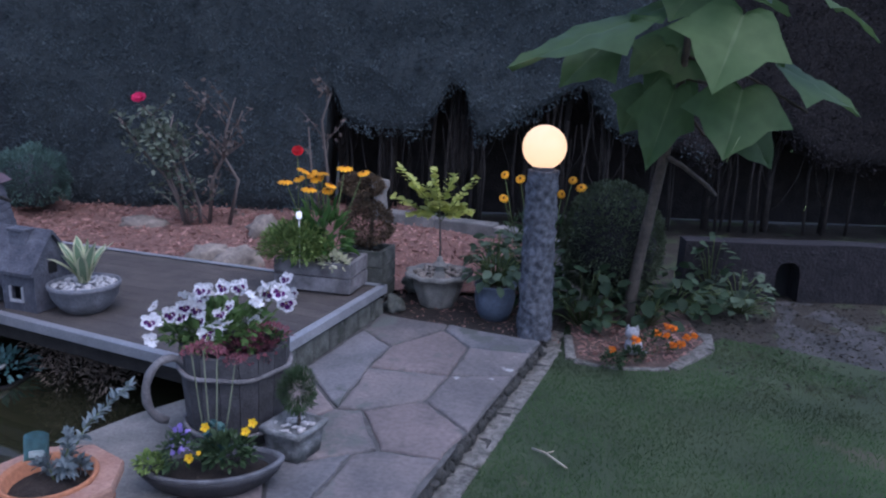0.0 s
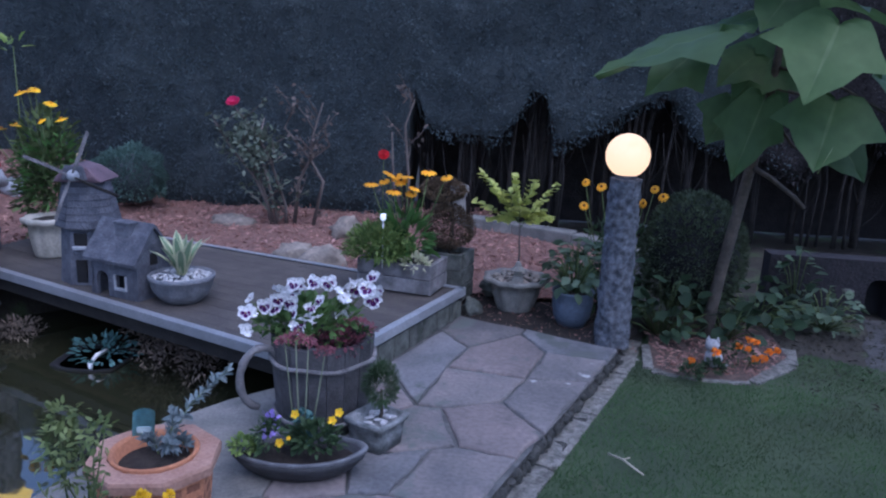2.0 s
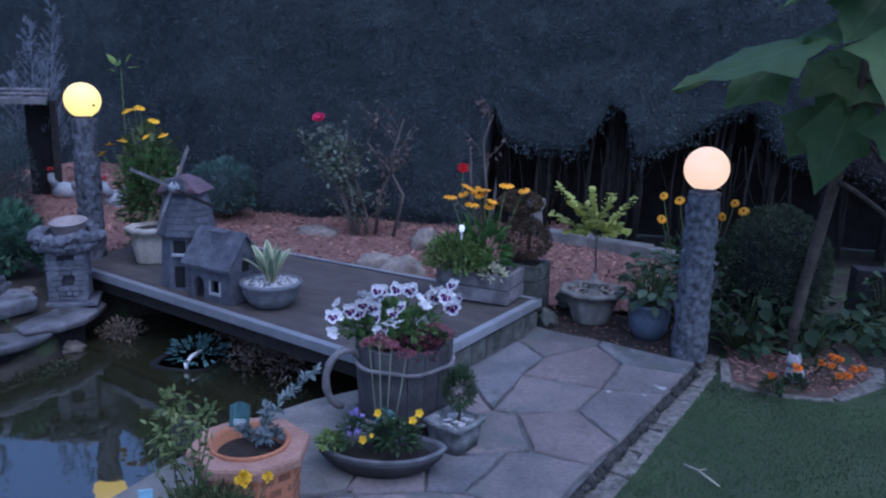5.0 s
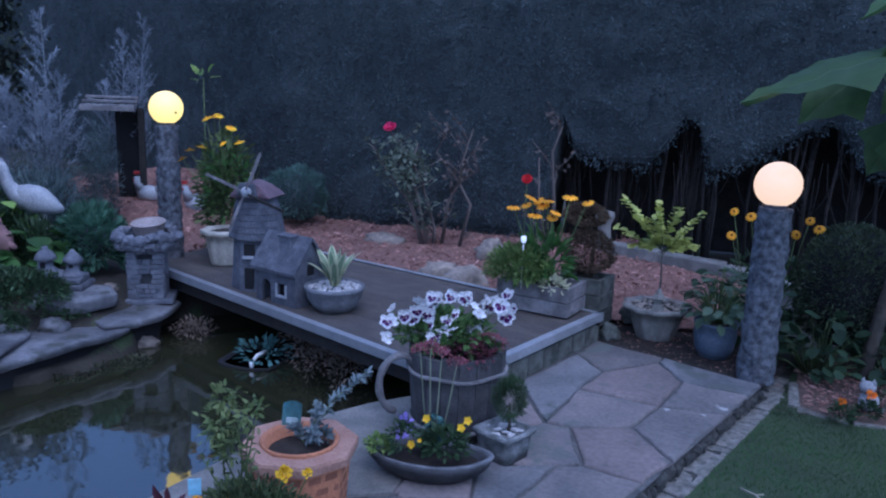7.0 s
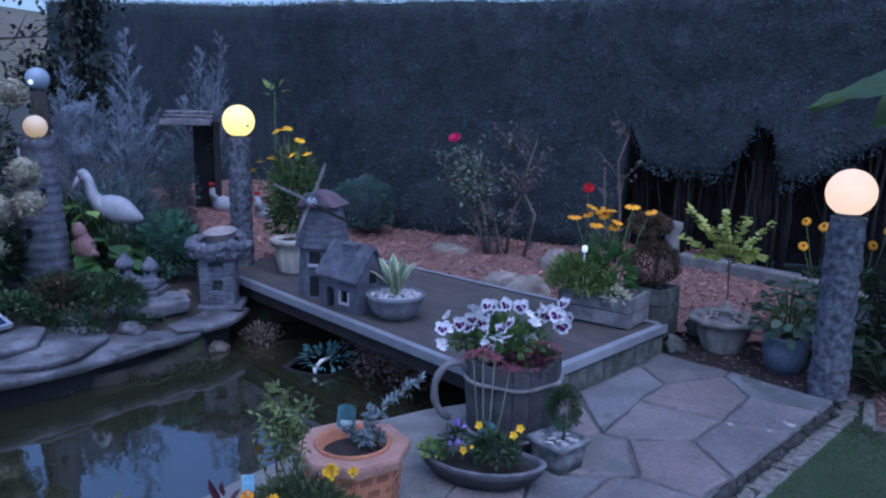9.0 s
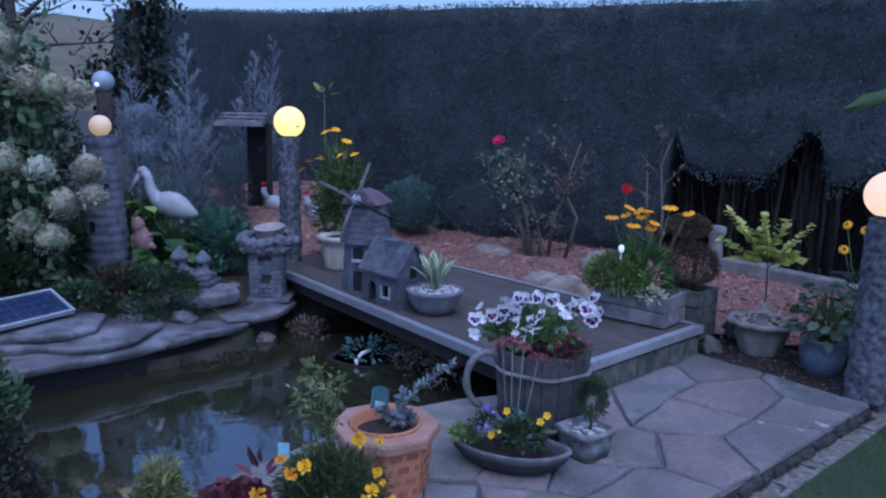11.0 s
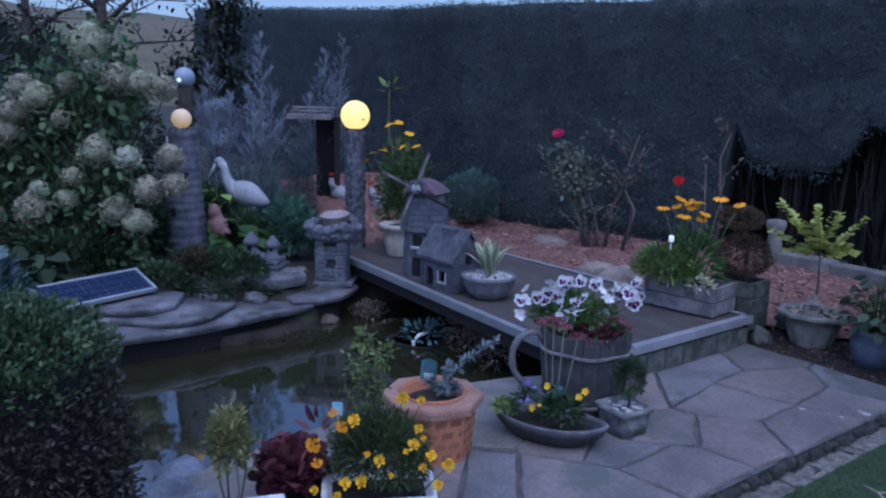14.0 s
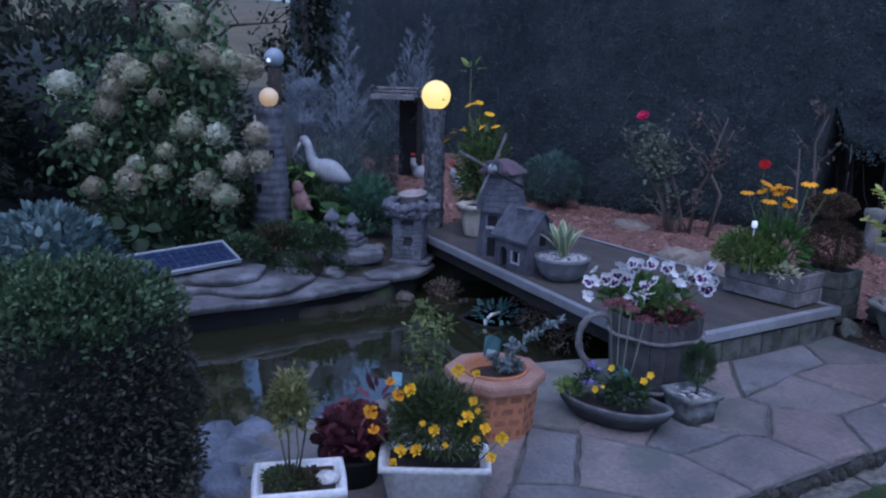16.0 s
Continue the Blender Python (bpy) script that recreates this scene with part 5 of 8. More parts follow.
def boat():
    ob = thing("boat_planter", -0.695, 2.128, 0, "dark grey boat-shaped stone planter with a pale worn rim", "planter", turn=7)
    n = 44
    L, W = 0.236, 0.118

    def ring(bm, g, z, sheer):
        out = []
        for i in range(n):
            a = 2 * math.pi * i / n
            c, s = math.cos(a), math.sin(a)
            y = W * g * math.copysign(abs(s) ** 1.25, s)
            out.append(bm.verts.new((L * g * c, y, z + sheer * abs(c) ** 3 + 0.0015 * noise.noise(Vector((c * 6, s * 6, z * 40))))))
        return out

    def skin(levels, mat, name, label=""):
        bm = B()
        rings = [ring(bm, *lv) for lv in levels]
        for a, b in zip(rings, rings[1:]):
            for i in range(n):
                bm.faces.new((a[i], a[(i + 1) % n], b[(i + 1) % n], b[i]))
        if name == "bowl":
            bm.faces.new(rings[0])
            bm.faces.new(rings[-1])
        part(name, bm, mat, ob, label)

    dark = material("dark_stone_bowl", (0.05, 0.051, 0.057), (0.026, 0.027, 0.031), 0.6, scale=16, fine=120, bump=0.3)
    pale = material("worn_stone_rim", (0.17, 0.175, 0.19), (0.09, 0.094, 0.104), 0.6, scale=16, fine=120, bump=0.3)
    skin(((0.62, 0.0, 0), (0.8, 0.022, 0.004), (0.93, 0.05, 0.008), (0.985, 0.076, 0.012), (0.9, 0.074, 0.01), (0.86, 0.06, 0.0)), dark, "bowl")
    skin(((0.985, 0.074, 0.012), (1.0, 0.08, 0.012), (0.99, 0.087, 0.012), (0.92, 0.087, 0.011), (0.905, 0.07, 0.009)), pale, "rim", "pale worn rim")
    soil_disc(ob, 1.0, 0.06, 24, 0.19, 0.09)


boat()


def square_pot():
    ob = thing("square_pot", -0.478, 2.36, 0, "small square mossy stone pot topped with white pebbles", "pot", turn=20)
    bm = B()
    lathe(bm, [(0, 0), (0.06, 0.0), (0.066, 0.05), (0.07, 0.1), (0.08, 0.108), (0.082, 0.13), (0.068, 0.132), (0.062, 0.115), (0, 0.112)], 24, lambda a, z: 0.003 * noise.noise(Vector((a * 5, z * 60, 0))), square=0.8, turn=math.pi / 4)
    part("body", bm, material("mossy_stone", (0.27, 0.28, 0.285), (0.09, 0.098, 0.095), 0.85, scale=22, fine=110, bump=0.5), ob)
    rr = random.Random(3)
    for i in range(34):
        bm = B()
        blob(bm, (rr.uniform(-0.058, 0.058), rr.uniform(-0.058, 0.058), 0.118), (0.012, 0.009, 0.007), 1, 0.2, 2, i)
        part("pebble", bm, PEBBLE, ob)
    ob.scale = (1.1, 1.05, 0.88)


square_pot()


TERRARIM = material("pinkish_terracotta", (0.36, 0.22, 0.165), (0.26, 0.14, 0.1), 0.85, scale=9, fine=90, bump=0.25)


def octagon_pot():
    ob = thing("octagonal_pot", -1.008, 1.777, 0, "octagonal terracotta planter with brick pattern sides", "planter", turn=12)
    s = math.pi / 8
    bm = B()
    lathe(bm, [(0.0, 0), (0.15, 0), (0.166, 0.19), (0.15, 0.19), (0.14, 0.03), (0, 0.03)], 8, turn=s)
    part("body", bm, TERRACOTTA, ob, smooth=False)
    bm = B()
    lathe(bm, [(0.128, 0.19), (0.128, 0.225), (0.186, 0.225), (0.19, 0.215), (0.188, 0.19), (0.165, 0.188), (0.128, 0.19)], 8, turn=s, cap=False)
    part("rim", bm, TERRARIM, ob, "broad flat octagonal rim", smooth=False)
    for face in range(8):
        for row in range(4):
            z = 0.028 + 0.044 * row
            r = (0.15 + 0.016 * z / 0.19) * math.cos(s)
            full = 2 * (0.15 + 0.016 * z / 0.19) * math.sin(s)
            # nearly flush boxes; their darker terracotta paints the shade of the recesses
            for c, w in (((-0.23, 0.36), (0.23, 0.36)) if row % 2 else ((0, 0.36), (-0.4, 0.16), (0.4, 0.16))):
                bm = B()
                box(bm, (r - 0.005, c * full, z), (0.012, w * full - 0.003, 0.024), bevel=0.002)
                part("brick", bm, TERRADARK, ob, smooth=False).matrix_local = pose(0, 0, 0, 0, 0, 45 * face)
    bm = B()
    lathe(bm, [(0.09, 0.05), (0.112, 0.2), (0.126, 0.232), (0.12, 0.238), (0.108, 0.225), (0.1, 0.19), (0.0, 0.188)], 28)
    part("inner_pot", bm, TERRACOTTA, ob, "round plastic pot set into the planter")
    soil_disc(ob, 0.104, 0.195)
    tag = thing("plant_label", -1.075, 1.83, 0.19, "curved turquoise plastic label stuck in the soil", "label", turn=25, lean=(-6, 4))
    bm = B()
    for i in range(9):
        a = -0.9 + 1.8 * i / 8
        x, y = 0.04 * math.sin(a), 0.022 * math.cos(a)
        for z in (0, 0.115 + 0.012 * math.cos(a * 1.5)):
            bm.verts.new((x, y, z))
    bm.verts.ensure_lookup_table()
    for i in range(8):
        bm.faces.new([bm.verts[k] for k in (2 * i, 2 * i + 2, 2 * i + 3, 2 * i + 1)])
    bmesh.ops.solidify(bm, geom=bm.faces[:], thickness=0.003)
    part("plate", bm, BLUETAG, tag)
    bm = B()
    box(bm, (0, 0.021, 0.06), (0.04, 0.004, 0.02), bevel=0.001)
    part("print", bm, material("pale_print", (0.4, 0.5, 0.5), None, 0.6), tag, "pale printed band", smooth=False)


octagon_pot()


def plank_box(name, x, y, z, w, d, h, turn, label, rows, mat=GREYWOOD):
    ob = thing(name, x, y, z, label, "planter", turn=turn)
    for k in range(rows):
        zz = h * (k + 0.5) / rows
        for cx, cy, sx, sy in ((0, -d / 2, w, 0.024), (0, d / 2, w, 0.024), (-w / 2 + 0.012, 0, 0.024, d - 0.026), (w / 2 - 0.012, 0, 0.024, d - 0.026)):
            bm = B()
            box(bm, (cx, cy, zz + 0.006), (sx, sy, h / rows - 0.005), bevel=0.004)
            part("plank", bm, mat, ob, smooth=False)
    bm = B()
    box(bm, (0, 0, 0.016), (w - 0.06, d - 0.04, 0.02))
    part("bottom", bm, mat, ob, smooth=False)
    bm = B()
    box(bm, (0, 0, h - 0.04), (w - 0.05, d - 0.03, 0.02))
    part("soil", bm, SOIL, ob, smooth=False)
    return ob


plank_box("wooden_planter", -0.662, 3.885, DECK_Z + 0.002, 0.43, 0.24, 0.165, -13, "weathered grey plank planter box on the deck corner", 2)
plank_box("wooden_planter", -0.455, 4.22, 0.0, 0.26, 0.2, 0.29, -16, "tall dark weathered planter box beside the deck", 3, MOSSBLOCK)


YUCCA_GREEN = leaf_material("yucca_green", (0.24, 0.33, 0.2), (0.18, 0.26, 0.15), 0.5, 0.2)


def bowl_pot():
    ob = thing("bowl_pot", -1.69, 3.36, DECK_Z + 0.002, "rounded grey stone bowl with pale gravel on the deck", "pot")
    bm = B()
    lathe(bm, [(0, 0), (0.085, 0), (0.12, 0.03), (0.148, 0.075), (0.155, 0.115), (0.162, 0.12), (0.162, 0.138), (0.148, 0.14), (0.14, 0.12), (0, 0.12)], 36, lambda a, z: 0.003 * noise.noise(Vector((math.cos(a) * 3, math.sin(a) * 3, z * 9))))
    part("bowl", bm, material("pale_grey_bowl", (0.23, 0.24, 0.262), (0.14, 0.147, 0.165), 0.85, scale=14, fine=90, bump=0.5), ob)
    bm = B()
    rr = random.Random(8)
    for i in range(150):
        a, r = rr.uniform(0, 6.28), 0.14 * math.sqrt(rr.random())
        blob(bm, (r * math.cos(a), r * math.sin(a), 0.126 + 0.012 * (1 - r / 0.14)), (0.014, 0.011, 0.008), 1, 0.2, 2, i, turn=rr.uniform(0, 180))
    tagged(part("gravel", bm, PEBBLE, ob, "pale gravel"), kind="stuff")
    plant = thing("yucca", -1.69, 3.36, DECK_Z + 0.13, "small yucca with cream striped upright leaves", "plant")
    rng = np.random.RandomState(2)
    for i in range(13):
        a, tilt = i * 2.4, 0.1 + 0.06 * i
        L, w = rng.uniform(0.19, 0.27) * (1 - 0.02 * i), rng.uniform(0.025, 0.034)
        bm = B()
        rows = []
        for j in range(7):
            u = j / 6
            half = w * (0.75 + 0.5 * u) * (1 - u ** 4) + 0.001
            out, up = tilt * L * u * (0.6 + 0.5 * u), L * u * (1 - 0.12 * tilt * u)
            rows.append([bm.verts.new((0.01 + out, y, up + abs(y) * 0.4)) for y in (-half, -half * 0.55, half * 0.55, half)])
        for p, q in zip(rows, rows[1:]):
            for m in range(3):
                bm.faces.new((p[m], p[m + 1], q[m + 1], q[m])).material_index = 1 if m == 1 else 0
        part("leaf", bm, (CREAM, YUCCA_GREEN), plant).matrix_local = pose(0, 0, 0, 0, 0, math.degrees(a))


bowl_pot()


def ribbed_pot(name, x, y, z, r, h, mat, label, ribs=12, depth=0.012, foot=0.7):
    ob = thing(name, x, y, z, label, "pot")
    bm = B()
    lathe(bm, [(0, 0), (r * foot, 0), (r * foot * 1.04, 0.015), (r * (0.5 + 0.5 * foot), h * 0.55), (r * 0.86, h * 0.8), (r * 1.08, h * 0.85), (r * 1.12, h * 0.97), (r * 0.97, h), (r * 0.9, h * 0.9), (0, h * 0.88)], 48, lambda a, zz: depth * math.cos(a * ribs) * (0.3 + zz / h))
    part("pot", bm, mat, ob)
    soil_disc(ob, r * 0.86, h * 0.89)
    return ob


ribbed_pot("urn", -0.04, 4.16, -0.02, 0.17, 0.2, PALE_STONE, "weathered stone flower urn with a scalloped rim", 9, 0.008, 0.6)
bm = B()
for k in range(70):
    a, r = R.uniform(0, 6.28), 0.145 * math.sqrt(R.random())
    blob(bm, (-0.04 + r * math.cos(a), 4.16 + r * math.sin(a), 0.17), (0.017, 0.014, 0.01), 1, 0.25, 2, k, turn=R.uniform(0, 180))
tagged(part("urn_gravel", bm, FIELD), "brownish gravel filling the stone urn", "gravel", kind="stuff")
ribbed_pot("beige_pot", -2.83, 4.02, DECK_Z + 0.002, 0.14, 0.24, BEIGE, "pale beige ribbed pot with a flared rim on the deck", 10, 0.008)
pot = thing("blue_pot", 0.28, 3.95, -0.03, "rounded glazed blue-grey pot beside the granite column", "pot")
bm = B()
lathe(bm, [(0, 0), (0.07, 0), (0.1, 0.06), (0.112, 0.13), (0.11, 0.19), (0.118, 0.2), (0.114, 0.21), (0.1, 0.19), (0, 0.175)], 32)
part("pot", bm, BLUEPOT, pot)
soil_disc(pot, 0.1, 0.178)


# ---------- plants ----------
BEDSOIL = material("brown_bed_mulch", (0.13, 0.085, 0.065), (0.06, 0.042, 0.034), 0.95, scale=30, fine=80, bump=1.0)
OLIVE = leaf_material("olive_green_leaf", (0.13, 0.17, 0.065), (0.055, 0.08, 0.032), 0.6)
MARILEAF = leaf_material("feathery_leaf", (0.15, 0.19, 0.08), (0.055, 0.085, 0.035), 0.6)
PANSYLEAF = leaf_material("light_green_leaf", (0.16, 0.25, 0.08), (0.08, 0.15, 0.045), 0.55)
BLUEGREY = leaf_material("grey_green_leaf", (0.13, 0.18, 0.11), (0.06, 0.09, 0.055), 0.6)
TOPIARY = leaf_material("bronze_twig_leaf", (0.17, 0.12, 0.075), (0.08, 0.06, 0.04), 0.8, 0.1)
def unit3(rng, n, up=0.5):
    d = rng.normal(size=(n, 3))
    d[:, 2] += up
    return unit(d)


def clump(name, x, y, z, label, category, mat, s, n, size, width=0.6, seed=1, core=None, shape=(LEAF, LEAF_FACES), low=-0.6, inner=0.5, lump=0.15, group="", lift=0.3):
    """A leafy mound: leaves in an ellipsoid of half axes s whose middle is s[2] above its foot."""
    ob = thing(name, x, y, z, label, category, group=group)
    rng = np.random.RandomState(seed)
    p, d = shell(n, (0, 0, s[2]), s, seed, inner, low, lump)
    a = d + rng.normal(0, 0.5, d.shape) + np.array([0, 0, lift])
    part("foliage", leaves(name, p, a, rng.uniform(0.6, 1.25, len(p)) * size, width, shape, seed), mat, ob)
    if core:
        bm = B()
        blob(bm, (0, 0, s[2]), tuple(v * inner * 0.98 for v in s), 3, 0.15, 2, seed)
        part("inner_mass", bm, core, ob)
    return ob


def pompon(name, r, mat, seed):
    """A full ruffled bloom that faces +z: many short petals on a half ball."""
    rng = np.random.RandomState(seed)
    d = unit(rng.normal(size=(46, 3)))
    d[:, 2] = np.abs(d[:, 2]) * 0.8
    me = leaves(name, d * np.array((0.66, 0.66, 0.45)) * r * np.sqrt(rng.rand(46, 1)) + np.array((0, 0, 0.2)) * r, d + rng.normal(0, 0.25, d.shape), rng.uniform(0.38, 0.6, 46) * r, 1.1, (LEAF, LEAF_FACES), seed, 0.4)
    me.materials.append(mat)
    return me


def stalks(ob, base, tips, mat=STEM, r=0.003, bend=0.02, seed=0, name="stem"):
    rr = random.Random(seed)
    for b, t in zip(base, tips):
        m = [(p + q) / 2 + rr.uniform(-bend, bend) for p, q in zip(b, t)]
        bm = B()
        tube(bm, [b, m, t], [r * 1.2, r, r * 0.8], 5)
        part(name, bm, mat, ob)


# ----- young tree with very large lobed leaves -----
def big_leaf_mesh(name, seed):
    """A broad lobed leaf, 1 long, from its stalk at the origin along +x, folded at the midrib and drooping."""
    out = [(0.0, 0.02), (-0.09, 0.13), (-0.1, 0.27), (0.0, 0.37), (0.12, 0.46), (0.24, 0.55), (0.37, 0.67), (0.43, 0.54), (0.5, 0.4), (0.6, 0.34), (0.7, 0.28), (0.82, 0.16), (0.91, 0.07), (1.0, 0.0)]
    rr = random.Random(seed)
    bm = B()
    for side in (1, -1):
        k = 1 + rr.uniform(-0.12, 0.12)
        rows = []
        for i, (x, y) in enumerate(out):
            row = []
            for s in (0, 0.035, 0.35, 0.7, 1.0):
                mx = max(0.0, min(1.0, x * 0.9 + 0.03))
                px, py = mx + (x - mx) * s, y * s * k
                wave = 0.02 * math.sin(8 * px + seed) * s
                row.append(bm.verts.new((px, side * py, 0.05 * s + wave - 0.16 * px * px - 0.22 * (py ** 2) + 0.012 * math.sin(22 * px + 9 * s))))
            rows.append(row)
        for a, b in zip(rows, rows[1:]):
            for i in range(4):
                bm.faces.new((a[i], a[i + 1], b[i + 1], b[i])).material_index = 0 if i else 1
    bmesh.ops.remove_doubles(bm, verts=bm.verts, dist=0.002)
    bmesh.ops.recalc_face_normals(bm, faces=bm.faces)
    me = bpy.data.meshes.new(name)
    bm.to_mesh(me)
    bm.free()
    return me


# (base, tip, breadth, flat): flat leaves are seen nearly edge-on, the others hang facing the lawn
TREE_LEAVES = [
    ((0.79, 3.42, 1.53), (0.23, 3.2, 1.38), 0.66, True), ((1.0, 3.6, 1.62), (0.6, 3.5, 1.51), 0.75, True), ((0.74, 3.7, 1.45), (0.51, 3.6, 1.26), 0.75, False),
    ((1.06, 3.88, 1.45), (0.9, 3.82, 1.33), 1.0, False), ((1.0, 3.9, 1.22), (0.86, 3.82, 1.02), 0.9, False), ((1.09, 3.75, 1.24), (0.96, 3.62, 0.87), 0.62, False),
    ((1.21, 3.95, 1.5), (0.96, 3.85, 1.24), 0.8, False), ((1.24, 3.35, 1.57), (1.09, 3.15, 1.27), 1.05, False), ((1.31, 3.45, 1.26), (1.21, 3.3, 0.97), 1.0, False),
    ((1.4, 3.7, 1.13), (1.56, 3.6, 0.9), 0.9, False), ((1.49, 3.5, 1.36), (1.85, 3.4, 1.2), 0.8, True), ((1.54, 3.45, 1.7), (1.84, 3.3, 1.51), 0.9, True),
    ((1.09, 3.5, 1.73), (0.93, 3.35, 1.55), 0.9, False), ((1.3, 3.5, 1.8), (1.6, 3.4, 1.7), 0.9, True), ((1.03, 3.6, 1.88), (0.69, 3.5, 1.74), 0.9, True),
    ((1.16, 3.4, 1.9), (1.2, 3.2, 1.68), 0.95, False), ((1.2, 4.05, 1.36), (1.1, 4.2, 1.1), 0.9, False), ((1.3, 4.05, 1.5), (1.62, 4.2, 1.38), 0.9, True),
    ((1.3, 3.9, 1.75), (1.7, 3.95, 1.66), 0.9, True), ((1.1, 3.9, 1.85), (0.75, 4.0, 1.78), 0.9, True), ((1.2, 3.9, 2.0), (1.35, 3.6, 1.95), 0.9, True), ((1.55, 3.65, 1.85), (1.95, 3.55, 1.8), 0.9, True),
]


def young_tree():
    ob = thing("young_tree", 1.007, 3.95, -0.06, "young tree with a thin trunk and very large green leaves", "tree")
    o = Vector((1.007, 3.95, -0.06))
    path = [(1.007, 3.95, -0.06), (1.02, 3.95, 0.12), (1.044, 3.95, 0.337), (1.09, 3.95, 0.648), (1.12, 3.95, 0.86), (1.15, 3.93, 1.05), (1.17, 3.9, 1.4), (1.18, 3.88, 1.9)]
    bm = B()
    tube(bm, [Vector(p) - o for p in path], [0.04, 0.032, 0.03, 0.028, 0.027, 0.025, 0.02, 0.011], 12)
    part("trunk", bm, TRUNK, ob)
    bm = B()
    tube(bm, [Vector(p) - o for p in ((1.13, 3.94, 0.9), (1.2, 3.85, 0.86), (1.3, 3.75, 0.78), (1.33, 3.7, 0.74))], [0.014, 0.012, 0.011, 0.01], 8)
    part("bare_branch", bm, TRUNK, ob)
    for pts in (((1.17, 3.9, 1.4), (1.32, 3.78, 1.37), (1.45, 3.7, 1.3), (1.68, 3.6, 1.16)), ((1.17, 3.9, 1.3), (1.3, 3.8, 1.27), (1.42, 3.72, 1.24)), ((1.16, 3.92, 1.2), (1.3, 3.9, 1.02), (1.45, 3.85, 0.98))):
        bm = B()
        tube(bm, [Vector(p) - o for p in pts], [0.009, 0.008, 0.007, 0.006][:len(pts)], 7)
        part("twig", bm, TRUNK, ob)
    shapes = [big_leaf_mesh("big_leaf", k) for k in range(4)]
    for k, (b, t, broad, level) in enumerate(TREE_LEAVES):
        b, t = Vector(b) - o, Vector(t) - o
        x = (t - b).normalized()
        rr = random.Random(k)
        up = Vector((rr.uniform(-0.2, 0.2), -0.75, 0.75 + rr.uniform(-0.3, 0.2)))
        if level:
            up = Vector((0.1, -0.08 - 0.25 * (k == 10), 1.0))
        y = up.cross(x).normalized()
        z = x.cross(y)
        me = shapes[k % 4]
        if not me.materials:
            me.materials.append(BIGLEAF)
            me.materials.append(VEIN)
        leaf = new("large_leaf", me)
        me.polygons.foreach_set("use_smooth", [True] * len(me.polygons))
        leaf.parent = ob
        L = (t - b).length
        L = max(L, 0.24)
        leaf.matrix_local = Matrix.Translation(b) @ Matrix(((x.x, y.x, z.x), (x.y, y.y, z.y), (x.z, y.z, z.z))).to_4x4() @ Matrix.Diagonal((L, L * broad, L, 1))
        h = min(max(b.z + 0.12, 1.0), 1.9)
        root = Vector(path[5]).lerp(Vector(path[7]), (h - 1.05) / 0.9) - o
        bm = B()
        tube(bm, [root, root.lerp(b, 0.5) + Vector((0, 0, 0.05)), b], [0.008, 0.006, 0.005], 6)
        part("leaf_stalk", bm, STEM, leaf).matrix_parent_inverse = leaf.matrix_local.inverted()
    return ob


young_tree()

# its black core stands in for the shade inside the foliage
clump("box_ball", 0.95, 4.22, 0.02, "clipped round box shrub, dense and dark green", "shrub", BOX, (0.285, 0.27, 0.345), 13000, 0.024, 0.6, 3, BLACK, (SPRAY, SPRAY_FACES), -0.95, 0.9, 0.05)


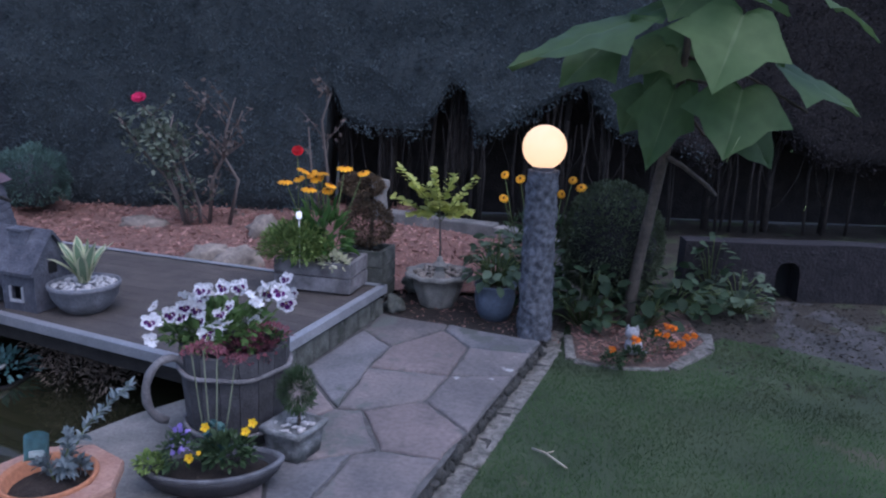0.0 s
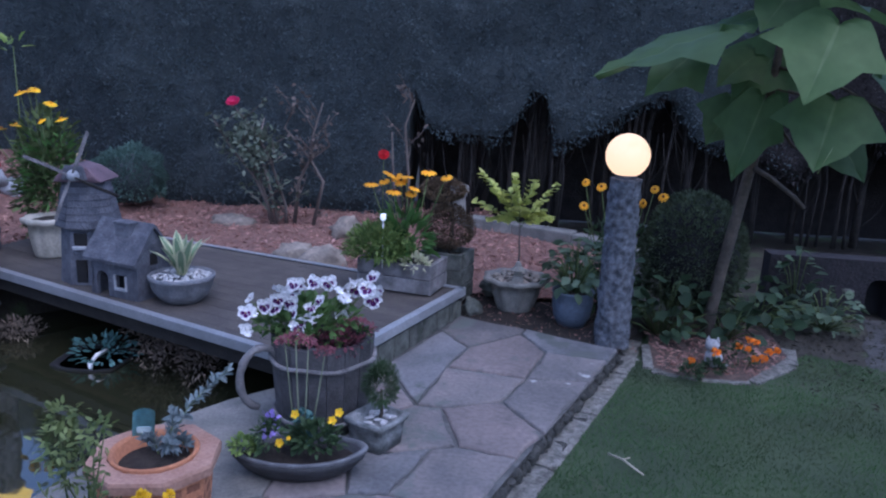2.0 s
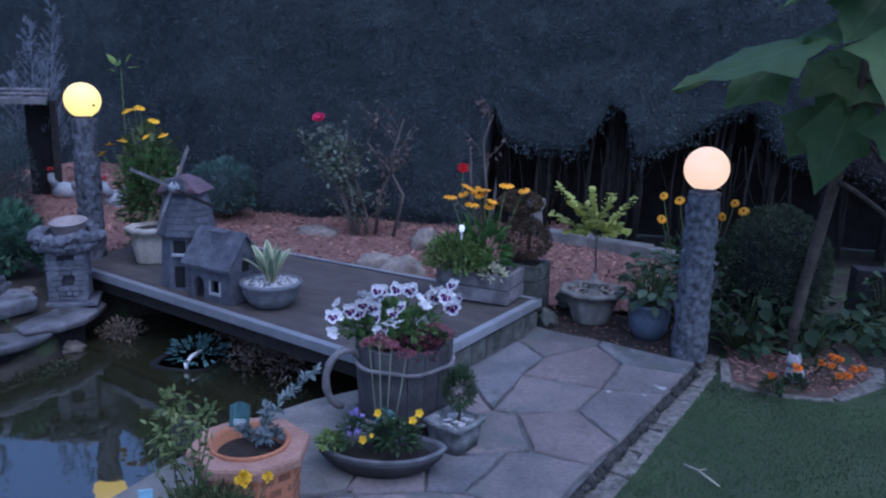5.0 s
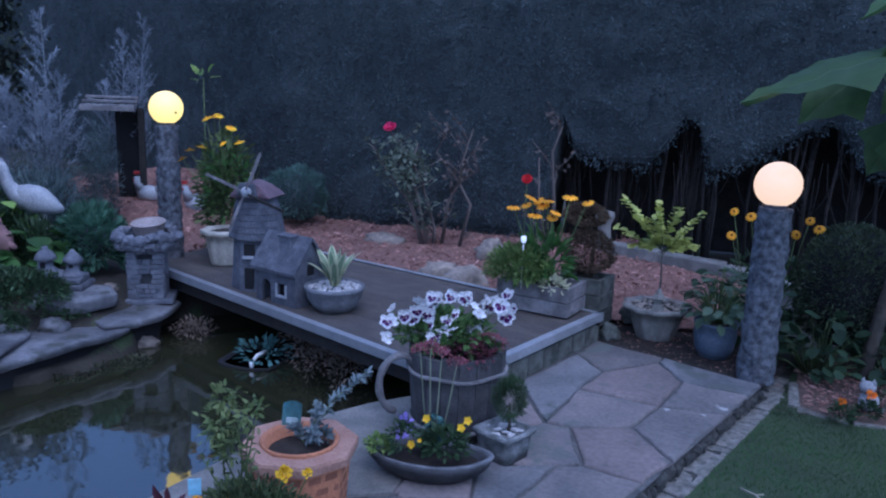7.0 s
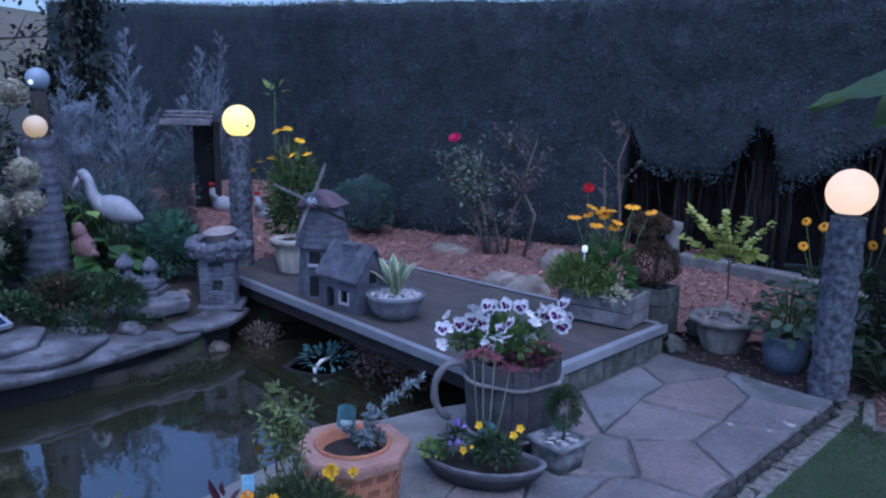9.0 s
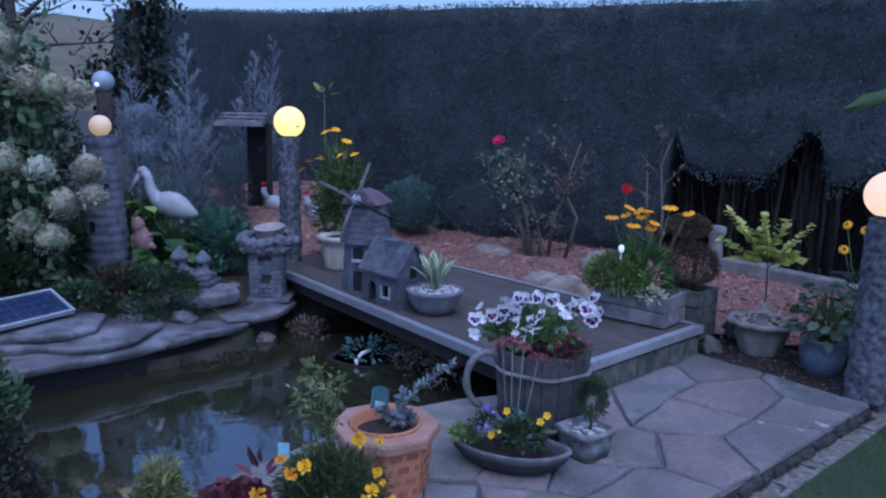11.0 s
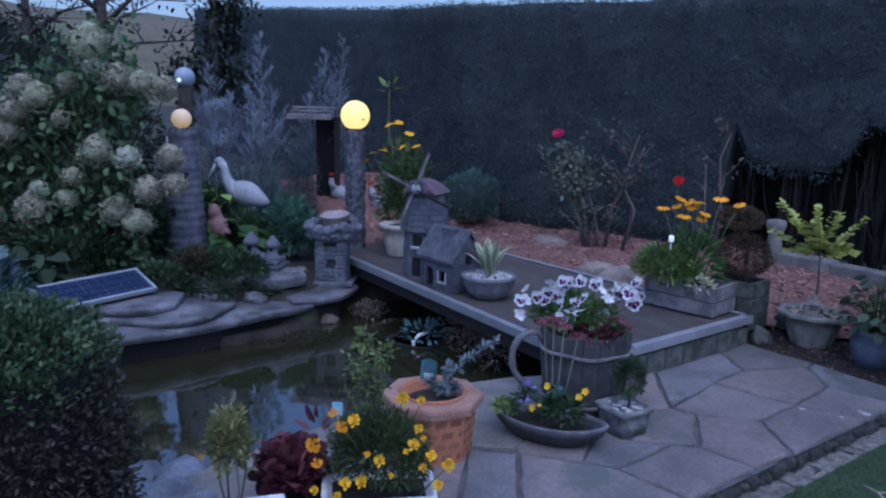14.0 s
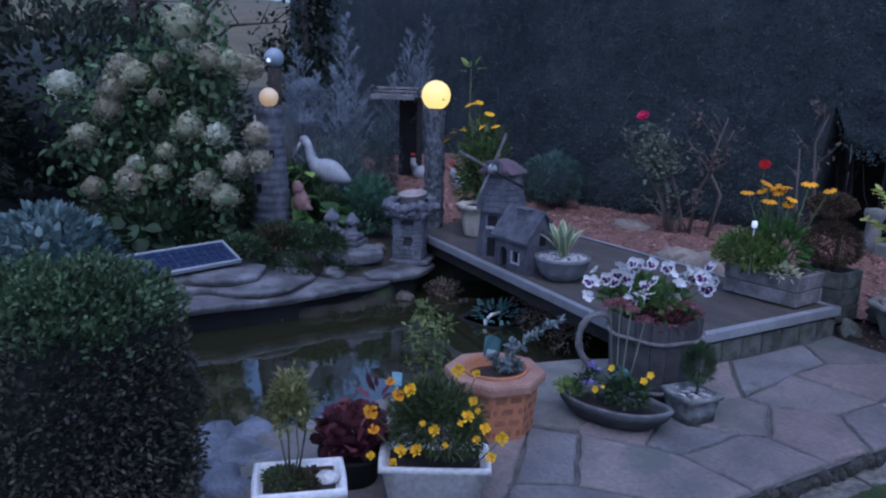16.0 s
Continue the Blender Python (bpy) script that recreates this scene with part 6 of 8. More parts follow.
# ----- flower bed at the lawn -----
def marigold_bed():
    bm = B()
    poly = [(x, y) for x, y in BED]
    bm.faces.new([bm.verts.new((x, y, -0.045)) for x, y in poly])
    ob = structure("flower_bed", bm, BEDSOIL, "small bed of brown mulch edged with grey stones", "flower bed")
    edge = [(0.69, 3.8), (0.655, 3.46), (0.87, 3.4), (1.1, 3.4), (1.36, 3.66), (1.42, 3.9)]
    for a, b in zip(edge, edge[1:]):
        bm = B()
        box(bm, (0, 0, -0.018), (math.dist(a, b) - 0.006, 0.085, 0.05), bevel=0.006)
        part("edging_stone", bm, KERB, ob, smooth=False).matrix_local = pose((a[0] + b[0]) / 2, (a[1] + b[1]) / 2, -0.055, 0, 0, math.degrees(math.atan2(b[1] - a[1], b[0] - a[0])))
    rng = np.random.RandomState(44)
    cp = np.column_stack([rng.uniform(0.7, 1.36, 900), rng.uniform(3.42, 4.0, 900), np.full(900, -0.041)])
    cp = np.array([q for q in cp if inside(q[0], q[1], BED)])
    tagged(part("bark_chips", leaves("bed_chips", cp, rng.normal(size=cp.shape) * np.array((1, 1, 0.3)), rng.uniform(0.018, 0.05, len(cp)), 0.6, (SPRAY, SPRAY_FACES), 4, 0.7), CHIP, ob, smooth=False), kind="stuff")
    cat = thing("cat_figurine", 0.955, 3.53, -0.045, "small pale stone cat figurine among the marigolds", "figurine", turn=-20)
    bm = B()
    blob(bm, (0, 0, 0.045), (0.045, 0.035, 0.05), 2, 0.05)
    blob(bm, (-0.01, -0.012, 0.115), (0.036, 0.033, 0.032), 2, 0.03)
    for sx in (-1, 1):
        lathe(bm, [(0, 0), (0.014, 0), (0.0, 0.03)], 6, centre=(-0.01 + sx * 0.022, -0.01, 0.132))
    tube(bm, [(0.03, 0.02, 0.01), (0.06, 0.0, 0.02), (0.05, -0.04, 0.02)], [0.012, 0.011, 0.007], 7)
    part("figure", bm, material("pale_grey_stone", (0.34, 0.34, 0.35), (0.24, 0.24, 0.25), 0.8, scale=20, fine=90, bump=0.3), cat)
    me = pompon("marigold_bloom", 0.026, P_ORANGE, 3)
    spots = [(0.815, 3.36, 0.04), (0.94, 3.44, 0.06), (1.08, 3.58, 0.05), (1.13, 3.6, 0.08), (1.14, 3.5, 0.02), (1.17, 3.62, 0.065), (1.22, 3.56, 0.04), (1.27, 3.6, 0.035), (1.12, 3.55, 0.05), (1.18, 3.5, 0.025)]
    for k, (x, y, z) in enumerate(spots):
        if k in (0, 1, 2):
            plant = clump("marigold", x, y, -0.045, "low orange marigold in flower", "flower", DARKLEAF, ((0.05, 0.05, 0.035) if k < 2 else (0.1, 0.07, 0.05)), 160, 0.028, 0.4, k + 4, group="orange marigolds")
            own = (x, y)
        place("bloom", me, plant, (x - own[0], y - own[1], z + 0.045), (R.uniform(-0.3, 0.3), -0.5, 1), R.uniform(0, 90), R.uniform(0.75, 1.1))


marigold_bed()


def big_weeds(name, x, y, z, label, n, spread, size, mat, seed, h=0.15):
    ob = thing(name, x, y, z, label, "plant")
    rng = np.random.RandomState(seed)
    a = rng.uniform(0, 6.28, n)
    r = spread * np.sqrt(rng.rand(n))
    tips = np.column_stack([r * np.cos(a), r * np.sin(a), h * (0.3 + rng.rand(n)) * (1.2 - r / spread * 0.6)])
    axes = np.column_stack([np.cos(a), np.sin(a), rng.normal(-0.1, 0.35, n)]) + rng.normal(0, 0.3, (n, 3))
    part("foliage", leaves(name, tips, axes, rng.uniform(0.7, 1.3, n) * size, 0.85, (LEAF, LEAF_FACES), seed, 0.35), mat, ob)
    bm = B()
    for p in tips[::2]:
        tube(bm, [(p[0] * 0.15, p[1] * 0.15, 0), (p[0] * 0.7, p[1] * 0.7, p[2] * 0.8), tuple(p)], 0.003, 4)
    tagged(part("stem_mass", bm, STEM, ob), kind="stuff")
    return ob


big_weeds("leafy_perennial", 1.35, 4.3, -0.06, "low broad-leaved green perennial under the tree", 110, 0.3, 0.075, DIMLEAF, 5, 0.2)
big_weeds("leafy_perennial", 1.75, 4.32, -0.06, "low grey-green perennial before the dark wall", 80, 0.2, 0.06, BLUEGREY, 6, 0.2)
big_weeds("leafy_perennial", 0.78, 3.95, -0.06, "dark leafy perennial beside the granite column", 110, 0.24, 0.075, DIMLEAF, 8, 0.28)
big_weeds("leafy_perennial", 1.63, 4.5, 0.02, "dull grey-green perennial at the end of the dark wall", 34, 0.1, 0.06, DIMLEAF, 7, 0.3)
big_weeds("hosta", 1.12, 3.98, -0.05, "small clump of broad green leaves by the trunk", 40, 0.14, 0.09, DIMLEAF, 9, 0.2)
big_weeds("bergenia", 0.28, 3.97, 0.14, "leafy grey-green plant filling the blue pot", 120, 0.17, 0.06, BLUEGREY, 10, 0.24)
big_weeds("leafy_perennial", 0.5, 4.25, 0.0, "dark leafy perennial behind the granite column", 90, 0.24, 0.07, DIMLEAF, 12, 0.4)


def daisies(name, x, y, z, label, spots, me, leaf, seed, s=(0.13, 0.1, 0.12), n=220, size=0.05, face=(0, -0.7, 0.7)):
    ob = clump(name, x, y, z, label, "flower", leaf, s, n, size, 0.35, seed)
    tips = [(a - x, b - y, c - z) for a, b, c in spots]
    stalks(ob, [(t[0] * 0.3, t[1] * 0.3, s[2] * 0.5) for t in tips], tips, seed=seed)
    rr = random.Random(seed)
    for t in tips:
        place("bloom", me, ob, t, (face[0] + rr.uniform(-0.5, 0.5), face[1] + rr.uniform(-0.4, 0.3), face[2] + rr.uniform(-0.3, 0.3)), rr.uniform(0, 90), rr.uniform(0.85, 1.15))
    return ob


CONE_SMALL = flower_mesh("small_coneflower_bloom", 10, 0.03, (P_GOLD, EYE_DARK), -0.5, 0.4, 1, 0.28)
CONE = flower_mesh("coneflower_bloom", 11, 0.04, (P_GOLD, EYE_DARK), -0.6, 0.4, 1, 0.24)
daisies("rudbeckia", 0.55, 4.28, 0.02, "orange coneflowers with dark centres behind the granite column", [(0.32, 4.27, 0.73), (0.41, 4.27, 0.71), (0.32, 4.24, 0.6), (0.65, 4.26, 0.63), (0.71, 4.28, 0.71), (0.76, 4.27, 0.67)], CONE_SMALL, DARKLEAF, 31, (0.26, 0.08, 0.26), 260, 0.07)
daisies("rudbeckia", -0.66, 3.87, 0.26, "tall golden coneflowers in the plank planter", [(-0.84, 3.85, 0.72), (-0.74, 3.85, 0.78), (-0.65, 3.85, 0.77), (-0.62, 3.85, 0.68), (-0.71, 3.82, 0.69), (-0.53, 3.86, 0.8), (-0.44, 3.9, 0.77), (-0.68, 3.87, 0.74), (-0.78, 3.9, 0.73), (-0.6, 3.84, 0.71), (-0.71, 3.88, 0.76)], CONE, GREEN, 33, (0.14, 0.1, 0.16), 160, 0.09, (0, -0.25, 1))
daisies("golden_daisy", -2.92, 4.2, 0.3, "tall yellow daisies growing beside the lit lamp", [(-2.99, 4.14, 1.11), (-2.88, 4.18, 1.04), (-2.82, 4.18, 0.95), (-3.11, 4.04, 0.89), (-3.16, 4.02, 0.83), (-2.92, 4.14, 0.94), (-3.03, 4.12, 1.1), (-2.96, 4.16, 1.12), (-3.06, 4.1, 0.91)], flower_mesh("daisy_bloom", 11, 0.037, (P_YELLOW, P_GOLD), -0.3, 0.4, 2, 0.25), GREEN, 35, (0.2, 0.17, 0.3), 260, 0.06, (0, -0.2, 1))

red = daisies("dahlia", -0.8, 3.93, 0.26, "single deep red flower on a tall stem", [(-0.79, 3.93, 0.865)], flower_mesh("dahlia_bloom", 10, 0.029, (P_RED, P_RED), 0.5, 0.7, 3, 0.25), GREEN, 37, (0.05, 0.05, 0.1), 30, 0.06)
clump("parsley", -0.78, 3.79, 0.27, "bushy light green ferny herb in the plank planter", "herb", FERNY, (0.19, 0.13, 0.12), 1900, 0.032, 0.45, 41, None, (LEAF, LEAF_FACES), -0.6, 0.3)
clump("white_edged_plant", -0.57, 3.74, 0.28, "low plant with cream edged leaves", "plant", CREAM, (0.07, 0.06, 0.04), 70, 0.035, 0.7, 43)
tag = thing("solar_stake", -0.75, 3.75, 0.28, "small bright white reflective garden stake", "garden stake")
bm = B()
tube(bm, [(0, 0, 0), (0, 0, 0.26)], 0.003, 6)
part("stake", bm, WHITE, tag)
bm = B()
lathe(bm, [(0, 0.262), (0.012, 0.262), (0.016, 0.275), (0.014, 0.295), (0, 0.3)], 10)
part("head", bm, glow_material("lit_stake", (0.85, 0.9, 1.0), 0.35), tag, "small lit white head")


def cloud_shrub():
    ob = thing("topiary", -0.44, 4.22, 0.27, "bronze-brown shrub pruned in two tiers in a tall box", "shrub")
    bm = B()
    tube(bm, [(0, 0, -0.02), (0.01, 0, 0.2), (-0.03, 0.0, 0.34)], [0.014, 0.012, 0.01], 7)
    part("stem", bm, TRUNK, ob)
    for k, (c, s, n) in enumerate((((-0.05, 0, 0.38), (0.13, 0.115, 0.065), 2600), ((-0.02, 0, 0.16), (0.16, 0.135, 0.13), 3800))):
        p, d = shell(n, c, s, 50 + k, 0.7)
        part("tier", leaves("tier", p, d + np.random.RandomState(k).normal(0, 0.5, d.shape), 0.02, 0.7, (SPRAY, SPRAY_FACES), k), TOPIARY, ob)


cloud_shrub()


def lime_shrub():
    ob = thing("lime_shrub", -0.04, 4.12, 0.14, "small yellow-green shrub with feathery leaves in the stone urn", "shrub")
    rng = np.random.RandomState(6)
    P, A = [], []
    tips = [(-0.23, 0.05, 0.62), (0.19, 0.03, 0.58), (-0.25, 0.01, 0.46), (0.17, -0.01, 0.4), (-0.04, 0.0, 0.62), (0.07, -0.04, 0.6), (-0.14, -0.06, 0.55), (-0.16, 0, 0.37), (0.0, -0.12, 0.46), (0.1, 0.08, 0.42), (-0.07, 0.06, 0.52)]
    bm = B()
    tube(bm, [(0, 0, 0), (0.01, 0, 0.18), (0, 0, 0.36)], [0.007, 0.006, 0.004], 6)
    part("stem", bm, TWIG, ob)
    for t in tips:
        b = Vector((0, 0, 0.3 + 0.12 * R.random()))
        bm = B()
        tube(bm, [b, b.lerp(Vector(t), 0.5), t], [0.003, 0.0025, 0.002], 5)
        part("twig", bm, STEM, ob)
        for k in range(20):
            q = b.lerp(Vector(t), 0.2 + 0.8 * k / 19)
            side = Vector(t) - b
            w = side.cross(Vector((0, 0, 1))).normalized() * (1 if k % 2 else -1)
            P.append(tuple(q))
            A.append(tuple(w + side.normalized() * 0.45 + Vector((0, 0, rng.normal(0.0, 0.15)))))
    part("foliage", leaves("lime_foliage", P, A, rng.uniform(0.052, 0.08, len(P)), 0.75, (LEAF, LEAF_FACES), 5, 0.3), LIME, ob)
    lantern = thing("stone_lantern", -0.03, 4.05, 0.155, "tiny pale stone pagoda standing in the urn", "figurine")
    bm = B()
    box(bm, (0, 0, 0.025), (0.075, 0.06, 0.05), bevel=0.004, top=0.75)
    box(bm, (0, 0, 0.07), (0.045, 0.04, 0.04), bevel=0.004)
    lathe(bm, [(0, 0.088), (0.045, 0.088), (0.02, 0.11), (0.012, 0.135), (0, 0.14)], 8)
    part("figure", bm, PALE_STONE, lantern, smooth=False)


lime_shrub()


# ----- barrel, boat and small pot -----
def pansy_mesh(name, r, blotch):
    """A flat-faced pansy towards +z: two upper, two side and one broad lower petal, purple blotches on the lower three."""
    bm = B()
    petals = [(-0.42, 0.5, 0.52, 0.5, -0.1, 0), (0.44, 0.48, 0.52, 0.5, -0.13, 0), (-0.58, -0.1, 0.46, 0.4, 0.0, 1), (0.58, -0.1, 0.46, 0.4, 0.02, 1), (0.0, -0.52, 0.56, 0.46, 0.06, 1)]
    for k, (cx, cy, rx, ry, lift, low) in enumerate(petals):
        rim = []
        for i in range(11):
            a = 2 * math.pi * i / 11
            w = 1 + 0.1 * math.sin(3 * a + k)
            rim.append(bm.verts.new((r * (cx + rx * w * math.cos(a)), r * (cy + ry * w * math.sin(a)), r * (lift + 0.16 * math.sin(4 * a + k) + 0.12))))
        mid = bm.verts.new((r * cx, r * cy, r * lift))
        for i in range(11):
            bm.faces.new((rim[i], rim[(i + 1) % 11], mid))
        if low and blotch:
            spot = [bm.verts.new((r * (cx * 0.62 + 0.33 * math.cos(2 * math.pi * i / 7)), r * (cy * 0.62 + 0.33 * math.sin(2 * math.pi * i / 7)), r * (lift + 0.17))) for i in range(7)]
            bm.faces.new(spot).material_index = 2
    for v in bmesh.ops.create_icosphere(bm, subdivisions=1, radius=r * 0.055)["verts"]:
        v.co.z += r * 0.22
        for f in v.link_faces:
            f.material_index = 1
    me = bpy.data.meshes.new(name)
    bm.to_mesh(me)
    bm.free()
    for m in (P_WHITE, P_YELLOW, P_PURPLE):
        me.materials.append(m)
    return me


PANSY = pansy_mesh("pansy_bloom", 0.033, True)
PANSY2 = pansy_mesh("pansy_bloom_pale", 0.028, False)


def pansies():
    ob = clump("pansies", -0.79, 2.52, 0.31, "white pansies with purple faces spilling from the barrel", "flower", PANSYLEAF, (0.19, 0.15, 0.085), 640, 0.04, 0.6, 61, None, (LEAF, LEAF_FACES), -0.7, 0.2)
    spots = [(-0.96, 2.36, 0.46), (-0.95, 2.38, 0.51), (-0.86, 2.42, 0.5), (-0.81, 2.45, 0.55), (-0.78, 2.47, 0.53), (-0.72, 2.47, 0.49), (-0.66, 2.52, 0.52), (-0.8, 2.41, 0.46), (-0.755, 2.42, 0.425), (-0.72, 2.44, 0.44), (-0.745, 2.44, 0.47), (-0.955, 2.35, 0.4), (-0.78, 2.4, 0.41), (-0.83, 2.47, 0.52), (-0.61, 2.62, 0.53), (-0.56, 2.64, 0.545), (-0.67, 2.6, 0.5), (-0.54, 2.65, 0.49), (-0.58, 2.62, 0.5), (-0.63, 2.6, 0.53), (-0.66, 2.56, 0.405), (-0.86, 2.45, 0.53), (-0.91, 2.42, 0.47), (-0.75, 2.5, 0.55), (-0.7, 2.55, 0.53), (-0.82, 2.43, 0.49)]
    rr = random.Random(5)
    spots += [(a + rr.uniform(-0.035, 0.035), b + rr.uniform(-0.02, 0.05), c + rr.uniform(-0.05, 0.01)) for a, b, c in spots[::2]]
    tips = [(a + 0.79, b - 2.52, c - 0.31) for a, b, c in spots]
    stalks(ob, [(t[0] * 0.5, t[1] * 0.5, 0.05) for t in tips], tips, r=0.0018, seed=3)
    for k, t in enumerate(tips):
        face = k % 5 not in (1, 4)
        way = (rr.uniform(-0.75, 0.85), -1, rr.uniform(-0.25, 0.8)) if face else (rr.uniform(-1, 1), rr.uniform(-0.6, 0.6), 0.6)
        place("bloom", PANSY if face else PANSY2, ob, t, way, rr.uniform(-25, 25), rr.uniform(0.7, 1.15))


pansies()
clump("red_foliage_plant", -0.66, 2.45, 0.31, "low wine-red foliage plant at the barrel rim", "plant", REDLEAF, (0.1, 0.08, 0.035), 260, 0.03, 0.6, 63)
pk = clump("pink_alyssum", -0.6, 2.52, 0.32, "small cushion of dusky pink flowers at the barrel rim", "flower", GREEN, (0.07, 0.06, 0.03), 90, 0.025, 0.5, 64)
p_, d_ = shell(260, (0, 0, 0.05), (0.08, 0.06, 0.04), 65, 0.7, -0.1)
part("blossom", leaves("alyssum_blossom", p_, d_, 0.014, 0.9, (SPRAY, SPRAY_FACES), 66), P_SEDUM, pk)


def sedum():
    ob = thing("sedum", -0.69, 2.15, 0.085, "dusky pink sedum heads on pale tall stems", "flower")
    rng = np.random.RandomState(3)
    heads = [(-0.74, 2.14, 0.45), (-0.67, 2.17, 0.44), (-0.62, 2.19, 0.405), (-0.71, 2.16, 0.46)]
    for k, h in enumerate(heads):
        t = Vector(h) - Vector((-0.69, 2.15, 0.085))
        bm = B()
        tube(bm, [(t.x * 0.3, t.y * 0.3, 0), (t.x * 0.7, t.y * 0.6, t.z * 0.5), t], [0.0035, 0.003, 0.0025], 6)
        part("stem", bm, leaf_material("pale_stem", (0.2, 0.22, 0.16), (0.15, 0.17, 0.11), 0.7, 0.0) if k == 0 else bpy.data.materials["pale_stem"], ob)
        n = 110
        a, r = rng.uniform(0, 6.28, n), 0.034 * np.sqrt(rng.rand(n))
        p = np.column_stack([t.x + r * np.cos(a), t.y + r * np.sin(a), t.z + 0.012 - 12 * r * r + rng.uniform(-0.008, 0.008, n)])
        part("flower_head", leaves("sedum_head", p, unit3(rng, n, 1), 0.013, 0.9, (SPRAY, SPRAY_FACES), k), P_SEDUM, ob)
        q = np.array([(t.x * (0.3 + 0.6 * s), t.y * (0.3 + 0.6 * s), t.z * s) for s in rng.uniform(0.05, 0.35, 14)])
        part("foliage", leaves("sedum_leaf", q, unit3(rng, 14, 0.2), 0.035, 0.55, (LEAF, LEAF_FACES), k), BLUEGREEN, ob)


sedum()


def boat_plants():
    ob = clump("yellow_pansies", -0.63, 2.11, 0.085, "small yellow pansies in a dark green mound", "flower", DARKLEAF, (0.08, 0.055, 0.05), 260, 0.032, 0.6, 71)
    me = flower_mesh("yellow_pansy_bloom", 5, 0.016, (P_YELLOW, P_ORANGE), 0.5, 0.75, 1, 0.15)
    for k, p in enumerate([(-0.73, 2.05, 0.14), (-0.69, 2.09, 0.225), (-0.58, 2.14, 0.19), (-0.56, 2.15, 0.215), (-0.7, 2.05, 0.16)]):
        place("bloom", me, ob, (p[0] + 0.63, p[1] - 2.11, p[2] - 0.085), (R.uniform(-0.3, 0.3), -1, 0.6), 0, 1.0 if k < 4 else 0.5)
    ob = clump("violet_lobelia", -0.775, 2.08, 0.085, "small tuft of violet-blue flowers", "flower", DARKLEAF, (0.05, 0.05, 0.06), 160, 0.025, 0.5, 73)
    p, d = shell(22, (0, 0, 0.1), (0.032, 0.03, 0.04), 74, 0.4)
    part("blossom", leaves("lobelia_blossom", p, d, 0.022, 0.9, (LEAF, LEAF_FACES), 75), P_VIOLET, ob)
    clump("lime_sedum", -0.85, 2.06, 0.09, "yellow-green trailing cushion at the bowl tip", "plant", FERNY, (0.05, 0.04, 0.025), 160, 0.022, 0.7, 76)


boat_plants()
ob = clump("dwarf_conifer", -0.466, 2.375, 0.15, "tiny dark conifer on a short stem in the stone pot", "shrub", DARKLEAF, (0.06, 0.058, 0.08), 2400, 0.02, 0.25, 81, None, (SPRAY, SPRAY_FACES), -1, 0.3, 0.25, lift=0.6)
bm = B()
tube(bm, [(-0.005, 0, -0.085), (0.004, 0, -0.03), (0, 0, 0.06)], [0.007, 0.006, 0.004], 6)
part("stem", bm, TRUNK, ob)


def silver_spray(name, x, y, z, label, tips, mat, n, size, seed, width=0.4, r=0.003):
    """Thin stems set closely with small leaves."""
    ob = thing(name, x, y, z, label, "plant")
    rng = np.random.RandomState(seed)
    P, A = [], []
    bm = B()
    for t in tips:
        t = Vector(t)
        m = t * 0.5 + Vector((rng.normal(0, 0.015), rng.normal(0, 0.015), 0.03))
        tube(bm, [(0, 0, 0), m, t], [r, r * 0.8, r * 0.5], 5)
        for k in range(n):
            s = 0.2 + 0.8 * (k + rng.rand()) / n
            q = (m * 2 * s if s < 0.5 else m.lerp(t, s * 2 - 1))
            P.append(tuple(q))
            A.append(tuple(t.normalized() * 0.7 + Vector(rng.normal(0, 0.7, 3))))
    tagged(part("stem_mass", bm, STEM, ob), kind="stuff")
    part("foliage", leaves(name, P, A, rng.uniform(0.7, 1.2, len(P)) * size, width, (LEAF, LEAF_FACES), seed), mat, ob)
    return ob


SPARSE = leaf_material("sparse_leaf", (0.2, 0.24, 0.09), (0.1, 0.14, 0.05), 0.6)
silver_spray("silver_plant", -1.0, 1.79, 0.2, "silvery grey plant with one long leaning spike", [(0.116, 0.235, 0.19), (0.02, 0.05, 0.12), (0.06, -0.03, 0.05), (-0.05, 0.02, 0.04), (0.07, 0.03, 0.03)], SILVER, 80, 0.031, 91)
THIN_SHRUB = silver_spray("thin_shrub", -0.93, 1.31, 0.12, "thin airy yellow-green shrub rising behind the marigolds", [(-0.09, 0.02, 0.36), (0.05, 0.03, 0.4), (-0.03, 0.05, 0.44), (0.0, 0.06, 0.33), (-0.1, 0.0, 0.27), (0.06, 0.0, 0.31), (-0.06, 0.03, 0.41)], SPARSE, 18, 0.024, 93, 0.5)
tufts = [shell(60, (dx, 0.03, dz), (r, r, r * 1.1), 94 + k, 0.1, lump=0.5) for k, (dx, dz, r) in enumerate(((-0.07, 0.36, 0.05), (0.03, 0.4, 0.045), (-0.03, 0.29, 0.05), (-0.05, 0.43, 0.03)))]
p_, d_ = (np.concatenate([t[i] for t in tufts]) for i in (0, 1))
part("crown", leaves("thin_shrub_crown", p_, d_ + np.random.RandomState(2).normal(0, 0.6, d_.shape), 0.023, 0.5, (LEAF, LEAF_FACES), 94), SPARSE, THIN_SHRUB)


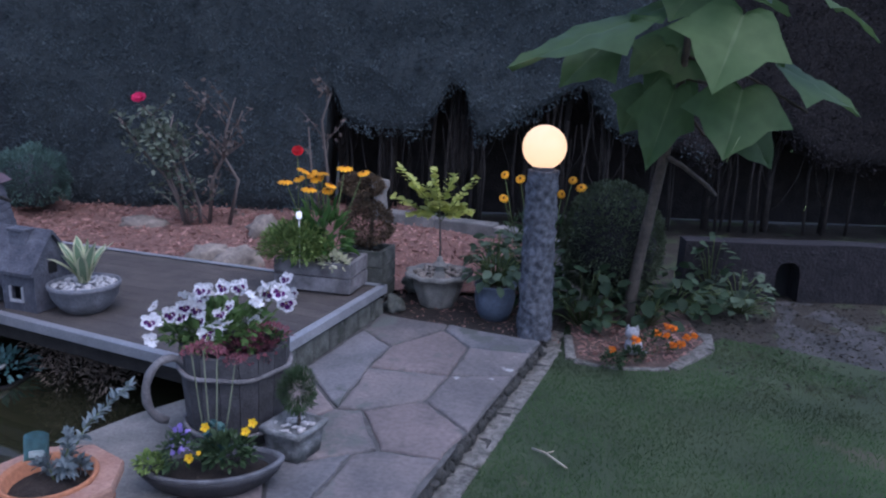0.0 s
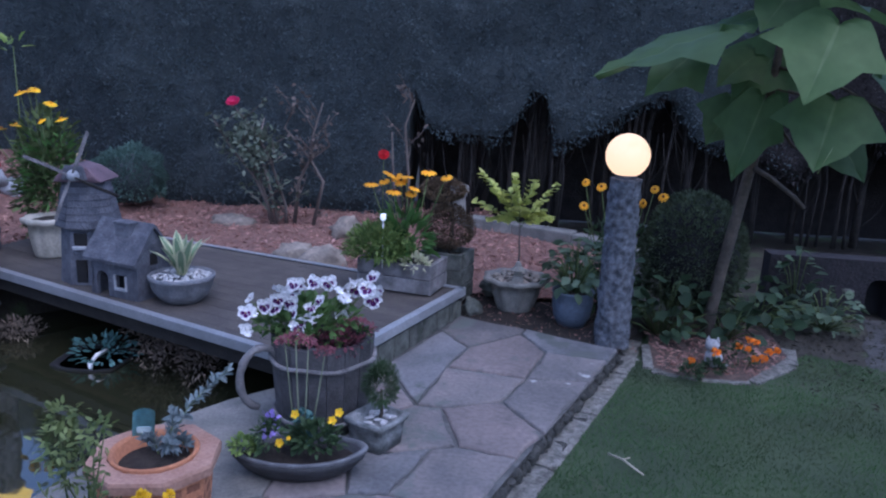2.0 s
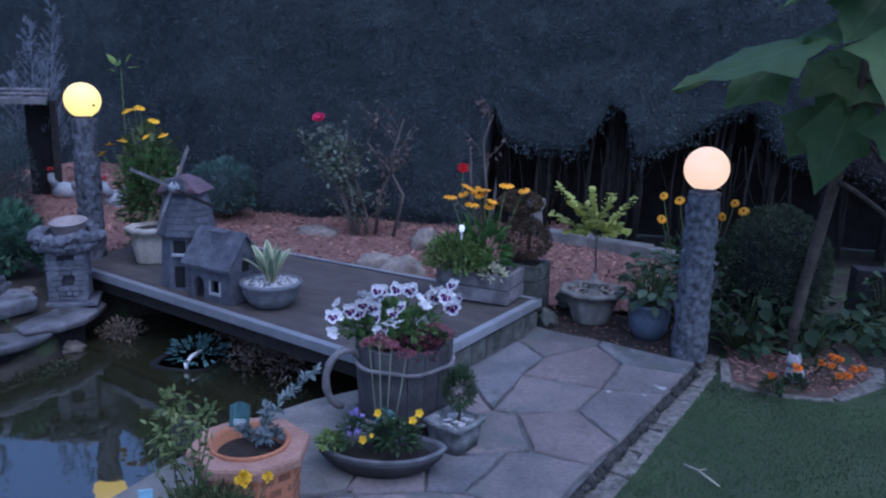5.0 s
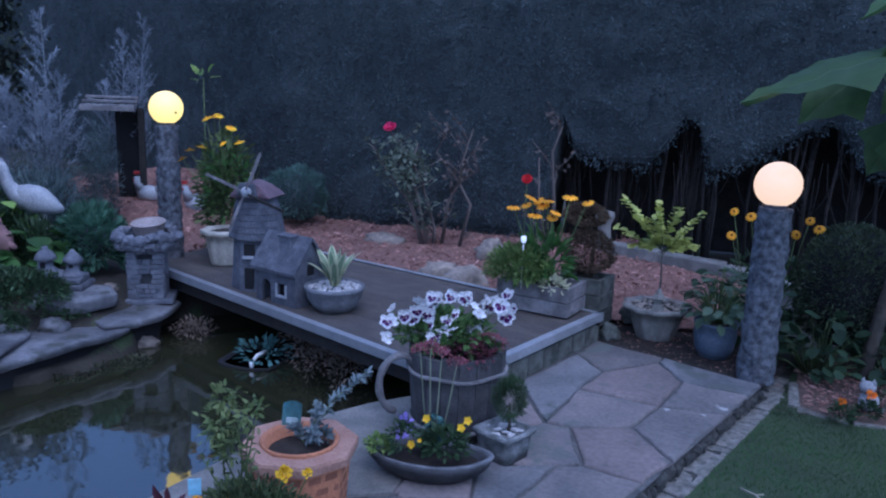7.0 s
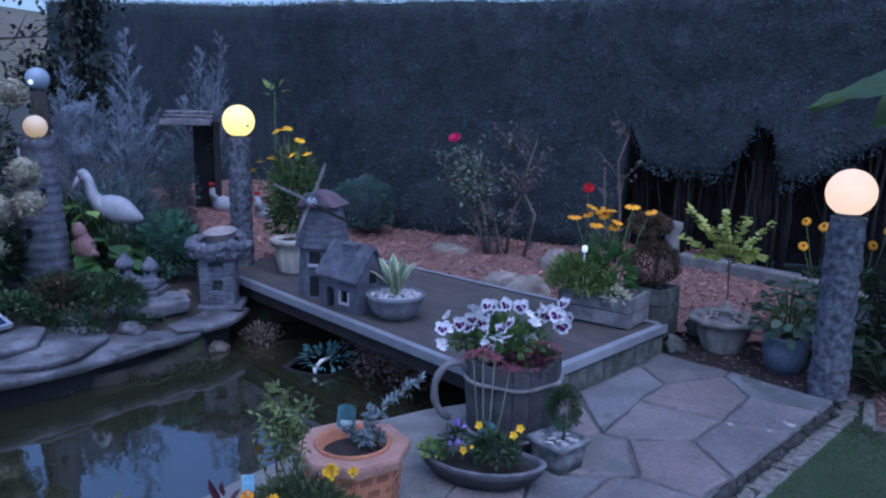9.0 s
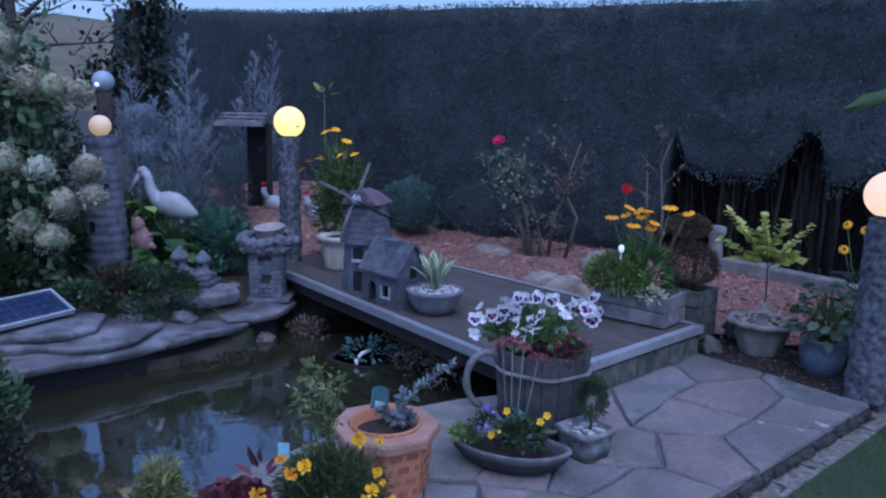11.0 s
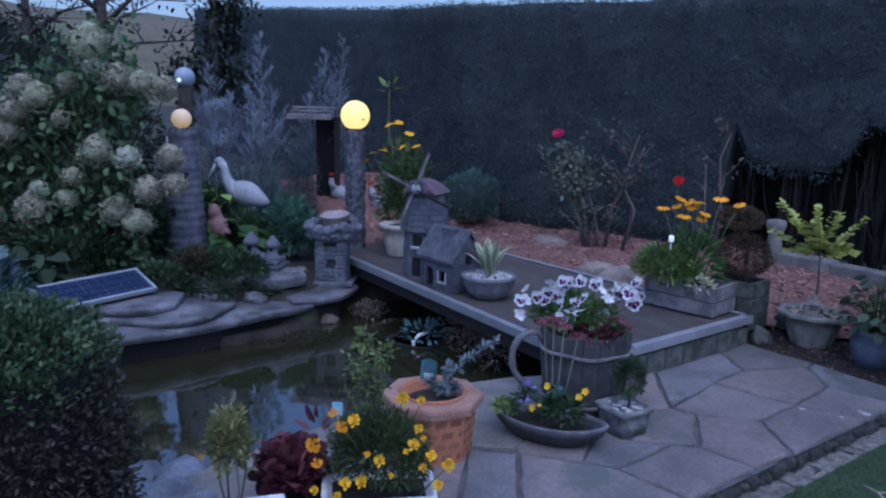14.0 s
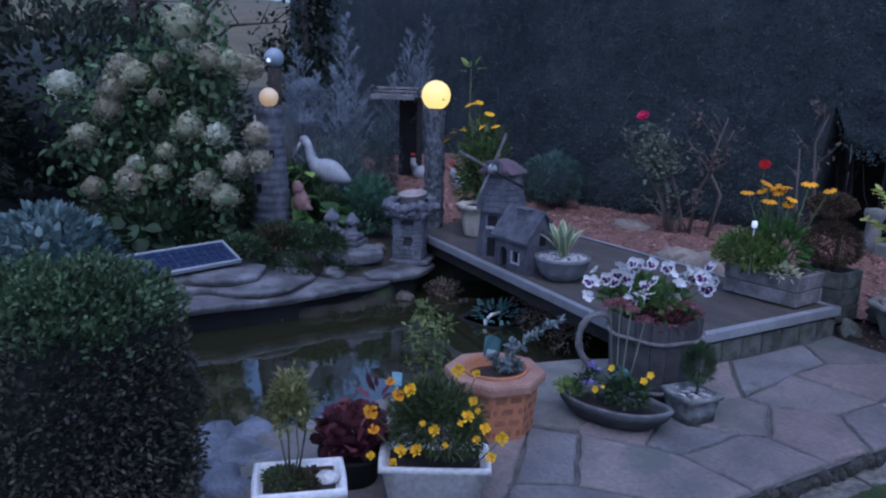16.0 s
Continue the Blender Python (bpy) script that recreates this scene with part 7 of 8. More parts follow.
# ----- white trough with marigolds and its neighbours -----
def trough():
    ob = thing("flower_trough", -0.838, 1.243, 0, "white plastic flower trough on the paving", "planter", turn=41)
    bm = B()
    lathe(bm, [(0, 0), (0.8, 0.0), (0.93, 0.118), (1.0, 0.12), (1.0, 0.14), (0.93, 0.141), (0.88, 0.115), (0, 0.112)], 32, square=0.94, turn=0)
    for v in bm.verts:
        v.co.x *= 0.172
        v.co.y *= 0.085
    part("trough", bm, WHITE, ob)
    bm = B()
    box(bm, (0, 0, 0.118), (0.28, 0.13, 0.01))
    part("soil", bm, SOIL, ob, smooth=False)
    plant = clump("marigolds", -0.84, 1.25, 0.12, "bushy marigolds with many yellow and orange flowers in the trough", "flower", MARILEAF, (0.165, 0.12, 0.13), 6500, 0.02, 0.32, 95, None, (LEAF, LEAF_FACES), -0.6, 0.3)
    spots = [(-0.92, 1.05, 0.32), (-0.87, 1.08, 0.42), (-0.85, 1.09, 0.38), (-0.91, 1.05, 0.27), (-0.82, 1.11, 0.4), (-0.84, 1.09, 0.21), (-0.76, 1.15, 0.28), (-0.67, 1.21, 0.38), (-0.68, 1.2, 0.33), (-0.64, 1.23, 0.3), (-0.66, 1.22, 0.26), (-0.6, 1.26, 0.27), (-0.62, 1.24, 0.21), (-0.8, 1.12, 0.215), (-0.91, 1.04, 0.19), (-0.72, 1.2, 0.46), (-0.67, 1.22, 0.46), (-0.86, 1.08, 0.17), (-0.73, 1.16, 0.24), (-0.79, 1.13, 0.3), (-0.7, 1.19, 0.31), (-0.66, 1.22, 0.35)]
    yel, ora = pompon("marigold_bloom_yellow", 0.0175, P_YELLOW, 1), pompon("marigold_bloom_orange", 0.021, P_GOLD, 2)
    tips = [(a + 0.84, b - 1.25, c - 0.12) for a, b, c in spots]
    high = [t for t in tips if t[2] > 0.14]
    stalks(plant, [(t[0] * 0.6, t[1] * 0.5, max(t[2] - 0.12, 0.0)) for t in high], high, r=0.002, seed=8)
    rr = random.Random(9)
    for k, t in enumerate(tips):
        place("bloom", ora if k in (0, 1, 2, 3) else yel, plant, t, (0.5 + rr.uniform(-0.5, 0.5), -0.6 + rr.uniform(-0.4, 0.4), 0.8), rr.uniform(0, 90), rr.uniform(0.7, 1.15) if k < 18 else 0.55)


trough()
pot = thing("dark_pot", -1.11, 1.15, -0.01, "dark round plastic pot", "pot")
bm = B()
lathe(bm, [(0, 0), (0.08, 0), (0.105, 0.1), (0.112, 0.102), (0.11, 0.115), (0.1, 0.1), (0, 0.095)], 24)
part("pot", bm, BLACK, pot)
clump("heuchera", -1.11, 1.15, 0.09, "wine-red heuchera with ruffled leaves", "plant", REDLEAF, (0.105, 0.1, 0.065), 420, 0.045, 1.2, 97, None, (LEAF, LEAF_FACES), -0.5, 0.4)
lab = thing("plant_label", -1.0, 1.24, 0.1, "red and light blue plant label on a stake", "label", turn=30)
bm = B()
box(bm, (0, 0, 0.245), (0.032, 0.002, 0.045), bevel=0.0008)
part("card", bm, material("pale_blue_print", (0.25, 0.5, 0.65), (0.35, 0.55, 0.65), 0.5, bump=0), lab, smooth=False)
bm = B()
box(bm, (0, 0, 0.11), (0.008, 0.002, 0.22))
part("stake", bm, WHITE, lab, smooth=False)
clump("red_leaf_sprig", -1.04, 1.19, 0.2, "pointed dark red leaves above the heuchera", "plant", REDLEAF, (0.035, 0.03, 0.06), 9, 0.075, 0.4, 99)

def white_pot():
    """Rectangular pot with a thick rounded rim, filled nearly to the top."""
    ob = thing("white_pot", -1.0, 0.846, 0.0, "white rectangular pot with moss and a pale stone on its soil", "pot", turn=52)
    bm = B()
    lathe(bm, [(0, 0), (0.8, 0), (0.9, 0.14), (0.98, 0.144), (1.0, 0.155), (0.99, 0.168), (0.93, 0.173), (0.86, 0.168), (0.83, 0.15), (0, 0.148)], 48, square=0.92)
    for v in bm.verts:
        v.co.x *= 0.132
        v.co.y *= 0.097
    part("pot", bm, WHITE, ob)
    bm = B()
    box(bm, (0, 0, 0.151), (0.2, 0.145, 0.012), bevel=0.004)
    part("soil", bm, SOIL, ob, smooth=False)
    clump("moss", -1.02, 0.815, 0.155, "low green-brown mossy weeds on the soil of the pot", "moss", OLIVE, (0.075, 0.065, 0.012), 600, 0.012, 0.7, 101)
    clump("moss", -0.98, 0.87, 0.155, "low green-brown mossy weeds on the soil of the pot", "moss", BROWNLEAF, (0.05, 0.05, 0.01), 300, 0.012, 0.7, 102)
    bm = B()
    blob(bm, (0, 0, 0.012), (0.034, 0.026, 0.02), 3, 0.25, 2, 4)
    tagged(part("pot_stone", bm, PEBBLE), "pale rounded stone on the soil of the white pot", "stone").matrix_world = pose(-0.94, 0.9, 0.155, 0, 0, 40)


white_pot()
shrub = clump("small_shrub", -1.03, 0.845, 0.29, "small shrub with bare stems and a yellow-green crown", "shrub", leaf_material("olive_leaf", (0.34, 0.33, 0.13), (0.13, 0.15, 0.06), 0.6), (0.065, 0.06, 0.09), 1700, 0.018, 0.45, 103, None, (LEAF, LEAF_FACES), -0.9, 0.15, 0.45, lift=0.4)
stalks(shrub, [(-0.01, 0, -0.14), (0.01, 0.01, -0.14), (0.0, -0.01, -0.14), (0.015, -0.01, -0.14)], [(-0.045, 0, 0.1), (0.03, 0.02, 0.13), (0.0, -0.04, 0.08), (0.045, -0.02, 0.07)], TWIG, 0.003, 0.015, 5)


def clipped_bush():
    """A rounded block: the outward ways are pushed towards the corners."""
    ob = thing("clipped_bush", -1.26, 0.36, -0.07, "dense clipped dark bush with a flat leafy top", "shrub")
    rng = np.random.RandomState(105)
    d = unit(rng.normal(size=(52000, 3)))
    k = (np.abs(d) ** 4).sum(1) ** -0.25
    lump = np.array([1 + 0.15 * noise.noise(Vector(q) * 4) + 0.07 * noise.noise(Vector(q) * 11) for q in d])
    p = d * (k * lump * rng.uniform(0.86, 1.0, len(d)))[:, None] * np.array((0.25, 0.25, 0.44)) + np.array((0, 0, 0.44))
    keep = rng.rand(len(p)) < np.where(p[:, 2] > 0.75, 1.0, 0.72)
    p, d = p[keep], d[keep]
    # leaf colours carry the overhead light: paler on top, blackish brown on the sides
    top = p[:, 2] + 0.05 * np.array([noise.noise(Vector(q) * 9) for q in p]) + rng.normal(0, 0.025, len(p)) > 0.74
    a = d + rng.normal(0, 0.6, d.shape) + np.array([0, 0, 0.25])
    for name, sel, m in (("leafy_top", top, BUSH), ("foliage", ~top, SHADEBUSH)):
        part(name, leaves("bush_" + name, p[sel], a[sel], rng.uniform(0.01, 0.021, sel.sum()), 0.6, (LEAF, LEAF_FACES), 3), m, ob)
    # black core paints the shade deep between the leaves
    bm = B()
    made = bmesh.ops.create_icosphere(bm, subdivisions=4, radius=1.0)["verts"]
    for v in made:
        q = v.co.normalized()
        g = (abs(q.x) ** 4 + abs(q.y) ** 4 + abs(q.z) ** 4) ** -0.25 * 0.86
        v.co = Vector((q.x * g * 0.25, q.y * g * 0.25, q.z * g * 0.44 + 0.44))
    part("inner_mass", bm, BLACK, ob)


SHADEBUSH = leaf_material("shaded_bush_leaf", (0.105, 0.098, 0.075), (0.015, 0.016, 0.012), 0.6, 0.08)
clipped_bush()

twig = thing("fallen_twig", 0.425, 2.47, -0.045, "pale dry twig lying on the lawn", "twig")
bm = B()
tube(bm, [(-0.055, 0.07, 0), (-0.01, 0.015, 0.012), (0.055, -0.07, 0.004)], [0.005, 0.004, 0.003], 6)
tube(bm, [(-0.01, 0.015, 0.012), (0.02, 0.03, 0.014)], [0.003, 0.002], 5)
part("twig", bm, leaf_material("pale_twig", (0.4, 0.36, 0.28), (0.33, 0.3, 0.24), 0.8, 0.0), twig)


# ---------- far bank, rose bed and distance ----------
def hydrangea():
    ob = thing("hydrangea", -4.2, 2.4, 0.08, "large panicle hydrangea with fading cream and pinkish flower heads", "shrub")
    # place and size of each head
    heads = [(-4.13, 2.45, 1.6, 1.15), (-4.12, 2.47, 1.46, 0.8), (-4.51, 2.2, 1.32, 0.9), (-4.43, 2.25, 1.26, 1.0), (-4.57, 2.16, 1.17, 1.0), (-4.6, 2.13, 1.04, 1.05),
             (-4.76, 2.03, 0.84, 1.0), (-4.26, 2.36, 1.35, 0.65), (-3.98, 2.54, 1.39, 1.05), (-3.87, 2.62, 1.36, 0.9), (-3.75, 2.7, 1.33, 0.85), (-4.31, 2.33, 1.12, 0.6),
             (-4.12, 2.45, 0.93, 0.95), (-3.95, 2.56, 0.88, 0.85), (-3.73, 2.71, 0.89, 0.95), (-4.26, 2.36, 0.75, 0.65), (-4.46, 2.23, 0.66, 0.6), (-4.5, 2.2, 0.54, 1.15),
             (-4.31, 2.33, 0.6, 0.65), (-4.73, 2.05, 0.48, 0.85), (-4.04, 2.51, 0.54, 1.05), (-3.92, 2.58, 0.46, 1.0), (-3.86, 2.62, 0.68, 1.0), (-3.71, 2.72, 0.72, 0.8), (-4.87, 1.96, 1.19, 1.0)]
    rng = np.random.RandomState(17)
    o = np.array((-4.2, 2.4, 0.08))
    for k, h in enumerate(heads):
        t = np.array(h[:3]) - o
        bm = B()
        tube(bm, [(t[0] * 0.25, t[1] * 0.25 + 0.1, 0), tuple(t * 0.6 + np.array((0, 0.08, 0.06))), tuple(t - np.array((0, 0, 0.05)))], [0.009, 0.006, 0.004], 5)
        part("stem", bm, HYDSTEM, ob)
        h = h[:3] + (0.9 * h[3],)
        n = int(820 * h[3])
        d = unit(rng.normal(size=(n, 3)))
        lump = np.array([1 + 0.4 * noise.noise(Vector(q) * 2.2 + Vector((k * 3.1, 0, 0))) for q in d])[:, None]
        tall = (0.125 if k in (0, 12) else 0.1) * h[3]
        wide = (0.1 if k % 3 else 0.115) * h[3]
        cone = 1 - 0.25 * d[:, 2:3]
        p = t + d * np.array((wide, wide, tall)) * cone * lump * (0.9 + 0.1 * rng.rand(n)[:, None])
        petal = P_HYDWHITE if k in (24, 13, 16, 1) else (P_HYDGREEN if k % 3 == 0 else P_HYDRANGEA)
        side = np.cross(d, rng.normal(size=d.shape))
        head = part("flower_head", leaves("hydrangea_head", p, unit(side) + 0.35 * d, rng.uniform(0.013, 0.022, n), 1.0, (LEAF, LEAF_FACES), k, 0.3), petal, ob)
        bm = B()
        for v in blob(bm, (0, 0, 0), (wide * 0.86, wide * 0.86, tall * 0.88), 3, 0.2, 2.2, k):
            v.co = Vector((v.co.x * (1 - 2.0 * v.co.z), v.co.y * (1 - 2.0 * v.co.z), v.co.z)) + Vector(t)
        part("floret_core", bm, petal, head)
    heads = [h[:3] for h in heads]
    P, A = [], []
    for k in range(6000):
        c = np.array(heads[rng.randint(len(heads))]) - o
        q = c + rng.normal(0, 0.15, 3) + np.array((-0.13, 0.19, -0.13))
        P.append(q * np.array((1, 1, 1)))
        A.append(rng.normal(0, 1, 3) + np.array((0.2, -0.3, -0.1)))
    P, A = np.array(P), np.array(A)
    P[:, 2] = np.maximum(P[:, 2], 0.06)
    keep = P[:, 1] + 2.4 < -0.12 - 0.708 * (P[:, 0] - 4.2)
    P, A = P[keep], A[keep]
    part("foliage", leaves("hydrangea_leaf", P, A, rng.uniform(0.05, 0.09, len(P)), 0.6, (LEAF, LEAF_FACES), 18), leaf_material("hydrangea_green", (0.125, 0.185, 0.09), (0.07, 0.115, 0.055), 0.6), ob)


hydrangea()


MIST = leaf_material("misty_leaf", (0.15, 0.2, 0.2), (0.08, 0.11, 0.11), 0.8, 0.15)


def feathery(name, x, y, z, label, plumes, seed):
    """Upright misty blue-grey shrub: each stem carries rising side twigs with short sprays."""
    ob = thing(name, x, y, z, label, "shrub")
    rng = np.random.RandomState(seed)
    P, A = [], []
    for dx, dy, h, w in plumes:
        bm = B()
        top = Vector((dx, dy, h))
        root = Vector((dx * 0.4, dy * 0.4, 0))
        tube(bm, [root, root.lerp(top, 0.5) + Vector((0.01, 0, 0)), top], [0.005, 0.004, 0.0015], 5)
        for k in range(44):
            s = 0.3 + 0.68 * (k + rng.rand()) / 44
            q = root.lerp(top, s)
            a = rng.uniform(0, 6.28)
            L = w * (1.12 - s) * rng.uniform(0.6, 1.2)
            t = q + Vector((L * math.cos(a), L * math.sin(a), L * 1.25))
            tube(bm, [q, q.lerp(t, 0.6) - Vector((0, 0, L * 0.1)), t], [0.0015, 0.0012, 0.0008], 4)
            for j in range(34):
                e = q.lerp(t, 0.15 + 0.9 * rng.rand())
                P.append(tuple(e))
                d = Vector(rng.normal(0, 0.6, 3)) + (t - q).normalized()
                A.append(tuple(d))
        part("stem", bm, LAVENDER, ob)
    part("foliage", leaves(name, P, A, rng.uniform(0.02, 0.048, len(P)), 0.14, (SPRAY, SPRAY_FACES), seed), LAVENDER, ob)


feathery("russian_sage", -4.95, 4.15, 0.1, "tall misty blue-grey sage shrub", [(-0.12, 0, 1.46, 0.3), (0.1, 0.05, 1.2, 0.3), (-0.28, 0.05, 1.2, 0.28), (0.0, -0.1, 1.1, 0.32)], 21)
feathery("russian_sage", -4.68, 4.4, 0.1, "tallest misty blue-grey sage shrub", [(0, 0, 1.72, 0.28), (0.14, 0.0, 1.25, 0.32), (-0.12, -0.03, 1.25, 0.3), (0.05, -0.1, 1.0, 0.34)], 22)
feathery("russian_sage", -4.6, 4.98, 0.1, "tall misty blue-grey sage shrub behind the shelter", [(0.3, 0.1, 1.74, 0.26), (0.12, 0.05, 1.62, 0.32), (0.2, 0.1, 1.3, 0.34), (-0.05, 0, 1.2, 0.34)], 23)
clump("lavender_mound", -4.82, 4.05, 0.86, "rounded lilac-grey shrub top among the sage", "shrub", LAVENDER, (0.17, 0.17, 0.2), 3000, 0.025, 0.4, 24, None, (SPRAY, SPRAY_FACES), -1, 0.6)
clump("misty_undergrowth", -4.6, 4.25, 0.1, "hazy grey-green growth around the sage stems", "plant", MIST, (0.55, 0.25, 0.36), 5200, 0.035, 0.25, 26, None, (SPRAY, SPRAY_FACES), -0.9, 0.1, lift=0.8)
clump("misty_undergrowth", -4.29, 4.5, 0.1, "hazy grey-green growth before the plank shelter", "plant", MIST, (0.17, 0.1, 0.46), 3400, 0.04, 0.25, 27, None, (SPRAY, SPRAY_FACES), -0.9, 0.1, lift=0.8)
clump("grey_green_grass", -4.55, 4.1, 0.08, "grey-green tufted growth below the sage", "plant", MIST, (0.5, 0.25, 0.28), 2600, 0.08, 0.14, 25, None, (BLADE, BLADE_FACES), -0.6, 0.2, lift=1.0)




def shelter():
    ob = thing("plank_shelter", -4.36, 4.72, 0.05, "small weathered plank shelter with a dark hollow", "shelter", turn=33)
    for k in range(3):
        bm = B()
        box(bm, (0, -0.12 + 0.12 * k, 1.08 + 0.03 * k), (0.4, 0.13, 0.02), bevel=0.004)
        part("roof_plank", bm, GREYWOOD, ob, smooth=False)
    bm = B()
    box(bm, (0, -0.19, 1.06), (0.4, 0.02, 0.04), bevel=0.004)
    part("fascia", bm, GREYWOOD, ob, smooth=False)
    for x in (0.205,):
        bm = B()
        box(bm, (x, 0.1, 0.53), (0.05, 0.05, 1.06), bevel=0.004)
        part("post", bm, BLACKISHWOOD, ob, smooth=False)
    # black sheet gives the hollow its shade by colour
    bm = B()
    box(bm, (0.1, 0.17, 0.62), (0.2, 0.02, 0.86))
    part("back", bm, BLACK, ob, smooth=False)


shelter()


def stork():
    ob = thing("stork_figure", -4.02, 3.6, 0.09, "white-grey stork statue with a bent neck and long bill", "statue")
    o = Vector((-4.02, 3.6, 0.09))
    bm = B()
    way = Matrix.Translation((0.03, 0.015, 0.44)) @ pose(0, 0, 0, 0, 22, 25)
    body = blob(bm, (0, 0, 0), (0.155, 0.085, 0.095), 3, 0.03, 2, 1)
    for v in body:
        k = 1 - 0.45 * max(v.co.x, 0) / 0.155
        v.co = way @ Vector((v.co.x * 1.08, v.co.y * k, v.co.z * k))
    tube(bm, [Vector(p) - o for p in ((-4.05, 3.58, 0.53), (-4.12, 3.55, 0.58), (-4.155, 3.535, 0.64), (-4.17, 3.53, 0.7), (-4.18, 3.53, 0.74), (-4.205, 3.52, 0.77))], [0.075, 0.055, 0.04, 0.033, 0.032, 0.036], 14)
    blob(bm, Vector((-4.215, 3.52, 0.775)) - o, (0.046, 0.038, 0.04), 2, 0.02)
    tube(bm, [Vector(p) - o for p in ((-4.23, 3.51, 0.765), (-4.26, 3.48, 0.7), (-4.285, 3.45, 0.63))], [0.022, 0.014, 0.003], 8)
    for d in (-0.025, 0.025):
        tube(bm, [(0.04 + d, 0.02, 0.4), (0.05 + d, 0.02, 0.2), (0.04 + d, 0.01, 0.0)], [0.016, 0.008, 0.008], 7)
    part("figure", bm, WHITEPAINT, ob)


stork()


def hen(x, y, z, turn):
    ob = thing("hen_figure", x, y, z, "white hen figure with a red comb on the mulch", "figurine", turn=turn, group="white hens")
    bm = B()
    blob(bm, (0, 0, 0.09), (0.1, 0.065, 0.075), 2, 0.04)
    tube(bm, [(0.06, 0, 0.12), (0.09, 0, 0.19), (0.09, 0, 0.23)], [0.05, 0.035, 0.026], 9)
    tube(bm, [(-0.07, 0, 0.11), (-0.13, 0, 0.18)], [0.045, 0.015], 8)
    lathe(bm, [(0, 0), (0.05, 0), (0.05, 0.03), (0, 0.03)], 12)
    part("figure", bm, WHITEPAINT, ob)
    bm = B()
    box(bm, (0.095, 0, 0.262), (0.05, 0.014, 0.03), bevel=0.005)
    part("comb", bm, REDPAINT, ob, "red comb")
    bm = B()
    box(bm, (0.118, 0, 0.205), (0.014, 0.014, 0.03), bevel=0.004)
    part("wattle", bm, REDPAINT, ob, "red wattle")


hen(-4.2, 4.92, mulch_z(-4.2, 4.92) - 0.04, 200)
hen(-3.84, 5.05, mulch_z(-3.84, 5.05) - 0.04, 250)

fig = thing("pink_figure", -3.95, 3.25, 0.09, "faded pink plaster bird figure beside the lighthouse", "figurine")
bm = B()
blob(bm, (0.02, 0, 0.24), (0.075, 0.06, 0.1), 3, 0.3, 2.5)
blob(bm, (-0.01, -0.01, 0.35), (0.045, 0.042, 0.06), 3, 0.2, 2.5)
blob(bm, (0, 0, 0.08), (0.07, 0.065, 0.1), 2, 0.1)
tube(bm, [(0.05, 0, 0.24), (0.12, 0.02, 0.2)], [0.04, 0.014], 8)
part("figure", bm, PINK, fig)


def pagoda():
    ob = thing("stone_pagoda", -3.46, 3.2, 0.1, "small grey stone temple ornament with two domed lanterns on the bank", "garden ornament", turn=25)
    bm = B()
    for k, (z, w, d) in enumerate(((0.02, 0.34, 0.24), (0.055, 0.3, 0.2))):
        for v in box(bm, (0.02, 0, z), (w, d, 0.036), bevel=0.012):
            v.co += 0.008 * noise.noise_vector(v.co * 18)
    part("base", bm, BANK_STONE, ob, smooth=False)
    turrets = ((-0.05, 1.0, [(0, 0.07), (0.112, 0.07), (0.118, 0.085), (0.085, 0.1), (0.062, 0.106), (0.058, 0.12), (0.044, 0.125), (0.042, 0.168), (0.062, 0.172), (0.056, 0.195), (0.036, 0.222), (0.016, 0.236), (0.018, 0.25), (0, 0.256)]),
               (0.105, 0.8, [(0, 0.07), (0.062, 0.07), (0.066, 0.085), (0.045, 0.095), (0.038, 0.1), (0.036, 0.15), (0.056, 0.16), (0.05, 0.185), (0.026, 0.21), (0.01, 0.232), (0, 0.236)]))
    for x, k, prof in turrets:
        bm = B()
        lathe(bm, prof, 16, lambda a, z: 0.004 * noise.noise(Vector((a * 3, z * 30, x * 9))), centre=(x, 0, 0))
        turret = part("turret", bm, BANK_STONE, ob)
        bm = B()
        box(bm, (x, -0.041 * k, 0.145), (0.03 * k, 0.012, 0.034), bevel=0.002)
        part("opening", bm, BLACK, turret, smooth=False)


pagoda()
clump("creeping_plant", -3.42, 2.72, -0.01, "low dark creeping plant between the flat rocks", "plant", DARKLEAF, (0.24, 0.12, 0.05), 1000, 0.024, 0.6, 151)
clump("creeping_plant", -3.5, 2.95, 0.05, "dense creeping dark plant over the rocks", "plant", DARKLEAF, (0.36, 0.2, 0.1), 2400, 0.03, 0.6, 131, None, (LEAF, LEAF_FACES), -0.4, 0.5)
clump("brown_creeper", -3.62, 2.78, 0.07, "brownish dry creeping plant on the rocks", "plant", BROWNLEAF, (0.16, 0.14, 0.1), 700, 0.028, 0.5, 132)
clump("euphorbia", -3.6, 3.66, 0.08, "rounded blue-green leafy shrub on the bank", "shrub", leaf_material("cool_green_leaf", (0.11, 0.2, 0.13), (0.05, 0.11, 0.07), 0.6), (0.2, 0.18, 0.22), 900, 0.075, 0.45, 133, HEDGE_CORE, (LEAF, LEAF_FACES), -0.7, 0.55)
big_weeds("hosta", -4.16, 3.5, 0.09, "bright lime-green hosta behind the lighthouse", 34, 0.16, 0.15, leaf_material("fresh_leaf", (0.24, 0.36, 0.08), (0.12, 0.22, 0.05), 0.5, 0.3), 134, 0.42)
big_weeds("fern", -3.85, 3.4, 0.09, "arching green fern fronds between the ornaments", 60, 0.2, 0.14, GREEN, 135, 0.24)
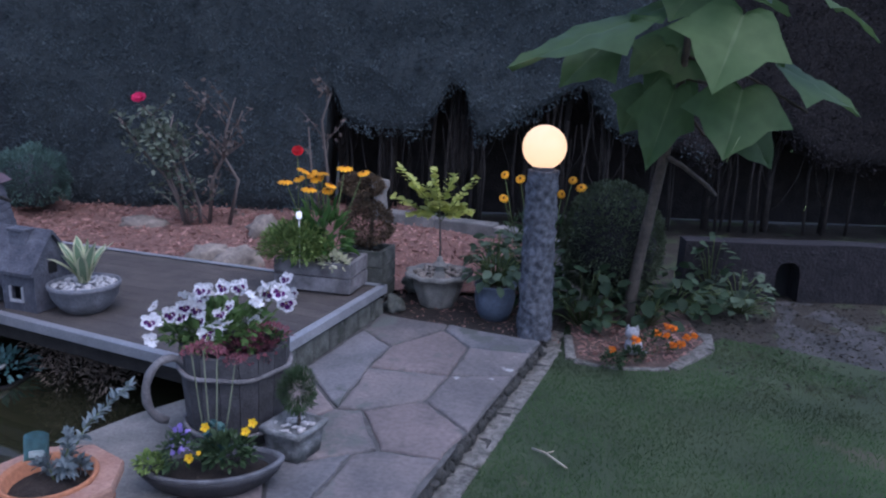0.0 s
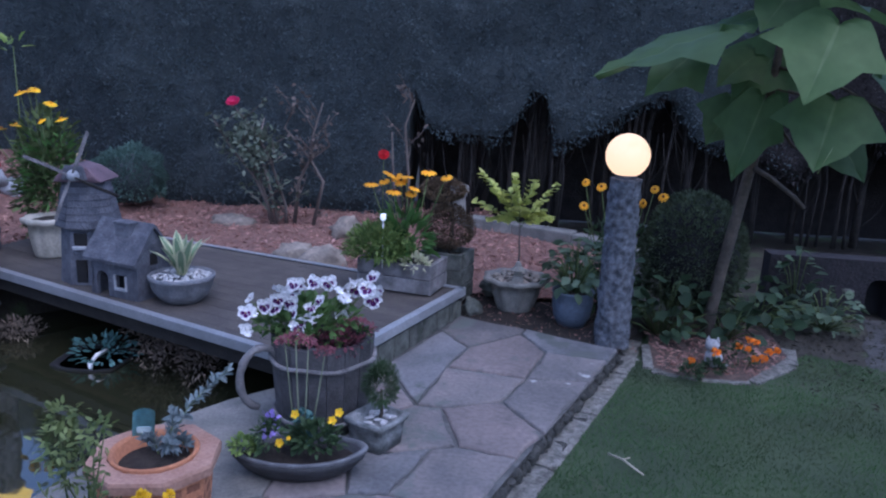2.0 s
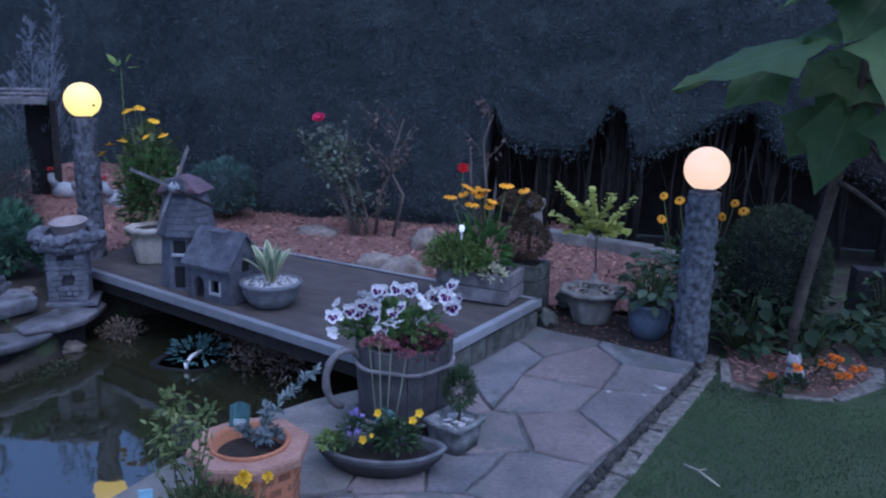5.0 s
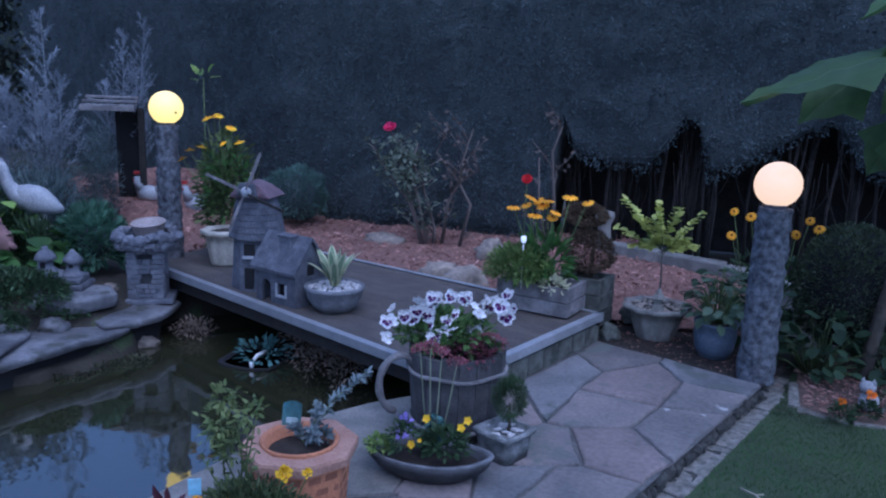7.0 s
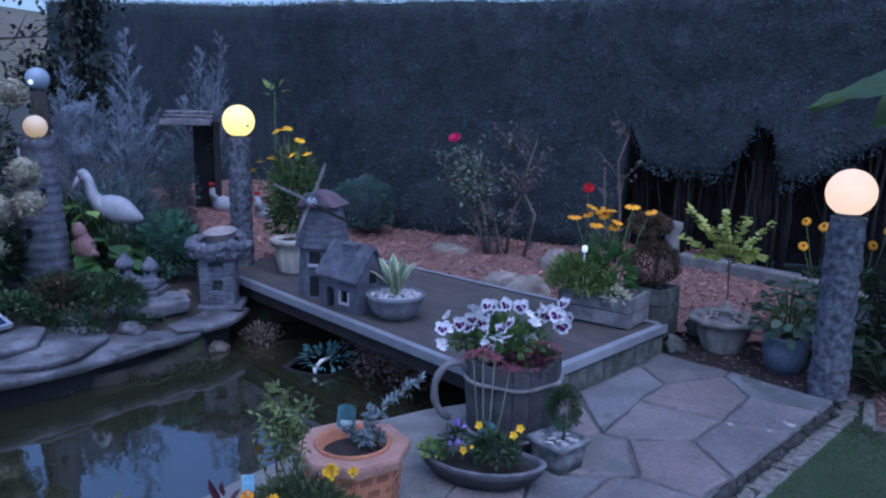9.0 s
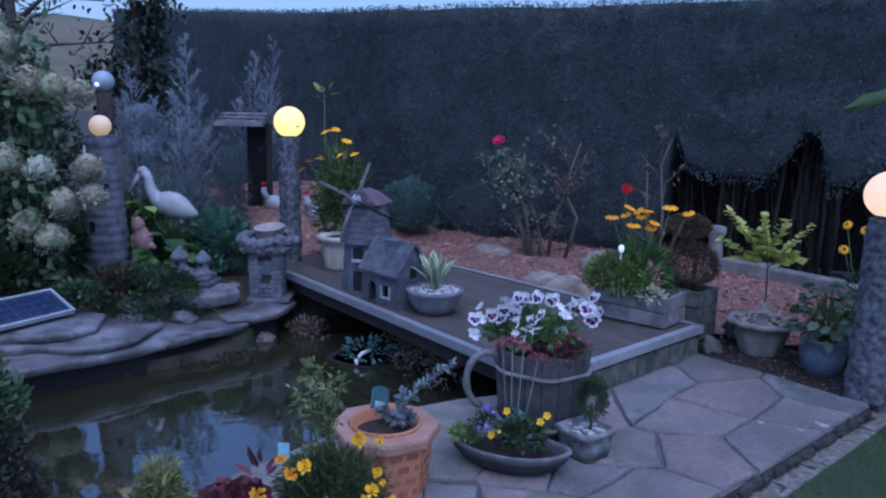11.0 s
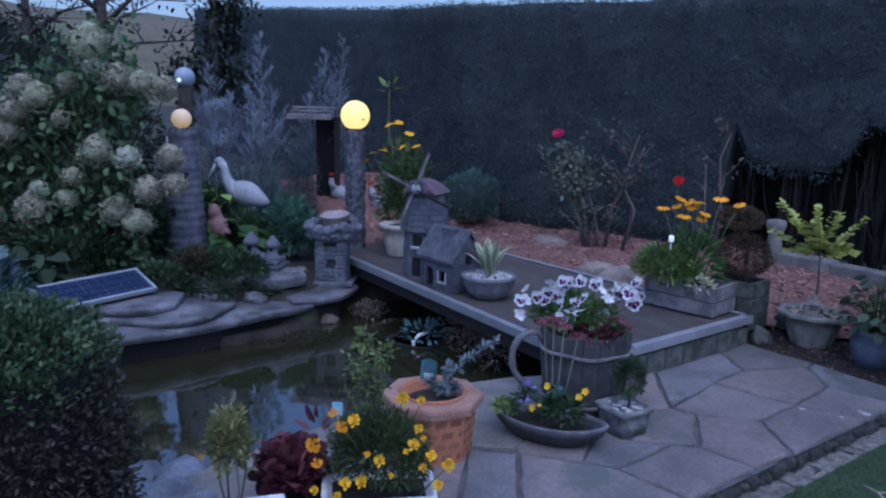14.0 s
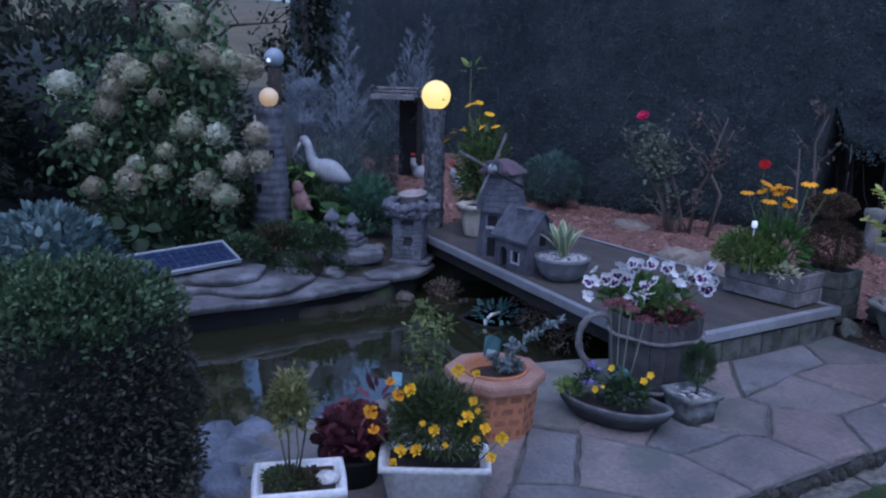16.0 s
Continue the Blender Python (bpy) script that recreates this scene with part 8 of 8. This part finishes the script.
clump("sedge_tuft", -3.9, 3.48, 0.08, "tuft of green sedge at the feet of the stork", "plant", DARKLEAF, (0.17, 0.13, 0.17), 700, 0.07, 0.2, 149, None, (BLADE, BLADE_FACES), -0.8, 0.2, lift=1.2)
clump("dark_shrub", -4.45, 3.5, 0.08, "dark leafy undergrowth behind the lighthouse", "shrub", DARKLEAF, (0.4, 0.25, 0.25), 1400, 0.07, 0.5, 136)
clump("shade_perennial", -4.3, 2.3, 0.05, "dark low foliage under the hydrangea", "plant", DARKLEAF, (0.5, 0.35, 0.16), 1400, 0.07, 0.6, 137)
big_weeds("hosta", -4.05, 1.95, 0.08, "dull green hosta leaves behind the solar panel", 22, 0.18, 0.12, DIMLEAF, 138, 0.22)
clump("daisy_foliage", -2.97, 4.24, 0.1, "tall dark stems and leaves of the yellow daisies", "plant", OLIVE, (0.22, 0.16, 0.46), 1500, 0.06, 0.45, 139, None, (LEAF, LEAF_FACES), -0.8, 0.2)

clump("creeping_plant", -3.75, 2.95, 0.07, "dense creeping dark plant over the bank", "plant", DARKLEAF, (0.3, 0.2, 0.08), 1500, 0.03, 0.6, 140, None, (LEAF, LEAF_FACES), -0.4, 0.4)
clump("shade_perennial", -4.25, 1.65, 0.06, "dark low leaves behind the solar panel", "plant", DARKLEAF, (0.25, 0.35, 0.14), 1200, 0.06, 0.6, 144)
clump("shade_perennial", -3.7, 2.55, 0.06, "dark low leaves between stones and solar panel", "plant", DARKLEAF, (0.2, 0.16, 0.07), 700, 0.04, 0.6, 145)
clump("shade_perennial", -4.55, 2.95, 0.07, "dark leaves filling the ground under the hydrangea", "plant", DARKLEAF, (0.45, 0.3, 0.2), 1300, 0.07, 0.6, 146)
clump("creeping_plant", -3.3, 3.05, -0.02, "low dark creeping plant at the ledge", "plant", DARKLEAF, (0.2, 0.14, 0.05), 900, 0.025, 0.6, 147)
clump("brown_creeper", -3.62, 3.1, 0.06, "brownish dry creeping plant round the stone temple", "plant", BROWNLEAF, (0.3, 0.2, 0.07), 1100, 0.028, 0.5, 148)
# stones on the bank
PALEPINK = material("pale_pink_stone", (0.4, 0.34, 0.33), (0.27, 0.22, 0.215), 0.75, scale=14, fine=70, bump=0.4)
BLUESTONE = material("pale_bluish_stone", (0.2, 0.22, 0.265), (0.1, 0.112, 0.14), 0.7, scale=14, fine=70, bump=0.5)
rr = random.Random(12)
for k, (x, y, z, s, m) in enumerate([(-3.93, 2.68, 0.1, 0.06, PINK), (-3.86, 2.6, 0.1, 0.05, FIELD), (-3.8, 2.72, 0.1, 0.05, FIELD), (-3.72, 2.62, 0.09, 0.04, FIELD), (-3.33, 3.29, -0.01, 0.055, FIELD), (-3.22, 3.36, -0.01, 0.06, PALEPINK), (-3.25, 3.4, 0.06, 0.05, FIELD), (-3.32, 3.36, -0.01, 0.045, PALEPINK), (-3.42, 3.02, -0.02, 0.1, LEDGE), (-3.3, 3.12, -0.03, 0.09, LEDGE), (-3.52, 2.78, 0.0, 0.09, LEDGE), (-3.2, 2.92, -0.06, 0.08, LEDGE), (-2.9, 3.3, -0.22, 0.07, FIELD), (-3.72, 3.02, 0.1, 0.1, LEDGE), (-1.52, 1.0, -0.1, 0.13, BLUESTONE), (-1.4, 0.84, -0.08, 0.12, BLUESTONE), (-1.68, 1.18, -0.16, 0.13, BLUESTONE), (-1.7, 0.95, -0.14, 0.14, BLUESTONE), (-1.42, 1.06, -0.07, 0.08, BLUESTONE), (-1.82, 1.1, -0.17, 0.11, BLUESTONE)]):
    bm = B()
    blob(bm, (0, 0, s * 0.5), (s, s * rr.uniform(0.7, 1), s * rr.uniform(0.55, 0.8)), 3, 0.45, 2.2, k + 3)
    tagged(part("bank_stone", bm, m), "rounded stone lying on the pond bank", "stone", "stones of the pond bank").matrix_world = pose(x, y, z - 0.015, 0, 0, rr.uniform(0, 180))
# stones in the mulch
for k, (x, y, s, f) in enumerate([(-2.28, 5.42, 0.17, 0.36), (-1.5, 4.55, 0.15, 0.62), (-1.27, 4.42, 0.17, 0.6), (-1.33, 5.25, 0.15, 0.75), (-0.28, 4.02, 0.08, 0.7), (-0.2, 4.28, 0.07, 0.7)]):
    bm = B()
    blob(bm, (0, 0, s * f * 0.4), (s, s * 0.65, s * f), 3, 0.45, 2.3, k + 40)
    tagged(part("field_stone", bm, FIELD if k < 4 else MOSSBLOCK), "pale rounded field stone in the bark mulch" if k < 4 else "dark mossy stone at the corner of the deck", "stone", "stones in the mulch").matrix_world = pose(x, y, (mulch_z(x, y) if y > 4.2 else 0.0) - 0.02, 0, 0, 25 * k)


def solar_panel():
    ob = thing("solar_collector", -3.62, 2.06, 0.085, "tilted dark blue solar panel in a pale metal frame", "solar panel", turn=89)
    tilt = pose(0, 0, 0.055, 24, 0, 0)
    W, D = 0.68, 0.22
    bm = B()
    for x, y, sx, sy in ((0, -D / 2, W + 0.02, 0.016), (0, D / 2, W + 0.02, 0.016), (-W / 2, 0, 0.016, D), (W / 2, 0, 0.016, D)):
        box(bm, (x, y, 0), (sx, sy, 0.03), bevel=0.003)
    part("frame", bm, material("pale_panel_frame", (0.42, 0.45, 0.48), (0.33, 0.36, 0.39), 0.4, metal=0.2, bump=0.1), ob, "pale aluminium frame", smooth=False).matrix_local = tilt
    for i in range(12):
        for j in range(4):
            bm = B()
            box(bm, (-W / 2 + W * (i + 0.5) / 12, -D / 2 + D * (j + 0.5) / 4, 0.004), (W / 12 - 0.006, D / 4 - 0.006, 0.004))
            part("solar_cell", bm, SOLAR, ob, smooth=False).matrix_local = tilt
    bm = B()
    box(bm, (0, 0, -0.004), (W, D, 0.006))
    part("backing", bm, material("solar_grid", (0.3, 0.33, 0.38), None, 0.4, bump=0), ob, smooth=False).matrix_local = tilt
    bm = B()
    box(bm, (0, 0.08, 0.03), (0.3, 0.03, 0.1), bevel=0.004)
    part("prop", bm, DARKWOOD, ob, smooth=False).matrix_local = pose(0, 0, -0.02)


solar_panel()

PALEBLUE = leaf_material("pale_blue_leaf", (0.2, 0.27, 0.26), (0.08, 0.13, 0.13), 0.7, 0.1)
clump("blue_succulent", -2.8, 0.95, 0.12, "mounded blue-green succulent with pale rosettes", "plant", PALEBLUE, (0.34, 0.26, 0.28), 3400, 0.05, 0.6, 141, HEDGE_CORE, (LEAF, LEAF_FACES), -0.6, 0.75)


# unlit ball lamp
ob = thing("ball_lamp", -5.08, 3.9, 0.1, "unlit grey glass ball lamp on a dark post", "lamp")
bm = B()
lathe(bm, [(0, 0), (0.075, 0), (0.062, 1.2), (0.05, 1.24), (0, 1.24)], 20, lambda a, z: 0.006 * noise.noise(Vector((a * 3, z * 20, 0))))
part("post", bm, DARKWOOD, ob)
bm = B()
bmesh.ops.create_uvsphere(bm, u_segments=32, v_segments=20, radius=0.088)
bmesh.ops.translate(bm, verts=bm.verts, vec=(0, 0, 1.325))
part("globe", bm, GLASS, ob, "grey glass globe")
# glowing bead on the surface stands in for the highlight on the glass
bm = B()
bmesh.ops.create_uvsphere(bm, u_segments=10, v_segments=8, radius=0.018)
bmesh.ops.translate(bm, verts=bm.verts, vec=(0.03, -0.085, 1.3))
part("spark", bm, glow_material("glint_glow", (0.9, 0.95, 1.0), 0.5), ob, "highlight on the glass, made as a glowing bead")


# ----- rose bed -----
def bare_shrub(name, x, y, z, label, stems, seed, leaf, nleaf, size):
    ob = thing(name, x, y, z, label, "shrub")
    rr, P, A = random.Random(seed), [], []
    for pts in stems:
        pts = [Vector(p) for p in pts]
        bm = B()
        tube(bm, pts, [0.016 - 0.011 * i / (len(pts) - 1) for i in range(len(pts))], 6)
        for k in range(7):
            i = rr.randrange(1, len(pts))
            b = pts[i - 1].lerp(pts[i], rr.random())
            t = b + Vector((rr.uniform(-0.2, 0.2), rr.uniform(-0.1, 0.1), rr.uniform(0.05, 0.22)))
            tube(bm, [b, b.lerp(t, 0.5) + Vector((0.01, 0, 0)), t], [0.005, 0.004, 0.002], 5)
            for q in range(nleaf):
                P.append(tuple(b.lerp(t, rr.uniform(0.3, 1.05)) + Vector((rr.uniform(-0.03, 0.03), 0, rr.uniform(-0.03, 0.03)))))
                A.append((rr.uniform(-1, 1), rr.uniform(-1, 0.3), rr.uniform(-0.6, 0.6)))
        part("branch", bm, TWIG, ob)
    part("foliage", leaves(name, P, A, size, 0.65, (LEAF, LEAF_FACES), seed), leaf, ob)
    return ob


rose = bare_shrub("rose_bush", -1.9, 5.45, 0.1, "leggy rose bush with grey-green leaves and one bloom", [[(0.04, 0, 0), (0.04, 0, 0.15), (-0.08, 0, 0.51), (-0.2, 0, 0.72), (-0.36, 0, 0.9)], [(-0.08, 0, 0), (-0.11, 0, 0.17), (-0.2, 0, 0.36), (-0.4, 0, 0.6), (-0.52, 0, 0.78)], [(-0.02, 0, 0), (-0.1, 0, 0.35), (-0.18, 0, 0.6), (-0.12, 0, 0.82)], [(-0.05, 0, 0), (-0.18, 0, 0.4), (-0.3, 0, 0.7)]], 51, leaf_material("rose_leaf", (0.2, 0.235, 0.18), (0.11, 0.14, 0.1), 0.7), 9, 0.05)
p_, d_ = shell(420, (-0.24, 0, 0.63), (0.25, 0.14, 0.22), 58, 0.2, lump=0.5)
part("foliage", leaves("rose_leaf_cluster", p_, np.random.RandomState(4).normal(size=p_.shape), 0.05, 0.65, (LEAF, LEAF_FACES), 59), bpy.data.materials["rose_leaf"], rose)
me = flower_mesh("rose_bloom", 7, 0.055, (P_PINK, P_PINK), 0.9, 0.9, 3, 0.3)
place("bloom", me, rose, (-0.36, 0, 0.92), (0, -0.6, 0.8))
bare_shrub("deciduous_shrub", -1.66, 5.5, 0.1, "stout forked grey-stemmed shrub nearly bare of leaves", [[(0, 0, 0), (0.08, 0, 0.35), (-0.02, 0, 0.52), (-0.22, 0, 0.75), (-0.14, 0, 0.9)], [(-0.15, 0, 0), (-0.11, 0, 0.35), (-0.02, 0, 0.52), (0.13, 0, 0.63), (0.09, 0, 0.76), (0.13, 0, 0.86)], [(-0.02, 0, 0.5), (0.0, 0, 0.7), (0.08, 0, 0.95)]], 52, leaf_material("faded_leaf", (0.16, 0.13, 0.11), (0.1, 0.08, 0.07), 0.8), 6, 0.045)
bare_shrub("deciduous_shrub", -0.95, 5.6, 0.1, "thin bare twigs rising behind the planter", [[(0, 0, 0), (0.02, 0, 0.4), (-0.02, 0, 0.8), (0.05, 0, 1.0)], [(0.0, 0, 0), (-0.1, 0, 0.35), (-0.12, 0, 0.75)]], 53, bpy.data.materials["faded_leaf"], 5, 0.04)
clump("dome_conifer", -3.28, 5.7, 0.08, "clipped dome-shaped dark green conifer", "shrub", leaf_material("cool_conifer", (0.11, 0.18, 0.155), (0.06, 0.105, 0.09), 0.7, 0.1), (0.29, 0.27, 0.27), 6000, 0.04, 0.4, 55, HEDGE_CORE, (SPRAY, SPRAY_FACES), -0.55, 0.8, 0.22)
sprig = clump("climber_sprig", -3.36, 4.55, 1.3, "few bright leaves on a thin tall shoot", "plant", leaf_material("bright_leaf", (0.3, 0.4, 0.1), (0.2, 0.32, 0.08), 0.5), (0.09, 0.04, 0.06), 9, 0.09, 0.7, 57)
bm = B()
tube(bm, [(0.03, -0.05, -1.24), (0, 0, -0.5), (0, 0, 0.07)], [0.006, 0.005, 0.003], 5)
part("stem", bm, STEM, sprig)


# ----- pond planting -----
REED = leaf_material("dry_water_plant", (0.3, 0.235, 0.19), (0.12, 0.1, 0.08), 0.8, 0.1)


def pond_planting():
    ob = thing("floating_planter", -2.19, 3.37, WATER_Z + 0.0, "dark floating plant basket with small pale blossoms", "planter")
    bm = B()
    lathe(bm, [(0, -0.05), (0.11, -0.05), (0.135, 0.008), (0.125, 0.01), (0.11, 0.0), (0, 0.0)], 18, square=0.7)
    part("basket", bm, BLACK, ob)
    p, d = shell(150, (0.03, 0, 0.03), (0.13, 0.12, 0.07), 61, 0.3, -0.1)
    part("foliage", leaves("basket_leaf", p, d, 0.032, 0.45, (LEAF, LEAF_FACES), 62), BLUEGREEN, ob)
    bm = B()
    tube(bm, [(0.04, -0.1, -0.04), (0.045, -0.11, 0.03), (0.055, -0.08, 0.055), (0.06, -0.02, 0.055)], [0.009, 0.01, 0.01, 0.008], 8)
    part("spout", bm, WHITE, ob, "pale overflow spout")
    ob.scale = (1.35, 1.35, 1.2)
    reeds = [(-1.9, 3.45, 0.16, 0.26), (-1.71, 3.25, 0.18, 0.2), (-2.02, 3.63, 0.14, 0.3), (-1.52, 3.19, 0.14, 0.22), (-2.77, 3.56, 0.14, 0.1), (-1.73, 3.56, 0.16, 0.24)]
    for k, (x, y, s, h) in enumerate(reeds):
        clump("pond_plant", x, y, WATER_Z - 0.01, "brownish water plants under the deck edge", "plant", REED, (s, s * 0.8, h * 0.6), 420, 0.03, 0.3, 150 + k, None, (LEAF, LEAF_FACES), -0.8, 0.1, group="pond plants")
    for k, (x, y) in enumerate([(-3.08, 2.79), (-2.92, 2.91), (-2.79, 3.04), (-2.96, 2.77), (-3.21, 2.61)]):
        clump("water_weed", x, y, WATER_Z - 0.015, "low weed patch floating at the pond margin", "plant", leaf_material("weed_leaf", (0.09, 0.095, 0.055), (0.035, 0.042, 0.024), 0.6) if k == 0 else bpy.data.materials["weed_leaf"], (0.12, 0.09, 0.016), 240, 0.022, 0.6, 160 + k, group="margin weeds")


pond_planting()


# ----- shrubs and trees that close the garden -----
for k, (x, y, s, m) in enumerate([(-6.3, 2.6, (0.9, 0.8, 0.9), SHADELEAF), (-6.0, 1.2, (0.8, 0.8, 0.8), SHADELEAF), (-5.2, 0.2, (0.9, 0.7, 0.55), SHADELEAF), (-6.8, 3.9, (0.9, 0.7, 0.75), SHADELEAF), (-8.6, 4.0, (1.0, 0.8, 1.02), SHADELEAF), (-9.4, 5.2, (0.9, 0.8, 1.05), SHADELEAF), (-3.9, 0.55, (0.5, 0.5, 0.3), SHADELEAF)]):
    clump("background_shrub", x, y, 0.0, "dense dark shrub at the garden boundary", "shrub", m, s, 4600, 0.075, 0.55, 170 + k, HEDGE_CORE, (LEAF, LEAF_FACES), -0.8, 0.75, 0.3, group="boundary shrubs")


def garden_tree(x, y, h, label, seed, leafy, spread):
    ob = thing("garden_tree", x, y, 0.0, label, "tree", group="boundary trees")
    rr = random.Random(seed)
    P = []
    bm = B()
    tube(bm, [(0, 0, 0), (0.03, 0, h * 0.3), (0, 0.03, h * 0.6), (0.05, 0, h)], [0.11, 0.085, 0.06, 0.02], 9)
    part("trunk", bm, DARKWOOD, ob)
    for k in range(11):
        z = h * rr.uniform(0.35, 0.9)
        a = rr.uniform(0, 6.28)
        L = spread * rr.uniform(0.6, 1.1)
        pts = [(0, 0, z), (L * 0.4 * math.cos(a), L * 0.4 * math.sin(a), z + L * 0.3), (L * math.cos(a), L * math.sin(a), z + L * rr.uniform(0.2, 0.6))]
        bm = B()
        tube(bm, pts, [0.035, 0.02, 0.006], 6)
        for j in range(5):
            b = Vector(pts[1]).lerp(Vector(pts[2]), rr.random())
            t = b + Vector((rr.uniform(-0.4, 0.4), rr.uniform(-0.4, 0.4), rr.uniform(0, 0.4)))
            tube(bm, [b, t], [0.01, 0.003], 5)
            P += [tuple(b.lerp(t, rr.random()) + Vector((rr.gauss(0, 0.09), rr.gauss(0, 0.09), rr.gauss(0, 0.09)))) for _ in range(leafy)]
        part("limb", bm, DARKWOOD, ob)
    rng = np.random.RandomState(seed)
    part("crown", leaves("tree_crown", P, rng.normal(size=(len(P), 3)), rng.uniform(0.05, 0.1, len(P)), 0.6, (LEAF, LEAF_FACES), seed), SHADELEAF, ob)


garden_tree(-6.75, 5.6, 2.4, "small leafy tree at the end of the hedge", 71, 80, 0.38)
garden_tree(-7.6, 4.75, 3.4, "thin-leaved garden tree with dark bare limbs", 72, 5, 1.3)
garden_tree(-8.9, 4.6, 3.2, "dark-limbed garden tree behind the hydrangea", 73, 24, 1.0)
garden_tree(-7.6, 2.6, 3.2, "dark-limbed garden tree behind the hydrangea", 74, 16, 1.0)
